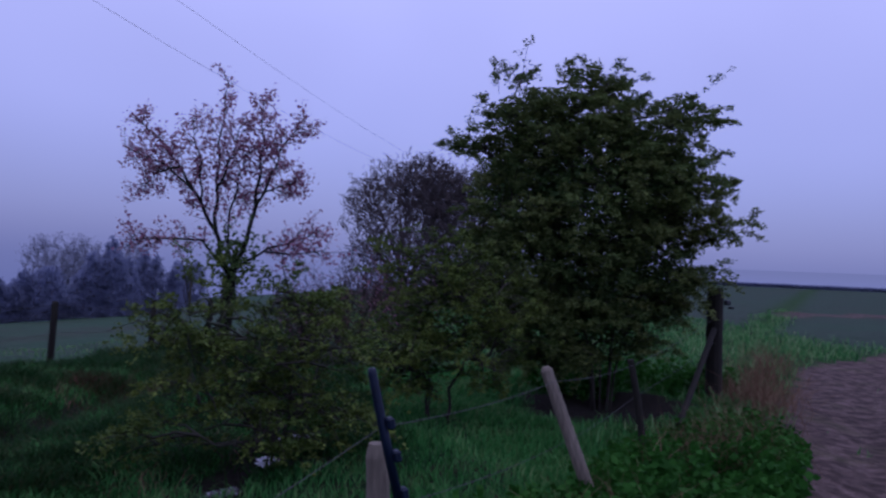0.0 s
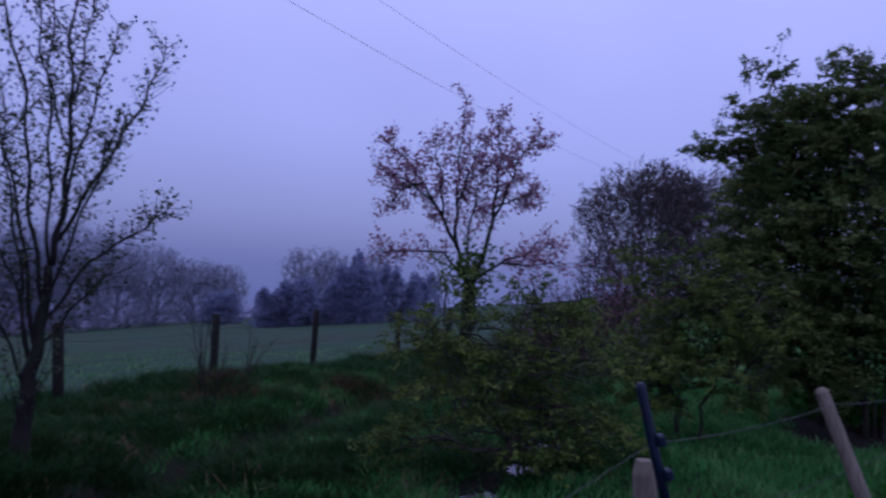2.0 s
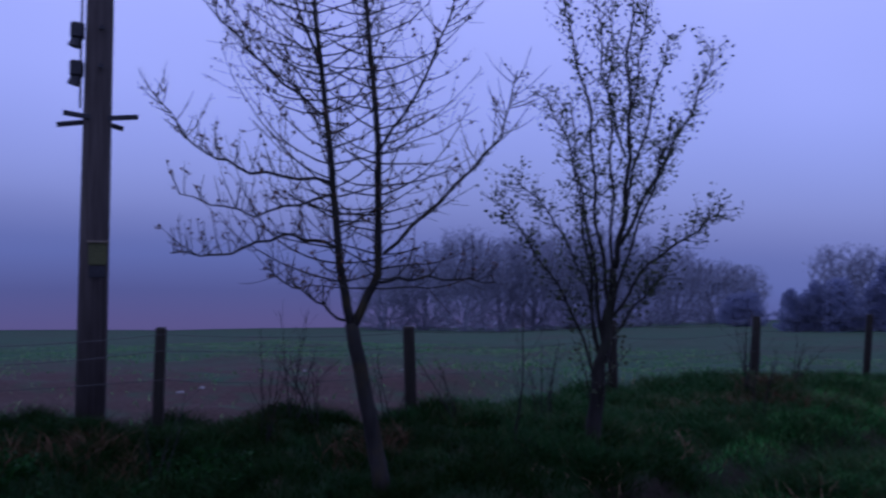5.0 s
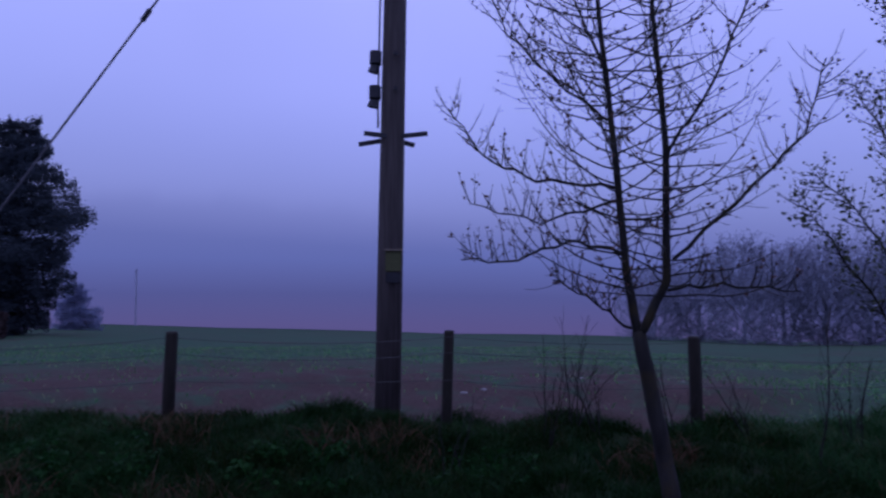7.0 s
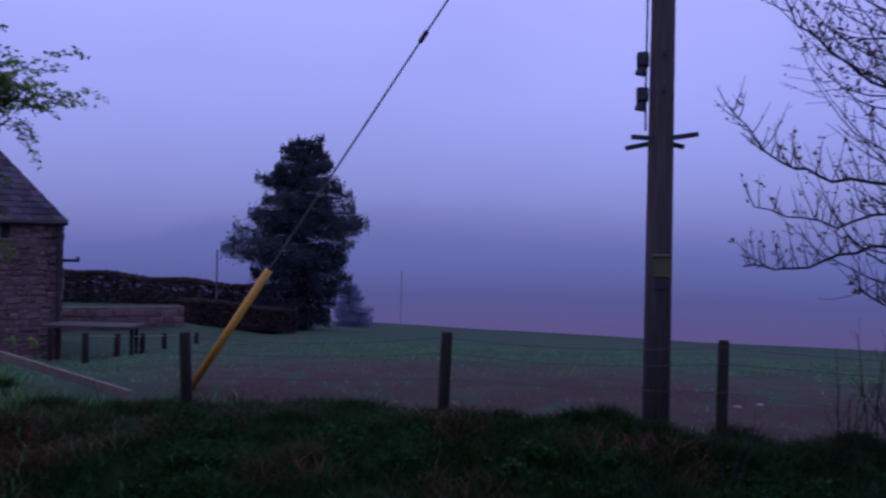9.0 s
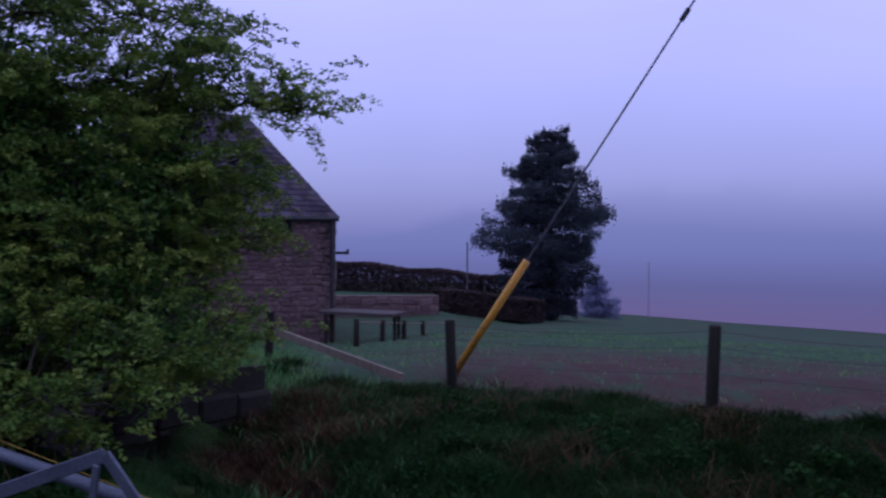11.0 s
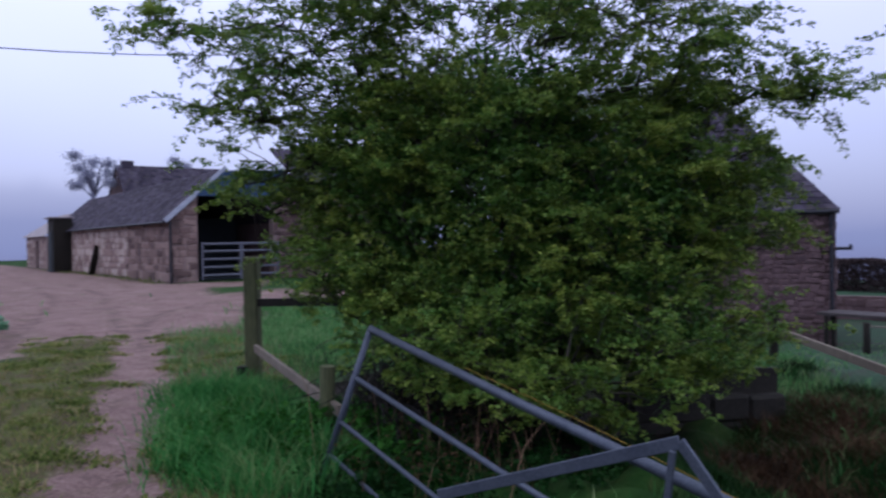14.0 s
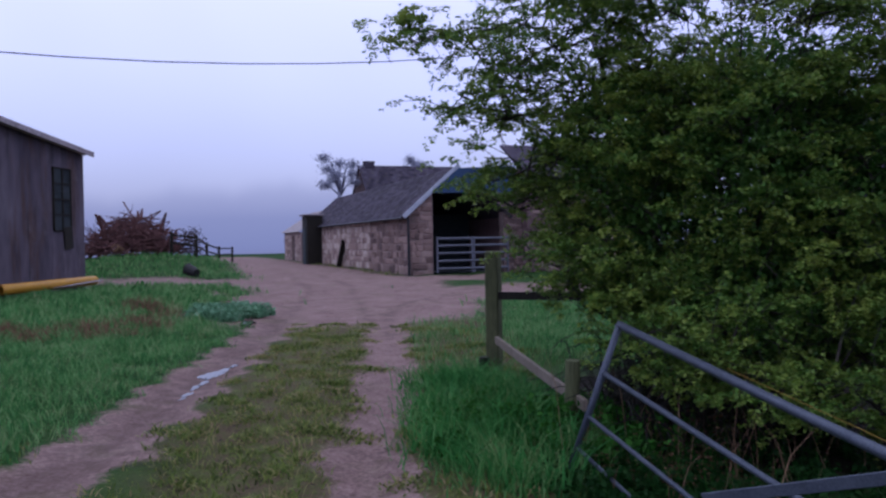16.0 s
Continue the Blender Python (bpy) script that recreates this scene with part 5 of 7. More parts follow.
for k, (x, y, h, sp, st) in enumerate(((-4.55, 5.75, 2.1, 0.08, 1), (-5.75, 5.3, 0.95, 0.25, 4), (-5.3, 5.9, 0.9, 0.3, 3), (-6.1, 4.1, 1.0, 0.22, 4), (-3.3, 8.6, 0.9, 0.2, 3), (-3.5, 10.5, 0.9, 0.15, 4), (-4.8, 6.7, 0.8, 0.2, 2), (-6.0, 3.0, 0.8, 0.25, 3), (-6.35, 4.6, 1.1, 0.2, 5), (-6.15, 4.75, 1.0, 0.28, 5), (-3.75, 9.6, 1.2, 0.2, 5), (-5.0, 6.9, 1.0, 0.2, 4))):
    sapling(x, y, h, 60 + k, sp, st)
for k, (x, y, h) in enumerate(((0.9, 14.2, 2.3), (1.7, 15.0, 2.2), (0.4, 13.0, 1.6), (2.3, 13.4, 2.0), (1.3, 12.2, 1.5), (1.6, 13.6, 2.1), (2.6, 14.6, 1.9), (0.9, 11.4, 1.3), (2.0, 11.6, 1.4))):
    sapling(x, y, h, 80 + k, 0.4, 12, 1, "shrub", "bare brown shrub with a few bronze leaves", LEAF_BUD if k % 3 else LEAF_RED)


# ---- far trees ----
def far_tree(x, y, h, w, seed, mat, label, n=420, name="bare_tree", tip=0.012):
    rng = np.random.default_rng(seed)
    blobs = [(0, 0, h * 0.6, w * 0.5, w * 0.5, h * 0.38), (0, 0, h * 0.3, w * 0.45, w * 0.45, h * 0.28), (0, 0, h * 0.1, w * 0.55, w * 0.4, h * 0.12)] + [(rng.uniform(-0.25, 0.25) * w, rng.uniform(-0.25, 0.25) * w, h * rng.uniform(0.45, 0.8), w * 0.28, w * 0.28, h * 0.2) for _ in range(4)]
    ch, pts, ways = fill_tree(rng, [[(0, 0, -0.3), (0, 0, h * 0.2)]], blobs, n, tip=tip, step=h * 0.04, bias=0.45, jitter=0.05)
    c, w_ = scatter_leaves(rng, pts, ways, 4, h * 0.022)
    tree(name, label, "tree", on(x, y), ch, leaf_mesh("crown", rng, c, h * 0.05, mat, 0.3, 0.05, w_), mat, "far trees")


def bush(x, y, h, w, seed, leafmat, label, n=260, size=0.25, name="bush", per=3, bark=None, blobs=None):
    rng = np.random.default_rng(seed)
    blobs = blobs or [(0, 0, h * 0.45, w * 0.5, w * 0.45, h * 0.42), (0, 0, h * 0.15, w * 0.55, w * 0.45, h * 0.2)] + [(rng.uniform(-0.35, 0.35) * w, rng.uniform(-0.35, 0.35) * w, h * rng.uniform(0.35, 0.75), w * 0.25, w * 0.25, h * 0.25) for _ in range(4)]
    ch, pts, ways = fill_tree(rng, [[(0, 0, -0.3), (0, 0, h * 0.2)]], blobs, n, tip=0.012, step=h * 0.06, bias=0.4)
    c, w_ = scatter_leaves(rng, pts, ways, per, size * 0.7)
    big = np.full(len(c), size)
    if per > 12:
        q = rng.integers(0, len(blobs), 3200)
        v = rng.normal(size=(3200, 3))
        v *= (0.85 * rng.uniform(0, 1, 3200) ** 0.35 / np.linalg.norm(v, axis=1))[:, None]
        B = np.array(blobs)
        c, big = np.concatenate([c, B[q, :3] + v * B[q, 3:6]]), np.concatenate([big, np.full(3200, size * 2)])
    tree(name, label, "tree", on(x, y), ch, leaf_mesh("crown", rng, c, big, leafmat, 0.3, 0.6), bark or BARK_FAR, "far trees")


def polar(az_, d):
    a = math.radians(az_)
    return d * math.sin(a), d * math.cos(a)


MAT_WILLOW = bark_mat("brown_far_twig", (0.06, 0.05, 0.06), (0.11, 0.085, 0.085), 2)
far_tree(*polar(10.2, 34), 7.0, 5.8, 101, MAT_WILLOW, "round bare tree with a fan of fine brown twigs", 2600, tip=0.008)
far_tree(*polar(14.8, 36), 6.8, 5.2, 102, MAT_WILLOW, "round bare tree with a fan of fine brown twigs", 1800, tip=0.008)
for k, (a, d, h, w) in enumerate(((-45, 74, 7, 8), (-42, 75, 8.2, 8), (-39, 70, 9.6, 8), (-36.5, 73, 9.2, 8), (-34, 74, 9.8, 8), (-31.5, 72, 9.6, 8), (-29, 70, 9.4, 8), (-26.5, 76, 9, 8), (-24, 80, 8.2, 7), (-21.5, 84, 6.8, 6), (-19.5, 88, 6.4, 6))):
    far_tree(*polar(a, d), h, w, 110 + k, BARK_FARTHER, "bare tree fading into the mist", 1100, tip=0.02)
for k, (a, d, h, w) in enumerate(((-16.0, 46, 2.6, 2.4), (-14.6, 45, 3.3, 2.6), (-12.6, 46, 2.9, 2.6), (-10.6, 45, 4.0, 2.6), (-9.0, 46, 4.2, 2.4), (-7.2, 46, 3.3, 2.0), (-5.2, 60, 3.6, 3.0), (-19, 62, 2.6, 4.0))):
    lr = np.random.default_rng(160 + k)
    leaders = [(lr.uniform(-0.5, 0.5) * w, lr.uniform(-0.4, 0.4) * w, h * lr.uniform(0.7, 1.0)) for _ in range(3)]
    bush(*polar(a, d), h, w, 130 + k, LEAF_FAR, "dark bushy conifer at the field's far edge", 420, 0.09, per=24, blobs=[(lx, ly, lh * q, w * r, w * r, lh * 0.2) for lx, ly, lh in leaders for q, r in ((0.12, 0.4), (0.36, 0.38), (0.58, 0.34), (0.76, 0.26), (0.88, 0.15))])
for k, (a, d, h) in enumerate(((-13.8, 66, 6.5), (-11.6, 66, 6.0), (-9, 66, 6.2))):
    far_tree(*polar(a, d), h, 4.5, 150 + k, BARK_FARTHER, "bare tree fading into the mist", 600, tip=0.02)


def pine(x, y, h, seed, label, leafmat, north, south, tiers=19, size=0.15, bare=0.06, dense=420):
    """A conifer: a straight trunk with flat tiers of boughs; north and south: how far they reach, from foot to top."""
    rng = np.random.default_rng(seed)
    ch = [([(0, 0, -0.3), (0.05, 0, h * 0.5), (0, 0, h * 0.97)], [h * 0.03, h * 0.02, 0.02])]
    c, steps = [], np.linspace(0, 1, len(north))
    for t in range(tiers):
        u = t / (tiers - 1)
        rn, rs = np.interp(u, steps, north), np.interp(u, steps, south)
        for k in range(7):
            a = k * 2 * math.pi / 7 + t * 0.8 + rng.uniform(-0.3, 0.3)
            f = 0.5 + 0.5 * math.sin(a)
            L = max(0.4, (rs + (rn - rs) * f) * rng.uniform(0.8, 1.15) * (0.85 + 0.15 * abs(math.sin(a))))
            z = h * (bare + (0.97 - bare) * u) + rng.uniform(-0.7, 0.7) * h / tiers
            tip = z + L * rng.uniform(-0.12, 0.1)
            ch.append(([(0, 0, z), (math.cos(a) * L * 0.5, math.sin(a) * L * 0.5, z - 0.02 * L), (math.cos(a) * L * 0.9, math.sin(a) * L * 0.9, tip)], [0.06, 0.04, 0.015]))
            m = int(dense * (L / 2.5 + 0.2))
            v = rng.uniform(0.03, 1.0, m) ** 0.7
            s_, q = rng.normal(size=m) * 0.2 * L, rng.normal(size=m) * (0.08 + 0.035 * L)
            fan = np.sin(np.pi * np.clip(v, 0, 1) ** 0.8) + 0.2
            c.append(np.stack([math.cos(a) * L * v - math.sin(a) * s_ * fan, math.sin(a) * L * v + math.cos(a) * s_ * fan, z + (tip - z) * v * v - 0.04 * L * np.sin(np.pi * v) + q], 1))
    c.append(rng.normal(size=(dense * 9, 3)) * (0.42, 0.42, 0) + np.stack([np.zeros(dense * 9), np.zeros(dense * 9), rng.uniform(0.0, h * 0.95, dense * 9)], 1))
    return tree("conifer", label, "tree", on(x, y), ch, leaf_mesh("crown", rng, np.concatenate(c), size, leafmat, 0.1, 0.4), BARK_HAW)


pine(-43.0, 0.6, 10.2, 171, "tall dark conifer with layered boughs beside the garden", LEAF_PINE, (1.6, 1.7, 2.4, 2.7, 2.9, 2.9, 3.6, 3.1, 2.7, 2.1, 1.7, 1.1), (1.7, 2.3, 2.4, 3.2, 3.8, 4.3, 3.0, 2.9, 2.6, 2.3, 1.8, 1.1), 21, 0.16, 0.04, 520)
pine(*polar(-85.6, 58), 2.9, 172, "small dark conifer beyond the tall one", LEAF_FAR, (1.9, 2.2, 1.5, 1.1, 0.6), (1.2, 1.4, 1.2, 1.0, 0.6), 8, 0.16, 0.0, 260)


# ---- west fence ----
def flat_bar(a, b, w=0.05, t=0.012):
    a, b = Vector(a), Vector(b)
    m = look((a + b) / 2, b)
    return Geo().box(t, w, (b - a).length, m, 0.003)


def post_geo(h, r, rng, foot=-0.4):
    g = Geo()
    a, b = rng.uniform(-0.02, 0.02), rng.uniform(-0.02, 0.02)
    g.tube([(0, 0, foot), (a * 0.3, b * 0.3, h * 0.4), (a, b, h - 0.02), (a, b, h)], [r, r, r * 0.96, r * 0.8], 9)
    return g


def fence_line(name, label, posts, tops, r, wires, mat, seed, sag=0.05):
    rng = np.random.default_rng(seed)
    f = thing(name, label, "fence")
    top = []
    for (x, y), zt in zip(posts, tops):
        z = ground_z(x, y)
        part("post", post_geo(zt - z, r * rng.uniform(0.85, 1.15), rng), mat, f, "", True, pose(x, y, z, rng.uniform(-3, 3), rng.uniform(-3, 3), rng.uniform(0, 90)))
        top.append(Vector((x, y, zt)))
    for drop in wires:
        for a, b in zip(top, top[1:]):
            g = Geo()
            s = sag * rng.uniform(0.4, 1.5)
            pts = [a.lerp(b, u) + Vector((0.05, 0, -drop - s * 4 * u * (1 - u))) for u in np.linspace(0, 1, 9)]
            part("wire", g.tube(pts, 0.0032, 4, False), WIRE, f)
    return f


fence_line("fence", "weathered timber posts with slack barbed wire", FENCE_WEST, (0.62, 0.68, 0.76, 0.75, 0.78, 0.82, 0.80, 0.76, 0.66), 0.058, (0.06, 0.22, 0.5), WOOD_POST, 41)

# ---- pole with its stay and lines ----
pole = thing("utility_pole", "tall creosoted wooden pole with guard spikes", "utility pole", pose(-8.2, 3.52, -0.05))
g = Geo()
part("pole", g.tube([(0, 0, -0.8), (0, 0, 2), (0.01, 0, 5), (0, 0, 8.4)], [0.145, 0.138, 0.122, 0.105], 16), WOOD_POLE, pole, "", True)
face = math.radians(65)
PR = pose(0, 0, 0, 0, 0, 65)
for k, zz in enumerate((3.05, 3.43)):
    ins = part("bracket", Geo().box(0.13, 0.14, 0.16, PR @ pose(-0.20, 0, zz + 0.34), 0.02).tube([PR @ Vector((-0.2, 0, zz + 0.28)), PR @ Vector((-0.22, 0, zz + 0.18))], [0.05, 0.07], 8), IRON, pole, "grey insulator box on the pole")
    part("bolt", Geo().tube([PR @ Vector((0.02, -0.16, zz + 0.36)), PR @ Vector((0.02, -0.20, zz + 0.36))], 0.025, 8), IRON, pole)
part("conduit", Geo().tube([PR @ Vector((-0.16, -0.03, 3.0)), PR @ Vector((-0.165, -0.02, 3.4)), PR @ Vector((-0.16, 0, 4.6)), PR @ Vector((-0.14, 0, 8.0))], 0.012, 6), CABLE, pole)
for k, (ex, ez, dy) in enumerate(((-0.31, 2.93, -0.1), (-0.37, 2.83, 0.08), (0.38, 2.95, -0.08), (0.25, 2.84, 0.1))):
    part("guard_spike", flat_bar(PR @ Vector((0.0, dy, 2.90)), PR @ Vector((ex, dy, ez)), 0.05, 0.035), IRON, pole)
part("number_plate", Geo().box(0.17, 0.012, 0.22, PR @ pose(0.03, -0.155, 1.55), 0.003), plain_mat("mossy_plate", (0.05, 0.055, 0.02), (0.09, 0.095, 0.04)), pole, "mossy plate on the pole")
part("number_plate", Geo().box(0.16, 0.012, 0.11, PR @ pose(0.03, -0.156, 1.37), 0.003), IRON, pole, "dark plate on the pole")
part("plate_ledge", Geo().box(0.2, 0.03, 0.02, PR @ pose(0.03, -0.165, 1.67), 0.003), WOOD_PALE, pole)

stay = thing("stay_wire", "steel stay wire with a yellow plastic guard", "stay wire")
s_a, s_b = Vector((-10.5, -1.58, -0.25)), Vector((-8.2, 3.52, 7.95))
part("wire", Geo().tube([s_a, s_a.lerp(s_b, 0.5), s_b], 0.012, 6), CABLE, stay)
part("guard", Geo().tube([s_a.lerp(s_b, 0.0), s_a.lerp(s_b, 0.195)], 0.048, 12), YELLOW, stay, "bright yellow stay guard", True)
s_m = s_a.lerp(s_b, 0.52)
part("insulator", Geo().tube([s_m, s_a.lerp(s_b, 0.535)], 0.03, 8), IRON, stay)


def hung(name, label, a, b, sag, r=0.006):
    a, b = Vector(a), Vector(b)
    pts = [a.lerp(b, u) - Vector((0, 0, sag * 4 * u * (1 - u))) for u in np.linspace(0, 1, 25)]
    return tagged(new(name, Geo().tube(pts, r, 5).mesh(name, CABLE)), label, "cable", "overhead lines")


hung("overhead_line", "thin overhead line running off into the mist", (-8.2, 3.52, 6.75), (14.0, 61.0, 8.3), 1.0, 0.0045)
hung("overhead_line", "thin overhead line running off into the mist", (-8.2, 3.52, 7.75), (14.0, 61.0, 9.2), 0.75, 0.0045)
hung("overhead_line", "single cable slung across the yard", (20, -16.5, 8.25), (-18, -15.3, 7.6), 3.07, 0.012)

# ---- near wire fence by the track ----
nf = thing("wire_fence", "sagging barbed wire fence with a blue post", "fence")
part("blue_post", Geo().tube([(0.80, 3.2, -0.3), (0.66, 3.24, 0.35), (0.60, 3.25, 0.6)], 0.021, 10).tube([(0.60, 3.25, 0.6), (0.535, 3.27, 0.86), (0.47, 3.28, 1.13), (0.468, 3.28, 1.15)], [0.021, 0.021, 0.02, 0.016], 10), BLUE_POST, nf, "leaning dark blue plastic post", True)
for k, u in enumerate((0.12, 0.3, 0.5, 0.68, 0.84)):
    q = Vector((0.80, 3.2, -0.3)).lerp(Vector((0.47, 3.28, 1.13)), 0.35 + 0.6 * u)
    part("lug", Geo().box(0.035, 0.05, 0.05, pose(q.x + 0.035, q.y - 0.01, q.z, 0, -12, 10), 0.008), BLUE_POST, nf)
part("stub_post", Geo().tube([(0.57, 3.5, -0.3), (0.55, 3.5, 0.6), (0.54, 3.5, 0.72), (0.54, 3.5, 0.78)], [0.055, 0.054, 0.052, 0.04], 10), WOOD_PALE, nf, "short rotten timber stub")
part("timber_post", Geo().tube([(2.25, 4.75, -0.1), (2.06, 4.8, 0.4), (1.86, 4.86, 0.93), (1.85, 4.86, 0.95)], [0.045, 0.043, 0.04, 0.024], 10), WOOD_PALE, nf, "pale split timber post leaning over")
part("timber_post", Geo().tube([(3.3, 6.15, -0.1), (3.2, 6.15, 0.5), (3.12, 6.15, 0.85)], [0.032, 0.032, 0.028], 9), WOOD_POST, nf, "dark leaning timber post")
part("strainer_post", Geo().tube([(5.45, 8.5, -0.4), (5.42, 8.5, 0.7), (5.40, 8.48, 1.42), (5.40, 8.48, 1.46)], [0.105, 0.1, 0.095, 0.08], 12), WOOD_POST, nf, "thick dark straining post")
part("strut", Geo().tube([(4.1, 7.0, 0.1), (5.36, 8.42, 0.95)], 0.035, 8), WOOD_POST, nf)
part("latch", Geo().box(0.1, 0.05, 0.06, pose(5.53, 8.42, 1.28, 0, 0, 30), 0.01).box(0.06, 0.05, 0.03, pose(5.57, 8.40, 1.22, 0, 0, 30), 0.006), IRON, nf)
for za, zb, zc, zd in ((0.90, 0.86, 0.95, 1.1), (0.55, 0.42, 0.62, 0.8)):
    tp = [Vector((-1.9, 0.9, za * 0.15)), Vector((0.52, 3.28, za)), Vector((1.93, 4.85, zb)), Vector((3.16, 6.15, zc * 0.85)), Vector((5.40, 8.45, zd))]
    for a, b in zip(tp, tp[1:]):
        pts = [a.lerp(b, u) - Vector((0, 0, 0.12 * u * (1 - u))) for u in np.linspace(0, 1, 9)]
        part("wire", Geo().tube(pts, 0.0022, 4, False), WIRE, nf)


# ---- gate and rail fence by the broad hawthorn ----
gate = thing("field_gate", "galvanised tubular field gate leaning askew", "gate")
G1 = Vector((-4.2, -4.74, 0.985))
G0 = Vector((-3.94, -4.98, -0.03))
GD = Vector((0.318, 0.94, -0.122))
GL = 3.5
part("stile", Geo().tube([G0, G0.lerp(G1, 0.5), G1], 0.024, 10), STEEL, gate, "", True)
part("stile", Geo().tube([G0 + GD * GL, G1 + GD * GL], 0.024, 10), STEEL, gate, "", True)
for u, r in ((1.0, 0.026), (0.67, 0.018), (0.37, 0.0155), (0.15, 0.0145), (0.0, 0.015)):
    a = G0.lerp(G1, u)
    part("bar", Geo().tube([a, a + GD * GL * 0.5 - Vector((0, 0, 0.012)), a + GD * GL], r, 10), STEEL, gate, "", True)

brace = thing("gate_brace", "galvanised angle-iron bracing frame behind the gate", "gate")
AP = Vector((-3.07, -2.0, 0.855))
part("bar", flat_bar(AP, (-3.12, -3.2, 0.41)), STEEL, brace)
part("bar", flat_bar(AP, (-2.95, -1.72, 0.6)), STEEL, brace)
part("bar", flat_bar(AP + Vector((0.02, -0.02, -0.03)), (-3.06, -2.06, 0.55), 0.03), STEEL, brace)
part("foot_bar", flat_bar((-2.95, -1.72, 0.6), (-2.72, -1.2, 0.0)), STEEL, brace)
tagged(new("twine", Geo().tube([(-3.83, -3.6, 0.87), (-3.5, -2.7, 0.77), (-3.15, -1.75, 0.64)], 0.002, 5).mesh("twine", ROPE)), "yellow baler twine tied behind the gate", "twine")

rf = thing("rail_fence", "mossy timber rail fence with a stout end post", "fence")
part("end_post", Geo().box(0.18, 0.16, 1.85, pose(-5.78, -8.3, 0.52, 0, 0, 35), 0.015), WOOD_GREEN, rf, "square green-stained end post")
part("post", Geo().tube([(-4.46, -5.55, -0.3), (-4.46, -5.5, 0.62)], 0.06, 10), WOOD_GREEN, rf)
part("stub", Geo().tube([(-5.55, -8.2, -0.2), (-5.55, -8.2, 0.22)], 0.06, 9), WOOD_POST, rf)
part("rail", flat_bar((-5.75, -8.22, 0.40), (-4.4, -5.3, 0.30), 0.09, 0.04), WOOD_PALE, rf)
part("rail", flat_bar((-5.78, -8.2, 0.92), (-7.0, -5.9, 0.95), 0.09, 0.04), WOOD_POST, rf)

# ---- fallen rail, yard-side posts and stone trough beside the house ----
fr = thing("fallen_rail", "pale broken timber rail leaning down from a post", "timber")
part("rail", flat_bar((-11.0, -4.05, 0.32), (-9.43, -2.0, 0.0), 0.10, 0.045), WOOD_PALE, fr)
part("post", Geo().tube([(-11.0, -4.15, -0.5), (-11.0, -4.12, 0.6)], 0.06, 9), WOOD_POST, fr)
tr_ = thing("culvert_headwall", "low dark stone headwall over the ditch", "stone wall")
w_a, w_b = Vector((-7.05, -4.3, 0.17)), Vector((-8.5, -3.35, 0.05))
wl_ = (w_b - w_a).length
for k in range(3):
    for q in range(4):
        part("block", Geo().box(wl_ / 4 * 0.98, 0.36, 0.255, Matrix.Translation(w_a.lerp(w_b, (q + 0.5) / 4) + Vector((0, 0, -0.17 - 0.26 * k))) @ Matrix.Rotation(math.atan2(w_b.y - w_a.y, w_b.x - w_a.x), 4, "Z"), 0.03), STONE_DARK, tr_)
part("coping", flat_bar(w_a, w_b, 0.42, 0.07), STONE_DARK, tr_)


# ---- buildings ----
def stone_block(rng):
    """One rough squared stone about 1 x 1 m in face, its face proud and chamfered."""
    j = lambda a: a + rng.uniform(-0.09, 0.09)
    v = [(j(-0.5), 0, j(-0.5)), (j(0.5), 0, j(-0.5)), (j(0.5), 0, j(0.5)), (j(-0.5), 0, j(0.5)), (j(-0.4), 1, j(-0.36)), (j(0.4), 1, j(-0.36)), (j(0.4), 1, j(0.36)), (j(-0.4), 1, j(0.36))]
    return v, [(4, 5, 6, 7), (0, 1, 5, 4), (1, 2, 6, 5), (2, 3, 7, 6), (3, 0, 4, 7)]


BLOCKS = []
_r = np.random.default_rng(77)
for _k in range(8):
    _v, _f = stone_block(_r)
    BLOCKS.append((_v, [f[::-1] for f in _f], Geo().add(_v, [f[::-1] for f in _f]).mesh("stone", STONE), Geo().add(_v, [f[::-1] for f in _f]).mesh("stone", STONE_HAZED)))


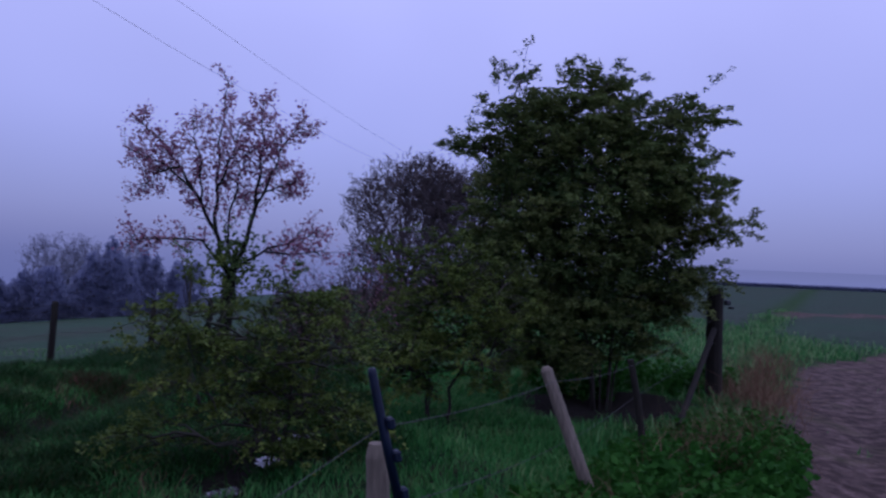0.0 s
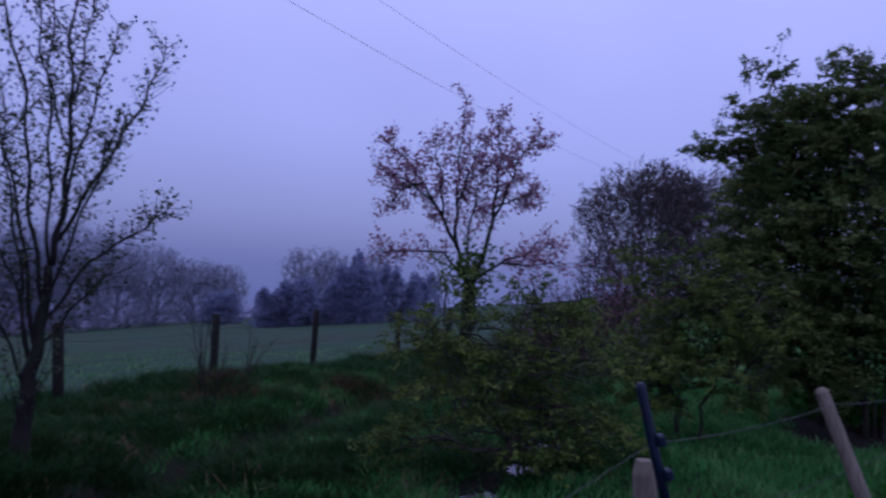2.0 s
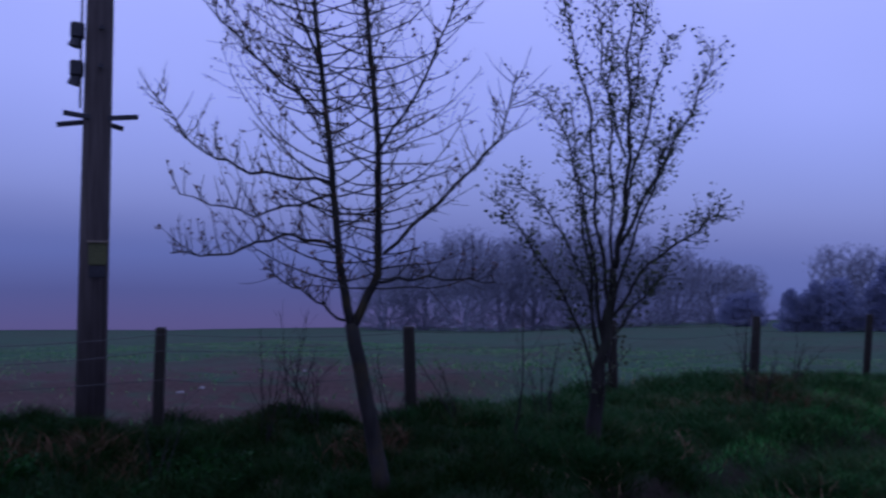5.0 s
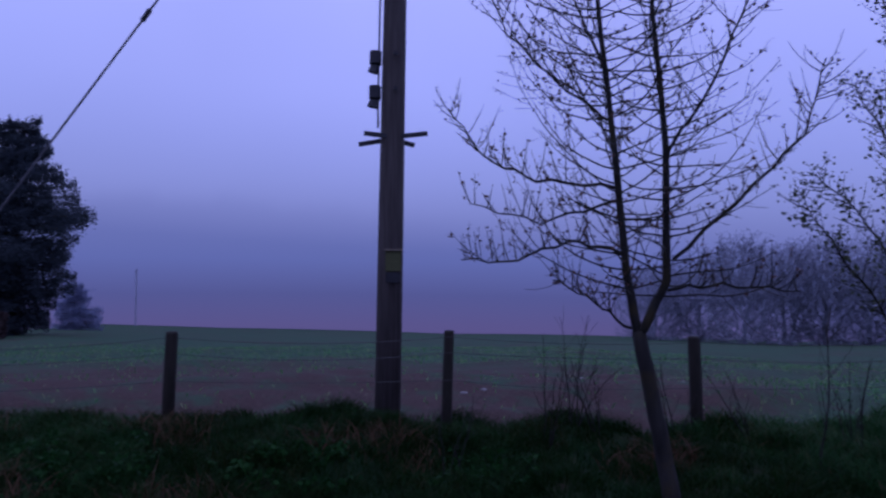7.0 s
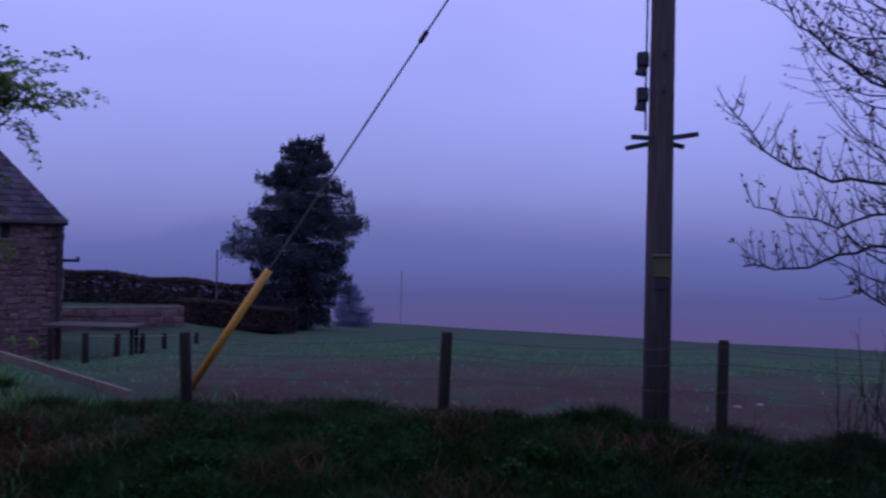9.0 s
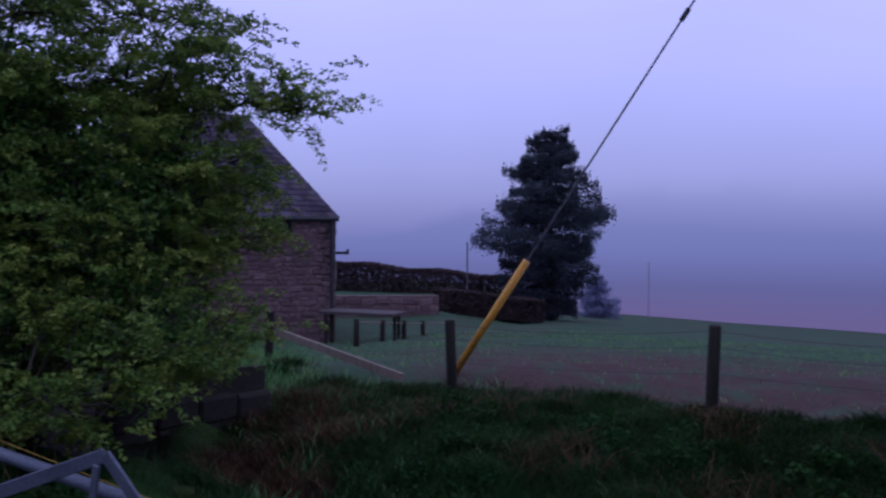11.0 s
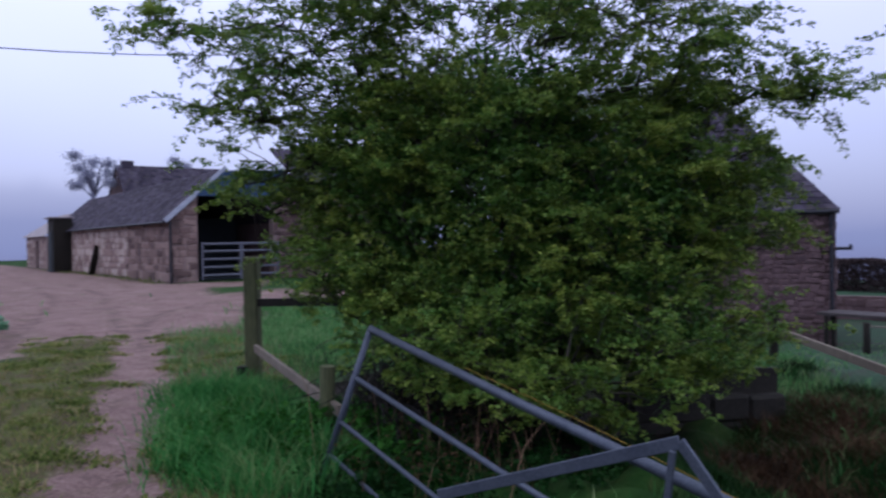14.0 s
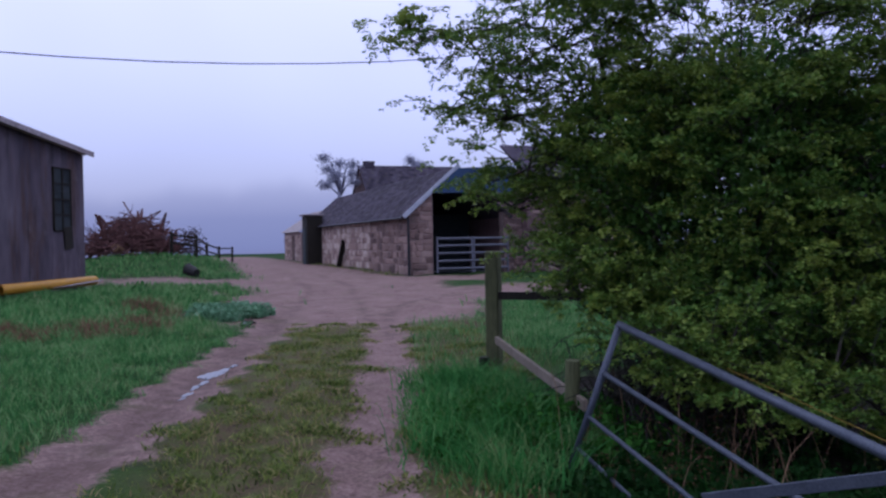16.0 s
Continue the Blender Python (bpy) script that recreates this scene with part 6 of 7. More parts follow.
def stone_wall(parent, a, b, z0, z1, thick, seed, stretch=(0, 0), holes=(), course=0.26, long=0.45, top=None, pale=False):
    """A rubble wall from a to b (its face to the left of that way), with stones in courses.
    stretch: metres along it whose stones are parts; holes: (u0, u1, z0, z1); top(u): height at u."""
    rng = np.random.default_rng(seed)
    a, b = Vector((*a, 0)), Vector((*b, 0))
    L = (b - a).length
    turn = math.atan2(b.y - a.y, b.x - a.x)
    M = Matrix.Translation(a) @ Matrix.Rotation(turn, 4, "Z")
    top = top or (lambda u: z1)
    g = Geo()
    cuts = sorted({0.0, L, *[h[0] for h in holes], *[h[1] for h in holes]})
    for u0, u1 in zip(cuts, cuts[1:]):
        zs = [z0]
        for h in sorted(holes, key=lambda q: q[2]):
            if h[0] <= u0 + 1e-6 and h[1] >= u1 - 1e-6:
                zs += [h[2], h[3]]
        zs.append(None)
        for lo, hi in zip(zs[::2], zs[1::2]):
            t0, t1 = (top(u0), top(u1)) if hi is None else (hi, hi)
            if min(t0, t1) - lo < 0.02:
                continue
            V = [(u0, 0, lo), (u1, 0, lo), (u1, -thick, lo), (u0, -thick, lo), (u0, 0, t0), (u1, 0, t1), (u1, -thick, t1), (u0, -thick, t0)]
            g.add(V, [(3, 2, 1, 0), (4, 5, 6, 7), (0, 1, 5, 4), (1, 2, 6, 5), (2, 3, 7, 6), (3, 0, 4, 7)], M)
    core = part("core", g, MORTAR_HAZED if pale else MORTAR, parent)
    rest, z = Geo(), z0
    count = 0
    while z < z1 - 0.08:
        h = course * rng.uniform(0.7, 1.3)
        u = rng.uniform(-0.2, 0.0)
        while u < L:
            w = long * rng.choice((0.45, 0.7, 1.0, 1.3, 1.7)) * rng.uniform(0.85, 1.15)
            c = u + w / 2
            ok = 0.05 < c < L - 0.05 and z + h <= top(c) + 0.05 and z + h <= top(max(0, c - w / 2)) + 0.15 and z + h <= top(min(L, c + w / 2)) + 0.15
            for h0, h1, hz0, hz1 in holes:
                if c + w / 2 > h0 - 0.02 and c - w / 2 < h1 + 0.02 and z + h > hz0 and z < hz1:
                    ok = False
            if ok:
                v, f, me, me2 = BLOCKS[rng.integers(0, 8)]
                lo, hi = max(0.0, c - w / 2), min(L, c + w / 2)
                m = M @ Matrix.Translation(((lo + hi) / 2, 0.002, z + h / 2 + rng.uniform(-0.04, 0.04))) @ Matrix.Rotation(rng.uniform(-0.14, 0.14), 4, "Y") @ Matrix.Diagonal(((hi - lo) * rng.uniform(0.8, 0.97), rng.uniform(0.012, 0.05), h * rng.uniform(0.72, 1.08), 1))
                if stretch[0] <= c <= stretch[1] and count < 290:
                    count += 1
                    ob = part("stone", me2 if pale else me, None, core)
                    ob.matrix_basis = m
                else:
                    rest.add(v, f, m)
            u += w
        z += h
    if rest.v:
        tagged(part("stonework", rest, STONE_HAZED if pale else STONE, core), kind="stuff")
    return M, L


def slate_roof(parent, p0, p1, p2, p3, seed, rows=18, cols=40, mat=None, name="roof"):
    """Overlapping slates on the quad p0 p1 (eave) p2 p3 (ridge), with a deck beneath."""
    rng = np.random.default_rng(seed)
    p0, p1, p2, p3 = (Vector(p) for p in (p0, p1, p2, p3))
    nrm = (p1 - p0).cross(p3 - p0).normalized()
    deck = Geo().add([p0, p1, p2, p3, p0 - nrm * 0.08, p1 - nrm * 0.08, p2 - nrm * 0.08, p3 - nrm * 0.08], [(0, 1, 2, 3), (7, 6, 5, 4), (0, 4, 5, 1), (1, 5, 6, 2), (2, 6, 7, 3), (3, 7, 4, 0)])
    d = part(name, deck, mat or SLATE, parent)
    g = Geo()
    for r in range(rows):
        v0, v1 = r / rows, (r + 1.15) / rows
        a0, a1 = p0.lerp(p3, v0), p1.lerp(p2, v0)
        b0, b1 = p0.lerp(p3, min(1, v1)), p1.lerp(p2, min(1, v1))
        for c in range(cols):
            s0, s1 = (c + 0.5 * (r % 2)) / cols, (c + 0.96 + 0.5 * (r % 2)) / cols
            if s0 >= 1:
                continue
            s1 = min(1, s1)
            up = 0.018 + rng.uniform(0, 0.012)
            g.add([a0.lerp(a1, s0) + nrm * up, a0.lerp(a1, s1) + nrm * up, b0.lerp(b1, s1) + nrm * 0.004, b0.lerp(b1, s0) + nrm * 0.004, a0.lerp(a1, s0), a0.lerp(a1, s1)], [(0, 1, 2, 3), (4, 5, 1, 0)])
    tagged(part("slating", g, mat or SLATE, d), kind="stuff")
    return d


def sheet(parent, name, p0, p1, p2, p3, mat, pitch=0.15, amp=0.02, label=""):
    """Corrugated sheeting on a quad, its waves running from p0 p1 up to p3 p2."""
    p0, p1, p2, p3 = (Vector(p) for p in (p0, p1, p2, p3))
    nrm = (p1 - p0).cross(p3 - p0).normalized()
    n = max(6, int((p1 - p0).length / pitch * 4))
    g = Geo()
    V, F = [], []
    for k in range(n + 1):
        u = k / n
        o = nrm * amp * math.sin(k * math.pi / 2)
        V += [p0.lerp(p1, u) + o, p3.lerp(p2, u) + o, p0.lerp(p1, u) + o - nrm * 0.01, p3.lerp(p2, u) + o - nrm * 0.01]
    for k in range(n):
        q = k * 4
        F += [(q, q + 4, q + 5, q + 1), (q + 3, q + 7, q + 6, q + 2), (q, q + 2, q + 6, q + 4), (q + 1, q + 5, q + 7, q + 3)]
    F += [(0, 1, 3, 2), (n * 4, n * 4 + 2, n * 4 + 3, n * 4 + 1)]
    return part(name, g.add(V, F), mat, parent, label)


def at2(p, u, w, ud, wd, z):
    return (p[0] + ud[0] * u + wd[0] * w, p[1] + ud[1] * u + wd[1] * w, z)


# stone house with a hipped slate roof
house = thing("stone_house", "old red sandstone building with a hipped slate roof", "building")
HA, HU, HW = (-23.8, -6.42), (0.343, -0.94), (-0.94, -0.343)
HB = at2(HA, 9.4, 0, HU, HW, 0)[:2]
stone_wall(house, HA, HB, -2.3, 2.3, 0.5, 201, (0.0, 4.6), [(1.28, 1.77, 1.78, 2.2), (2.95, 3.45, 1.78, 2.2)], 0.15, 0.24)
HA2 = at2(HA, 0, 6, HU, HW, 0)[:2]
HB2 = at2(HB, 0, 6, HU, HW, 0)[:2]
stone_wall(house, HA2, HA, -2.3, 2.3, 0.5, 202, (0, 0))
stone_wall(house, HB2, HA2, -2.3, 2.3, 0.5, 203, (0, 0), (), 1.2, 2.5)
stone_wall(house, HB, HB2, -2.3, 2.3, 0.5, 204, (0, 0), (), 1.2, 2.5)
o = 0.1
e0, e1, e2, e3 = at2(HA, -o, -o, HU, HW, 2.28), at2(HB, o, -o, HU, HW, 2.28), at2(HB2, o, o, HU, HW, 2.28), at2(HA2, -o, o, HU, HW, 2.28)
r0, r1 = at2(HA, 2.7, 3, HU, HW, 5.75), at2(HB, -2.7, 3, HU, HW, 5.75)
slate_roof(house, e1, e0, r0, r1, 211, 20, 34)
slate_roof(house, e0, e3, at2(r0, 0, 0.01, HU, HW, 5.75), r0, 212, 20, 20)
slate_roof(house, e3, e2, r1, r0, 213, 10, 16)
slate_roof(house, e2, e1, r1, at2(r1, 0, 0.01, HU, HW, 5.75), 214, 10, 12)
part("gutter", Geo().tube([Vector(e0) + Vector((0.05, 0, -0.06)), Vector(e1) + Vector((0.05, 0, -0.06))], 0.06, 8), IRON, house)
q = at2(HA, 0.12, -0.1, HU, HW, 0)
part("downpipe", Geo().tube([(q[0], q[1], 2.2), (q[0], q[1], -2.0)], 0.05, 8), IRON, house)
q = at2(HA, 0.05, 0.3, HU, HW, 1.19)
part("outlet_pipe", Geo().tube([q, at2(q, -0.5, 0, HU, HW, 1.19)], 0.045, 8).tube([at2(q, -0.46, 0, HU, HW, 1.14), at2(q, -0.46, 0, HU, HW, 1.3)], 0.045, 8), IRON, house)
for wu in (1.525, 3.2):
    HR = Matrix.Rotation(math.atan2(HU[1], HU[0]), 4, "Z")
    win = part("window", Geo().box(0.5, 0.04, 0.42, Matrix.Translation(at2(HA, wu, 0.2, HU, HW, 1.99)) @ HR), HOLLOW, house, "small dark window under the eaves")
    for du in (-0.225, 0.0, 0.225):
        part("frame_bar", Geo().box(0.03, 0.05, 0.42, Matrix.Translation(at2(HA, wu + du, 0.15, HU, HW, 1.99)) @ HR), WOOD_PALE, win)
    part("lintel", Geo().box(0.7, 0.1, 0.07, Matrix.Translation(at2(HA, wu, -0.03, HU, HW, 2.235)) @ HR, 0.01), STONE, win)
    part("sill", Geo().box(0.62, 0.12, 0.06, Matrix.Translation(at2(HA, wu, -0.04, HU, HW, 1.75)) @ HR, 0.01), STONE, win)

# long barn, its open gable closed with blue sheeting and metal gates
barn = thing("barn", "long sandstone barn with slate roof and blue-clad gable", "barn")
BA_, BU, BW = (-18.1, -31.1), (-0.226, -0.974), (-0.974, 0.226)
bend = at2(BA_, 26.2, 0, BU, BW, 0)[:2]
stone_wall(barn, BA_, bend, -0.3, 2.7, 0.5, 221, (0, 7.0), (), 0.32, 0.46, pale=True)
g2 = at2(BA_, 0, 1.15, BU, BW, 0)[:2]
stone_wall(barn, g2, BA_, -0.3, 3.9, 0.5, 222, (0, 1.2), (), 0.25, 0.4, lambda u: 2.7 + (1.15 - u) * 1.0, pale=True)
g3, g4 = at2(BA_, 0, 4.7, BU, BW, 0)[:2], at2(BA_, 0, 8.0, BU, BW, 0)[:2]
stone_wall(barn, g4, g3, -0.3, 4.8, 0.5, 223, (0, 0), (), 0.25, 0.4, pale=True)
b2 = at2(BA_, 0.5, 5.4, BU, BW, 0)[:2]
stone_wall(barn, at2(b2, 26.2, 0, BU, BW, 0)[:2], b2, -0.3, 2.7, 0.4, 224, (0, 0), (), 1.5, 3)
slate_roof(barn, at2(BA_, 26.4, -0.25, BU, BW, 2.6), at2(BA_, -0.15, -0.25, BU, BW, 2.6), at2(BA_, -0.15, 2.42, BU, BW, 4.95), at2(BA_, 26.4, 2.42, BU, BW, 4.95), 225, 19, 70)
slate_roof(barn, at2(BA_, -0.15, 5.1, BU, BW, 2.6), at2(BA_, 26.4, 5.1, BU, BW, 2.6), at2(BA_, 26.4, 2.42, BU, BW, 4.95), at2(BA_, -0.15, 2.42, BU, BW, 4.95), 226, 6, 20)
part("verge_strip", flat_bar(at2(BA_, -0.2, -0.3, BU, BW, 2.62), at2(BA_, -0.2, 2.42, BU, BW, 5.0), 0.2, 0.06), FLASHING, barn, "pale metal verge flashing")
sheet(barn, "blue_cladding", at2(BA_, -0.24, 5.2, BU, BW, 3.72), at2(BA_, -0.24, 1.0, BU, BW, 3.72), at2(BA_, -0.24, 2.36, BU, BW, 4.86), at2(BA_, -0.24, 5.2, BU, BW, 5.0), BLUE_TIN, 0.2, 0.02, "blue corrugated gable cladding")
# Floor and back wall coloured near-black, the barn's inner shade as paint.
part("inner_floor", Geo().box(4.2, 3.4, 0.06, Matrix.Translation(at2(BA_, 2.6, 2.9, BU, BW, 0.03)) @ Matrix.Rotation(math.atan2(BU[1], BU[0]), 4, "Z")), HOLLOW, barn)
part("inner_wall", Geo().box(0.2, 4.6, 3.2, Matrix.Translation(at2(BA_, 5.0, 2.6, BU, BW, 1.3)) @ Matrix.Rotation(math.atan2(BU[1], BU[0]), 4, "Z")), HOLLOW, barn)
part("downpipe", Geo().tube([at2(BA_, -0.1, -0.06, BU, BW, 2.6), at2(BA_, -0.1, -0.06, BU, BW, -0.1)], 0.06, 8), IRON, barn)
part("gutter", Geo().tube([at2(BA_, 0, -0.3, BU, BW, 2.58), at2(BA_, 26, -0.3, BU, BW, 2.58)], 0.06, 6), IRON, barn)
for k in range(2):
    bg = thing("barn_gate", "galvanised gate across the barn opening", "gate", None, "barn gates")
    for zz in (0.25, 0.6, 0.95, 1.3, 1.62):
        part("rail", Geo().tube([at2(BA_, -0.3, 1.25 + k * 1.8, BU, BW, zz), at2(BA_, -0.3, 2.95 + k * 1.8, BU, BW, zz)], 0.055, 8), GATE_PALE, bg)
    for uu in (1.25, 2.95):
        part("stile", Geo().tube([at2(BA_, -0.3, uu + k * 1.8, BU, BW, 0.05), at2(BA_, -0.3, uu + k * 1.8, BU, BW, 1.7)], 0.05, 8), GATE_PALE, bg)
lean_board = thing("board", "dark board leaning on the barn wall", "board")
part("board", flat_bar(at2(BA_, 12.6, -0.5, BU, BW, 0.0), at2(BA_, 13.0, -0.05, BU, BW, 1.6), 0.5, 0.05), WOOD_POST, lean_board)
# porch with a dark door, and the low end with pale sheeting
porch = thing("porch", "tall dark boarded porch at the barn's far end", "porch")
part("wall", Geo().box(1.9, 1.1, 3.5, Matrix.Translation(at2(BA_, 21.0, -0.5, BU, BW, 1.65)) @ Matrix.Rotation(math.atan2(BU[1], BU[0]), 4, "Z"), 0.02), WOOD_POST, porch)
part("roof", Geo().box(2.1, 1.4, 0.1, Matrix.Translation(at2(BA_, 21.0, -0.55, BU, BW, 3.45)) @ Matrix.Rotation(math.atan2(BU[1], BU[0]), 4, "Z"), 0.02), TIN_ROOF, porch)
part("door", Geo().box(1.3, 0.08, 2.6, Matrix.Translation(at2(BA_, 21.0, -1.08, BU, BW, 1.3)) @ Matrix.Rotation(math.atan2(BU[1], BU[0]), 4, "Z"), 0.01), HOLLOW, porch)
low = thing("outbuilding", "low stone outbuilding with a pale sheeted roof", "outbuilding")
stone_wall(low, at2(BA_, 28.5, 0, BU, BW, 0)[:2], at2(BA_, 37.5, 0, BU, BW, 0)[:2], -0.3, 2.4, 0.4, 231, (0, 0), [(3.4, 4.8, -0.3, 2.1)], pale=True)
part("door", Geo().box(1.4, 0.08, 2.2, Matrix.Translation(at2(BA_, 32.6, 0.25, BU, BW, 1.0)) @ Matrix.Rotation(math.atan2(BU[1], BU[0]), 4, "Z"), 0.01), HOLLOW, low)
stone_wall(low, at2(BA_, 37.5, 0, BU, BW, 0)[:2], at2(BA_, 37.5, 5, BU, BW, 0)[:2], -0.3, 2.4, 0.4, 232, (0, 0), (), 0.6, 1.0)
sheet(low, "roof", at2(BA_, 37.8, -0.25, BU, BW, 2.4), at2(BA_, 28.5, -0.25, BU, BW, 2.4), at2(BA_, 28.5, 2.5, BU, BW, 4.2), at2(BA_, 37.8, 2.5, BU, BW, 4.2), TIN_ROOF, 0.4, 0.03)
sheet(low, "roof", at2(BA_, 28.5, 5.2, BU, BW, 2.4), at2(BA_, 37.8, 5.2, BU, BW, 2.4), at2(BA_, 37.8, 2.5, BU, BW, 4.2), at2(BA_, 28.5, 2.5, BU, BW, 4.2), TIN_ROOF, 0.6, 0.03)
# taller range behind
rear = thing("rear_building", "taller slate-roofed building behind the barn", "building")
part("wall", Geo().box(5.6, 8.8, 5.2, Matrix.Translation(at2(BA_, 29.9, 9.6, BU, BW, 2.5)) @ Matrix.Rotation(math.atan2(BU[1], BU[0]), 4, "Z")), MORTAR, rear)
slate_roof(rear, at2(BA_, 26.9, 5.1, BU, BW, 5.0), at2(BA_, 26.9, 14.1, BU, BW, 5.0), at2(BA_, 29.9, 14.1, BU, BW, 7.9), at2(BA_, 29.9, 5.1, BU, BW, 7.9), 241, 12, 26)
slate_roof(rear, at2(BA_, 32.9, 14.1, BU, BW, 5.0), at2(BA_, 32.9, 5.1, BU, BW, 5.0), at2(BA_, 29.9, 5.1, BU, BW, 7.9), at2(BA_, 29.9, 14.1, BU, BW, 7.9), 242, 5, 12)
part("gable", Geo().add([at2(BA_, u, w, BU, BW, z) for w in (5.2, 5.5) for u, z in ((27.1, 5.0), (32.7, 5.0), (29.9, 7.75))], [(0, 1, 2), (5, 4, 3), (0, 3, 4, 1), (1, 4, 5, 2), (2, 5, 3, 0)]), MORTAR, rear)
part("chimney", Geo().box(0.6, 0.9, 0.6, Matrix.Translation(at2(BA_, 29.9, 6.0, BU, BW, 7.95)) @ Matrix.Rotation(math.atan2(BU[1], BU[0]), 4, "Z"), 0.03), SLATE, rear)
# stone gable to the west of the opening
west = thing("stone_building", "sandstone building beside the barn opening", "building")
wa, wb = at2(BA_, -0.9, 5.7, BU, BW, 0)[:2], at2(BA_, -0.9, 12.5, BU, BW, 0)[:2]
stone_wall(west, wb, wa, -0.3, 4.4, 0.5, 251, (2.5, 6.8), (), 0.3, 0.5, pale=True)
stone_wall(west, wa, at2(wa, 6, 0, BU, BW, 0)[:2], -0.3, 4.4, 0.5, 252, (0, 0), (), 0.8, 1.2)
slate_roof(west, at2(wb, -0.2, 0.3, BU, BW, 4.3), at2(wa, -0.2, -0.2, BU, BW, 4.3), at2(wa, 3, -0.2, BU, BW, 6.2), at2(wb, 3, 0.3, BU, BW, 6.2), 253, 12, 24)

# corrugated shed
shed = thing("shed", "tall grey corrugated iron shed with broken windows", "shed")
SC, SU, SW = (-4.85, -32.6), (0.613, 0.79), (0.79, -0.613)
sheet(shed, "wall", at2(SC, 0, 0, SU, SW, -0.2), at2(SC, 8, 0, SU, SW, -0.2), at2(SC, 8, 0, SU, SW, 5.75), at2(SC, 0, 0, SU, SW, 5.0), TIN, 0.09, 0.012)
sheet(shed, "wall", at2(SC, 0, 9, SU, SW, -0.2), at2(SC, 0, 0, SU, SW, -0.2), at2(SC, 0, 0, SU, SW, 5.0), at2(SC, 0, 9, SU, SW, 5.0), TIN, 0.3, 0.015)
sheet(shed, "wall", at2(SC, 8, 9, SU, SW, -0.2), at2(SC, 0, 9, SU, SW, -0.2), at2(SC, 0, 9, SU, SW, 5.0), at2(SC, 8, 9, SU, SW, 5.75), TIN, 0.3, 0.015)
sheet(shed, "wall", at2(SC, 8, 0, SU, SW, -0.2), at2(SC, 8, 9, SU, SW, -0.2), at2(SC, 8, 9, SU, SW, 5.75), at2(SC, 8, 0, SU, SW, 5.75), TIN, 0.3, 0.015)
sheet(shed, "roof", at2(SC, -0.08, 9.3, SU, SW, 5.0), at2(SC, -0.08, -0.35, SU, SW, 5.0), at2(SC, 8.2, -0.35, SU, SW, 5.83), at2(SC, 8.2, 9.3, SU, SW, 5.83), TIN_ROOF, 0.25, 0.03)
part("verge_strip", flat_bar(at2(SC, -0.1, -0.38, SU, SW, 5.0), at2(SC, 8.2, -0.38, SU, SW, 5.83), 0.18, 0.05), TIN_ROOF, shed)
SR = Matrix.Rotation(math.atan2(SU[1], SU[0]), 4, "Z")
for uu, zz, w, h in ((1.5, 3.25, 1.05, 2.2), (6.2, 3.25, 1.05, 2.2)):
    wn_ = part("window", Geo().box(w, 0.06, h, Matrix.Translation(at2(SC, uu, -0.03, SU, SW, zz)) @ SR), HOLLOW, shed, "broken window")
    for du in (-w / 2, 0, w / 2):
        part("frame_bar", Geo().box(0.05, 0.08, h, Matrix.Translation(at2(SC, uu + du, -0.06, SU, SW, zz)) @ SR), WOOD_POST, wn_)
    for dz in (-h / 2, -h / 4, 0, h / 4, h / 2):
        part("frame_bar", Geo().box(w, 0.07, 0.045, Matrix.Translation(at2(SC, uu, -0.06, SU, SW, zz + dz)) @ SR), WOOD_POST, wn_)
    for cu, cz in ((1, 1), (1, 2), (-1, 3), (-1, 1)):
        part("pane", Geo().box(w * 0.44, 0.02, h * 0.22, Matrix.Translation(at2(SC, uu + cu * w * 0.25, -0.05, SU, SW, zz + (cz - 1.5) * h / 4)) @ SR), PANE, wn_)
    part("loose_board", Geo().box(w * 0.5, 0.03, 0.8, Matrix.Translation(at2(SC, uu - w * 0.3, -0.09, SU, SW, zz - h * 0.62)) @ SR @ pose(0, 0, 0, 0, 5, 0), 0.005), WOOD_POST, wn_)
pipe = thing("yellow_pipe", "large yellow plastic pipe lying by the shed", "pipe")
pa, pb = Vector((-1.75, -27.6, 0.3)), Vector((-5.0, -31.6, 0.32))
part("pipe", Geo().tube([pa, pa.lerp(pb, 0.5), pb], 0.17, 14, False).tube([pb, pa], 0.15, 14, False), YELLOW, pipe, "", True)
slab = thing("sheet", "pale sheet of metal lying in the grass", "sheet")
part("sheet", Geo().box(1.5, 0.7, 0.04, pose(-4.2, -29.6, 0.3, 6, 4, 40), 0.01), TIN_ROOF, slab)

# brushwood heap
heap = thing("brushwood_pile", "big heap of cut reddish-brown branches", "brushwood", on(-9.6, -48.0))
rng = np.random.default_rng(261)
TWIG_RED = bark_mat("cut_branch", (0.05, 0.022, 0.024), (0.16, 0.075, 0.07), 4)
for big in range(2):
    g = Geo()
    for k in range(420):
        a, r = rng.uniform(0, 6.28), math.sqrt(rng.uniform(0, 1))
        c = Vector((2.5 * r * math.cos(a), 2.0 * r * math.sin(a), (2.15 * (1 - r ** 1.9) + 0.1) * rng.uniform(0.2, 1.0)))
        d = Vector((rng.normal(), rng.normal(), rng.normal() * 0.35 + 0.1)).normalized() * rng.uniform(0.5, 1.3)
        rr = rng.uniform(0.02, 0.05)
        g.tube([c - d, c + Vector(rng.normal(size=3)) * 0.1, c + d], [rr, rr * 0.8, rr * 0.3], 5)
    part("tangle", g, TWIG_RED, heap)
for k in range(10):
    a = rng.uniform(0, 6.28)
    c = Vector((2.2 * math.cos(a), 1.6 * math.sin(a), rng.uniform(0.3, 2.0)))
    d = Vector((math.cos(a) * 0.4, math.sin(a) * 0.4, rng.uniform(0.2, 0.9)))
    part("log", Geo().tube([c, c + d * 0.6, c + d * 1.1], [0.1, 0.09, 0.06], 8), TWIG_RED, heap)
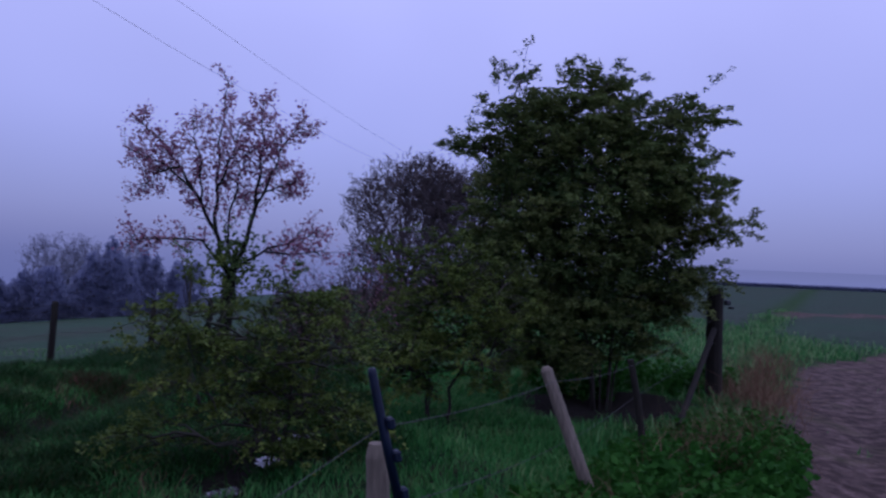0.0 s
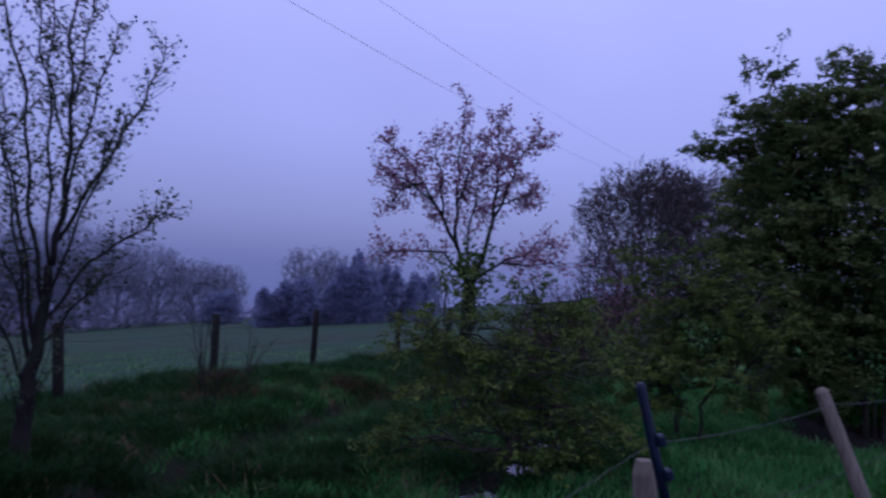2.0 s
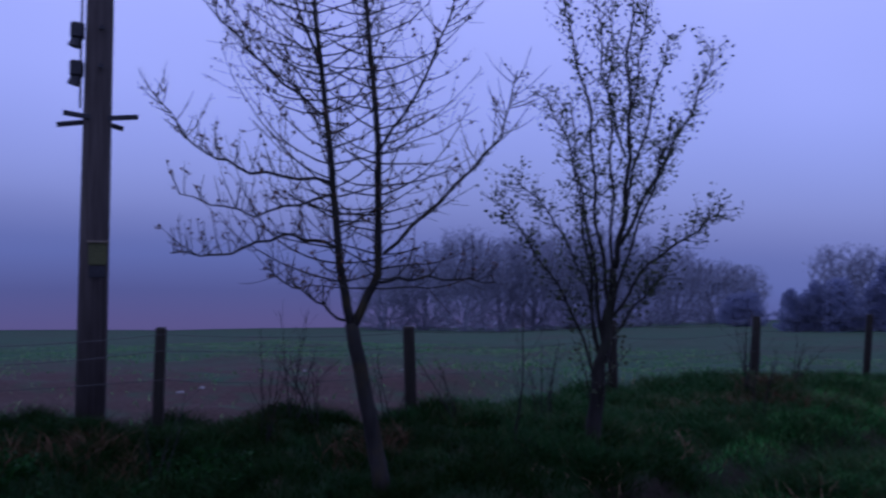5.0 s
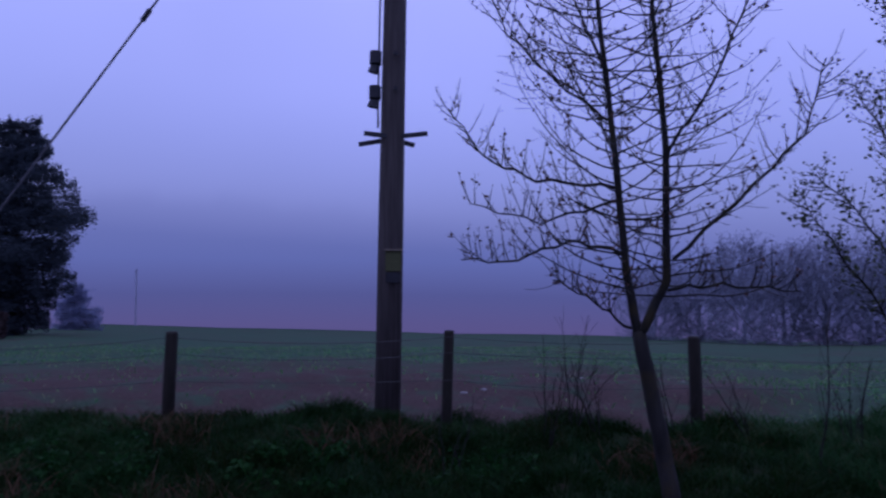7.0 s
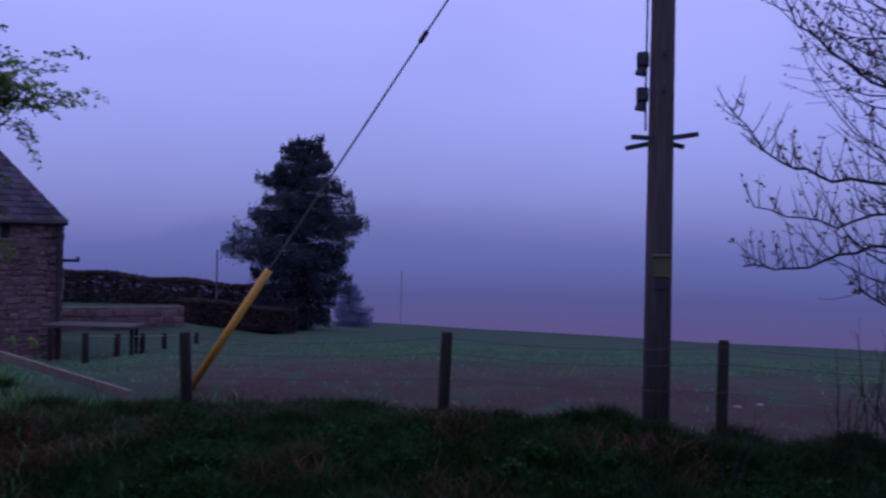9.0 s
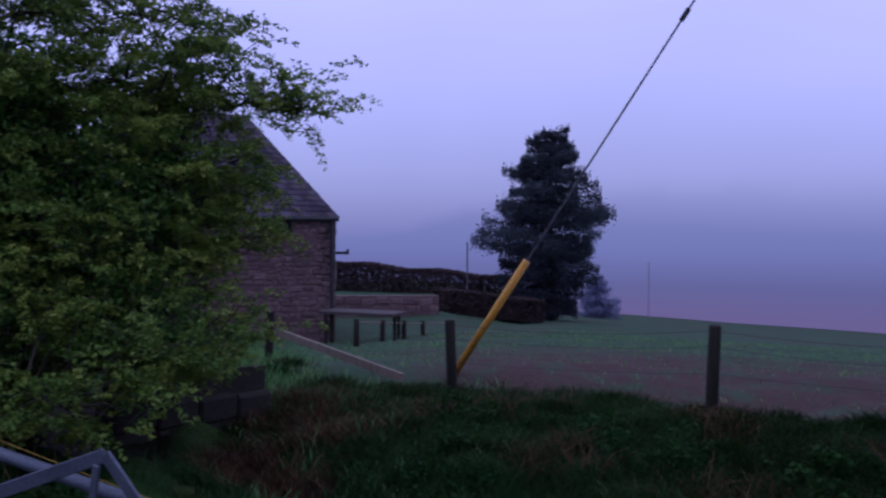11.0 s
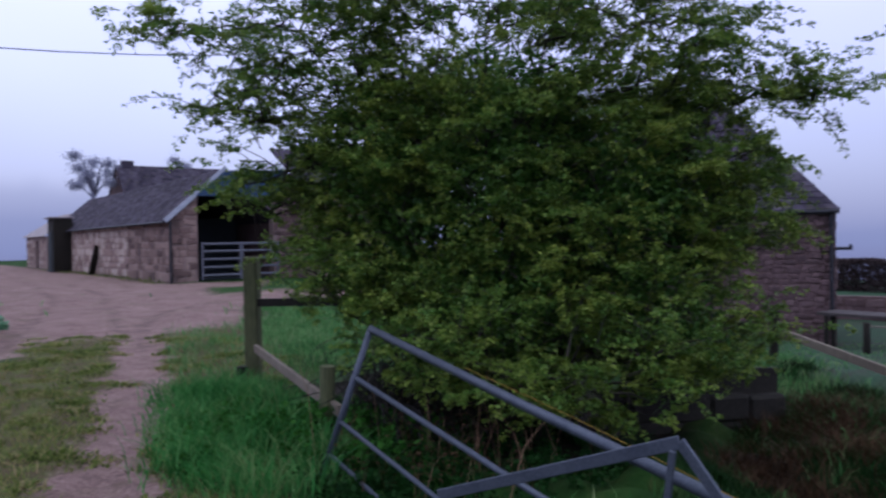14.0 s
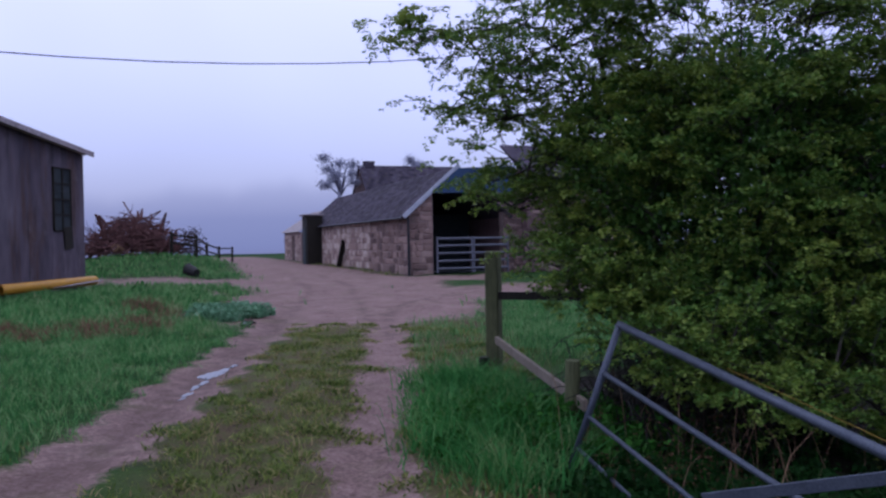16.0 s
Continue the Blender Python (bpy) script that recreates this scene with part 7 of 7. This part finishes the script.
part("log", Geo().tube([(0.9, 1.6, 0.15), (1.3, 2.0, 0.3)], 0.22, 10), STRAW, heap, "sawn orange log end")

# fence and gear beyond the heap
far_f = thing("fence", "post and rail fence along the far track", "fence")
fp = [polar(a, d) for a, d in ((-166.2, 47), (-164.6, 46), (-163.9, 54), (-163.1, 58), (-162.2, 66))]
for x, y in fp:
    part("post", post_geo(1.3, 0.09, rng), WOOD_POST, far_f, "", True, on(x, y))
for (ax, ay), (bx, by) in zip(fp, fp[1:]):
    for zz in (0.7, 1.15):
        part("rail", flat_bar((ax, ay, ground_z(ax, ay) + zz), (bx, by, ground_z(bx, by) + zz), 0.1, 0.05), WOOD_POST, far_f)
bush(*polar(-165.0, 49), 1.9, 1.6, 271, LEAF_HEDGE, "small dark shrub by the far fence", 120, 0.16, "shrub")
tub = thing("feed_tub", "black plastic tub tipped over in the grass", "tub", on(*polar(-164.9, 37.5), 0.1) @ pose(0, 0, 0.2, 70, 0, 30))
part("tub", Geo().tube([(0, 0, -0.3), (0, 0, 0.3)], [0.2, 0.27], 12, False).tube([(0, 0, 0.3), (0, 0, -0.28)], [0.25, 0.18], 12, True), RUBBER, tub)
# far pines behind the barn
def flat_pine(x, y, h, w, seed, label):
    rng = np.random.default_rng(seed)
    ch = [([(0, 0, -0.3), (0.15, 0.1, h * 0.45), (0.0, 0.2, h * 0.75)], [0.22, 0.17, 0.12])]
    c = []
    for k in range(9):
        a = k * 2.4
        z = h * (0.7 + 0.27 * (k / 9))
        L = w * 0.5 * rng.uniform(0.5, 1.0)
        e = Vector((math.cos(a) * L, math.sin(a) * L, z))
        ch.append(([(0, 0.15, h * 0.6), ((e.x) * 0.5, e.y * 0.5, z - 0.3), e[:]], [0.09, 0.06, 0.03]))
        c.append(rng.normal(size=(420, 3)) * (w * 0.085, w * 0.085, h * 0.022) + np.array(e))
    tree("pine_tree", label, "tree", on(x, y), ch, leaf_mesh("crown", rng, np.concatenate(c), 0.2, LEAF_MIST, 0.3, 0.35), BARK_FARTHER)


flat_pine(*polar(-154.6, 66), 8.9, 3.6, 281, "flat-topped pine rising behind the barn")
flat_pine(*polar(-149.0, 72), 9.4, 2.6, 282, "flat-topped pine rising behind the barn")


# ---- garden by the house ----
def hedge(name, label, a, b, w, h, seed, mat, n=9000, size=0.14, z=None):
    rng = np.random.default_rng(seed)
    a, b = Vector((*a, 0)), Vector((*b, 0))
    L, turn = (b - a).length, math.atan2(b.y - a.y, b.x - a.x)
    za, zb = (ground_z(a.x, a.y), ground_z(b.x, b.y)) if z is None else z
    ob = thing(name, label, "hedge", Matrix.Translation((a.x, a.y, za)) @ Matrix.Rotation(turn, 4, "Z") @ Matrix.Rotation(-math.atan2(zb - za, L), 4, "Y"))
    g = Geo()
    for k in range(int(L / 0.4)):
        for s in range(3):
            x0, y0 = rng.uniform(0, L), rng.uniform(-w / 4, w / 4)
            g.tube([(x0, y0, -0.1), (x0 + rng.normal() * 0.1, y0 * 1.3, h * 0.5), (x0 + rng.normal() * 0.25, y0 * 1.7, h * 0.97)], [0.03, 0.02, 0.006], 4)
    part("wood", g, BARK_HAW, ob)
    p = np.stack([rng.uniform(0, L, n), rng.uniform(-0.5, 0.5, n), rng.uniform(0.06, 1, n)], 1)
    ax = rng.integers(0, 3, n)
    p[:, 1] = np.where(ax == 0, np.sign(p[:, 1]) * rng.uniform(0.42, 0.52, n), p[:, 1])
    p[:, 2] = np.where(ax == 1, rng.uniform(0.9, 1.02, n), p[:, 2])
    p *= (1, w, h)
    p[:, 2] += 0.04 * h * np.sin(p[:, 0] * 1.3) * (p[:, 2] / h)
    part("foliage", leaf_mesh("foliage", rng, p, size, mat, 0.2, 0.6), None, ob)


hedge("hedge", "long dark clipped hedge above the garden wall", (-50.5, -16.5), (-46.5, -1.0), 1.6, 2.0, 291, LEAF_HEDGE, 30000, 0.17, (-1.55, -2.6))
hedge("hedge", "dense clipped dark hedge in front of the conifer", (-36.0, -4.7), (-37.9, -0.1), 1.7, 1.1, 292, LEAF_HEDGE, 26000, 0.15, (-1.75, -2.3))
gw = thing("garden_wall", "low red sandstone garden wall", "wall")
stone_wall(gw, (-33.3, -4.3), (-32.2, -9.6), -2.6, -0.76, 0.4, 293, (0, 5.4), (), 0.24, 0.5)
hf = thing("paddock_fence", "timber posts and slack wire by the house", "fence")
hp = []
for x, y, zt in ((-19.07, -4.7, -0.33), (-21.16, -4.45, -0.56), (-23.24, -4.2, -0.78), (-25.3, -3.9, -0.99), (-27.5, -3.2, -1.2)):
    z = ground_z(x, y)
    part("post", post_geo(zt - z, 0.075, rng), WOOD_POST, hf, "", True, pose(x, y, z))
    hp.append(Vector((x, y, zt)))
for a, b in zip(hp, hp[1:]):
    part("rail", Geo().tube([a - Vector((0, 0, 0.08)), b - Vector((0, 0, 0.08))], 0.018, 5), WOOD_PALE, hf)
    part("wire", Geo().tube([a - Vector((0, 0, 0.45)), b - Vector((0, 0, 0.45))], 0.008, 4), WIRE, hf)
plat = thing("timber_platform", "low weathered timber platform beside the house", "platform")
pz = -0.5
part("top", Geo().box(2.4, 1.0, 0.08, pose(-22.6, -5.3, pz, 0, 0, 75), 0.01), WOOD_POLE, plat)
for dx, dy in ((-0.35, -1.0), (-0.35, 1.0), (0.35, -1.0), (0.35, 1.0)):
    part("leg", Geo().box(0.09, 0.09, 1.1, pose(-22.6 + dx, -5.3 + dy, pz - 0.58), 0.008), WOOD_POST, plat)
sh = thing("signpost", "thin grey post beyond the hedge", "post", on(-45.0, -4.0))
part("post", Geo().tube([(0, 0, 0), (0, 0, 3.4)], 0.045, 6), BARK_FAR, sh)


fpole = thing("far_pole", "slender pole standing out in the misty field", "utility pole", on(*polar(-81.7, 92)))
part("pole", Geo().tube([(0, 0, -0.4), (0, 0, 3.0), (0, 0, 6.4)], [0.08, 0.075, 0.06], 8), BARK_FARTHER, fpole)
rng = np.random.default_rng(401)
for x, y, r in ((-9.0, 5.3, 0.055), (-8.5, 8.4, 0.06), (-9.6, 5.1, 0.03), (-9.0, 5.0, 0.05), (-9.2, 7.1, 0.04)):
    bm = bmesh.new()
    bmesh.ops.create_icosphere(bm, subdivisions=2, radius=1)
    for v in bm.verts:
        v.co *= 1 + rng.uniform(-0.18, 0.18)
    st_ = bpy.data.meshes.new("field_stone")
    bmesh.ops.scale(bm, vec=(r, r * 0.7, r * 0.4), verts=bm.verts[:])
    bm.to_mesh(st_), bm.free()
    st_.materials.append(STONE_FIELD)
    ob = new("field_stone", st_)
    ob.matrix_basis = on(x, y, r * 0.12, rng.uniform(0, 180))
    tagged(ob, "pale flat stone lying on the ploughed field", "stone", "field stones")


# ---- low plants, puddles and small things ----
def nettles(name, label, cx, cy, rx, ry, n, seed, h=0.3, size=0.055, mat=None, turn=0.0):
    rng = np.random.default_rng(seed)
    ch, c = [], []
    ca, sa = math.cos(turn), math.sin(turn)
    for k in range(n):
        a, r = rng.uniform(0, 6.28), math.sqrt(rng.uniform(0, 1))
        u, v = rx * r * math.cos(a), ry * r * math.sin(a)
        x, y = cx + u * ca - v * sa, cy + u * sa + v * ca
        z = ground_z(x, y)
        hh = h * rng.uniform(0.5, 1.2) * (1 - 0.35 * r)
        lx, ly = rng.normal() * 0.05, rng.normal() * 0.05
        ch.append(([(x, y, z - 0.02), (x + lx, y + ly, z + hh)], [0.004, 0.002]))
        for s in np.linspace(0.25, 1, 5):
            for _ in range(4):
                c.append((x + lx * s + rng.normal() * 0.035, y + ly * s + rng.normal() * 0.035, z + hh * s))
    ob = thing(name, label, "plants")
    tagged(ob, kind="stuff")
    part("stems", skin("stems", ch, LEAF_NETTLE), None, ob)
    part("leaves", leaf_mesh("leaves", rng, c, size, mat or LEAF_NETTLE, 0.1, 0.75), None, ob)


nettles("nettles", "bright green young nettles along the fence", 3.3, 5.3, 2.2, 0.75, 520, 301, 0.36, 0.07, None, math.radians(48))
nettles("nettles", "bright green young nettles beneath the wire", 1.6, 3.9, 1.2, 0.6, 220, 302, 0.3, 0.06, None, math.radians(48))
nettles("nettles", "green nettles under the hawthorn", 5.0, 9.6, 1.5, 0.8, 160, 303, 0.45, 0.09)
SILVER = leaf_mat("silvery_leaf", [(0.2, (0.08, 0.18, 0.1)), (0.6, (0.14, 0.28, 0.16)), (0.95, (0.24, 0.38, 0.24))])
nettles("weeds", "silvery blue-green weeds at the grass edge", -5.6, -17.8, 0.9, 1.2, 200, 305, 0.3, 0.09, SILVER)


def puddle(x, y, rx, ry, turn, seed, up):
    rng = np.random.default_rng(seed)
    v, n = [], 96
    ph = rng.uniform(0, 6.28, 6)
    for k in range(n):
        a = 2 * math.pi * k / n
        r = 1 + 0.25 * math.sin(2 * a + ph[0]) + 0.15 * math.sin(3 * a + ph[1]) + 0.1 * math.sin(5 * a + ph[2]) + 0.12 * math.sin(9 * a + ph[3]) + 0.1 * math.sin(14 * a + ph[4]) + 0.08 * math.sin(23 * a + ph[5]) + rng.uniform(-0.06, 0.06)
        v.append((rx * r * math.cos(a), ry * r * math.sin(a), 0))
    v += [(p[0], p[1], -0.03) for p in v]
    f = [tuple(range(n)), tuple(range(2 * n - 1, n - 1, -1))] + [(k, k + n, (k + 1) % n + n, (k + 1) % n) for k in range(n)]
    ob = new("puddle", Geo().add(v, [q[::-1] if len(q) == 4 else q for q in f]).mesh("puddle", WATER))
    ob.matrix_basis = pose(x, y, ground_z(x, y) + up, 0, 0, turn)
    tagged(ob, "still puddle in the wheel rut reflecting the sky", "puddle", "puddles", "structure")


puddle(-3.12, -10.6, 0.36, 0.12, 58, 1, 0.01)
puddle(-2.85, -10.1, 0.12, 0.05, 62, 2, 0.006)
puddle(-2.68, -9.85, 0.16, 0.035, 56, 10, 0.006)
puddle(-2.5, -9.5, 0.13, 0.04, 60, 6, 0.005)
puddle(-2.4, -9.3, 0.07, 0.02, 40, 11, 0.005)
puddle(-3.5, -11.0, 0.12, 0.03, 50, 9, 0.012)
puddle(-5.3, -15.7, 0.35, 0.12, 60, 3, 0.04)
puddle(0.36, 7.0, 0.2, 0.09, 20, 4, 0.05)
puddle(0.1, 5.95, 0.17, 0.08, 70, 5, 0.05)
puddle(-0.2, 5.5, 0.16, 0.07, 40, 7, 0.02)
puddle(0.7, 8.4, 0.25, 0.1, 30, 8, 0.05)


for k, (dx, dy, dr, dn) in enumerate(((-7.9, -2.0, 0.8, 1400), (-7.0, -2.6, 0.7, 1100), (-1.4, 10.0, 0.6, 900), (-8.4, -0.6, 0.5, 500), (-6.9, -0.4, 0.4, 350), (-7.9, 1.0, 0.5, 400), (-5.9, 0.9, 0.4, 300), (-6.6, 2.6, 0.5, 400), (-5.2, 4.4, 0.4, 300), (-8.6, -2.9, 0.8, 1200), (-3.4, 9.4, 0.5, 500), (-1.85, 9.25, 0.28, 1100), (-1.4, 9.9, 0.3, 1000), (-3.7, 10.0, 0.22, 500), (-1.96, 11.0, 0.35, 600))):
    grass_field("dead_grass", "rust-brown dead grass in the rough verge", 350 + k, dn, (dx - dr, dy - dr), (dx + dr, dy + dr), lambda x, y: (np.hypot(x - dx, y - dy) < dr) * 1.0, 0.2, 0.01, RUST, 1.3, 26, 0.1)
nettles("nettles", "lush dark nettles in the verge below the rail fence", -3.95, -6.2, 0.4, 1.0, 120, 331, 0.17, 0.05, None, math.radians(-33))
nettles("nettles", "lush dark nettles around the gate post", -4.6, -5.4, 0.7, 0.8, 120, 332, 0.3, 0.06)
for k, (nx, ny, na, nb, nc) in enumerate(((-5.0, -4.3, 1.2, 0.8, 170), (-4.1, -4.5, 0.6, 0.6, 70), (-7.8, -1.2, 0.6, 0.5, 60), (-6.5, -1.2, 0.7, 0.4, 60), (-7.4, 0.4, 0.8, 0.5, 70), (-6.4, 1.8, 0.6, 0.5, 50), (-5.8, 3.2, 0.5, 0.4, 40))):
    nettles("nettles", "dark young nettles among rough grass", nx, ny, na, nb, nc, 340 + k, 0.17, 0.05, LEAF_WEED)


def brambles(name, label, cx, cy, rx, ry, n, seed, mat):
    rng = np.random.default_rng(seed)
    ch = []
    for k in range(n):
        a, r = rng.uniform(0, 6.28), math.sqrt(rng.uniform(0, 1))
        x, y = cx + rx * r * math.cos(a), cy + ry * r * math.sin(a)
        t, L, hh = rng.uniform(0, 6.28), rng.uniform(0.3, 0.8), rng.uniform(0.2, 0.75)
        z = ground_z(x, y)
        ch.append(([(x + L * u * math.cos(t), y + L * u * math.sin(t), z + hh * math.sin(min(2.2, 2.6 * u)) - 0.03) for u in (0, 0.25, 0.5, 0.75, 1.0)], [0.008, 0.007, 0.006, 0.005, 0.003]))
    ob = thing(name, label, "brambles")
    tagged(ob, kind="stuff")
    part("stem_tangle", skin("stem_tangle", ch, mat), None, ob)


# Dead stems, laid thick and dark to imitate the shade under the hawthorn.
brambles("bramble_tangle", "tangle of dead bramble stems, darkened to stand in for hawthorn shade", -5.7, -5.2, 1.1, 1.0, 420, 333, BARK_PEAR)
nettles("dead_weeds", "dry brown stems under the hawthorn", -4.8, -4.6, 1.1, 0.8, 70, 316, 0.4, 0.02, RUST)
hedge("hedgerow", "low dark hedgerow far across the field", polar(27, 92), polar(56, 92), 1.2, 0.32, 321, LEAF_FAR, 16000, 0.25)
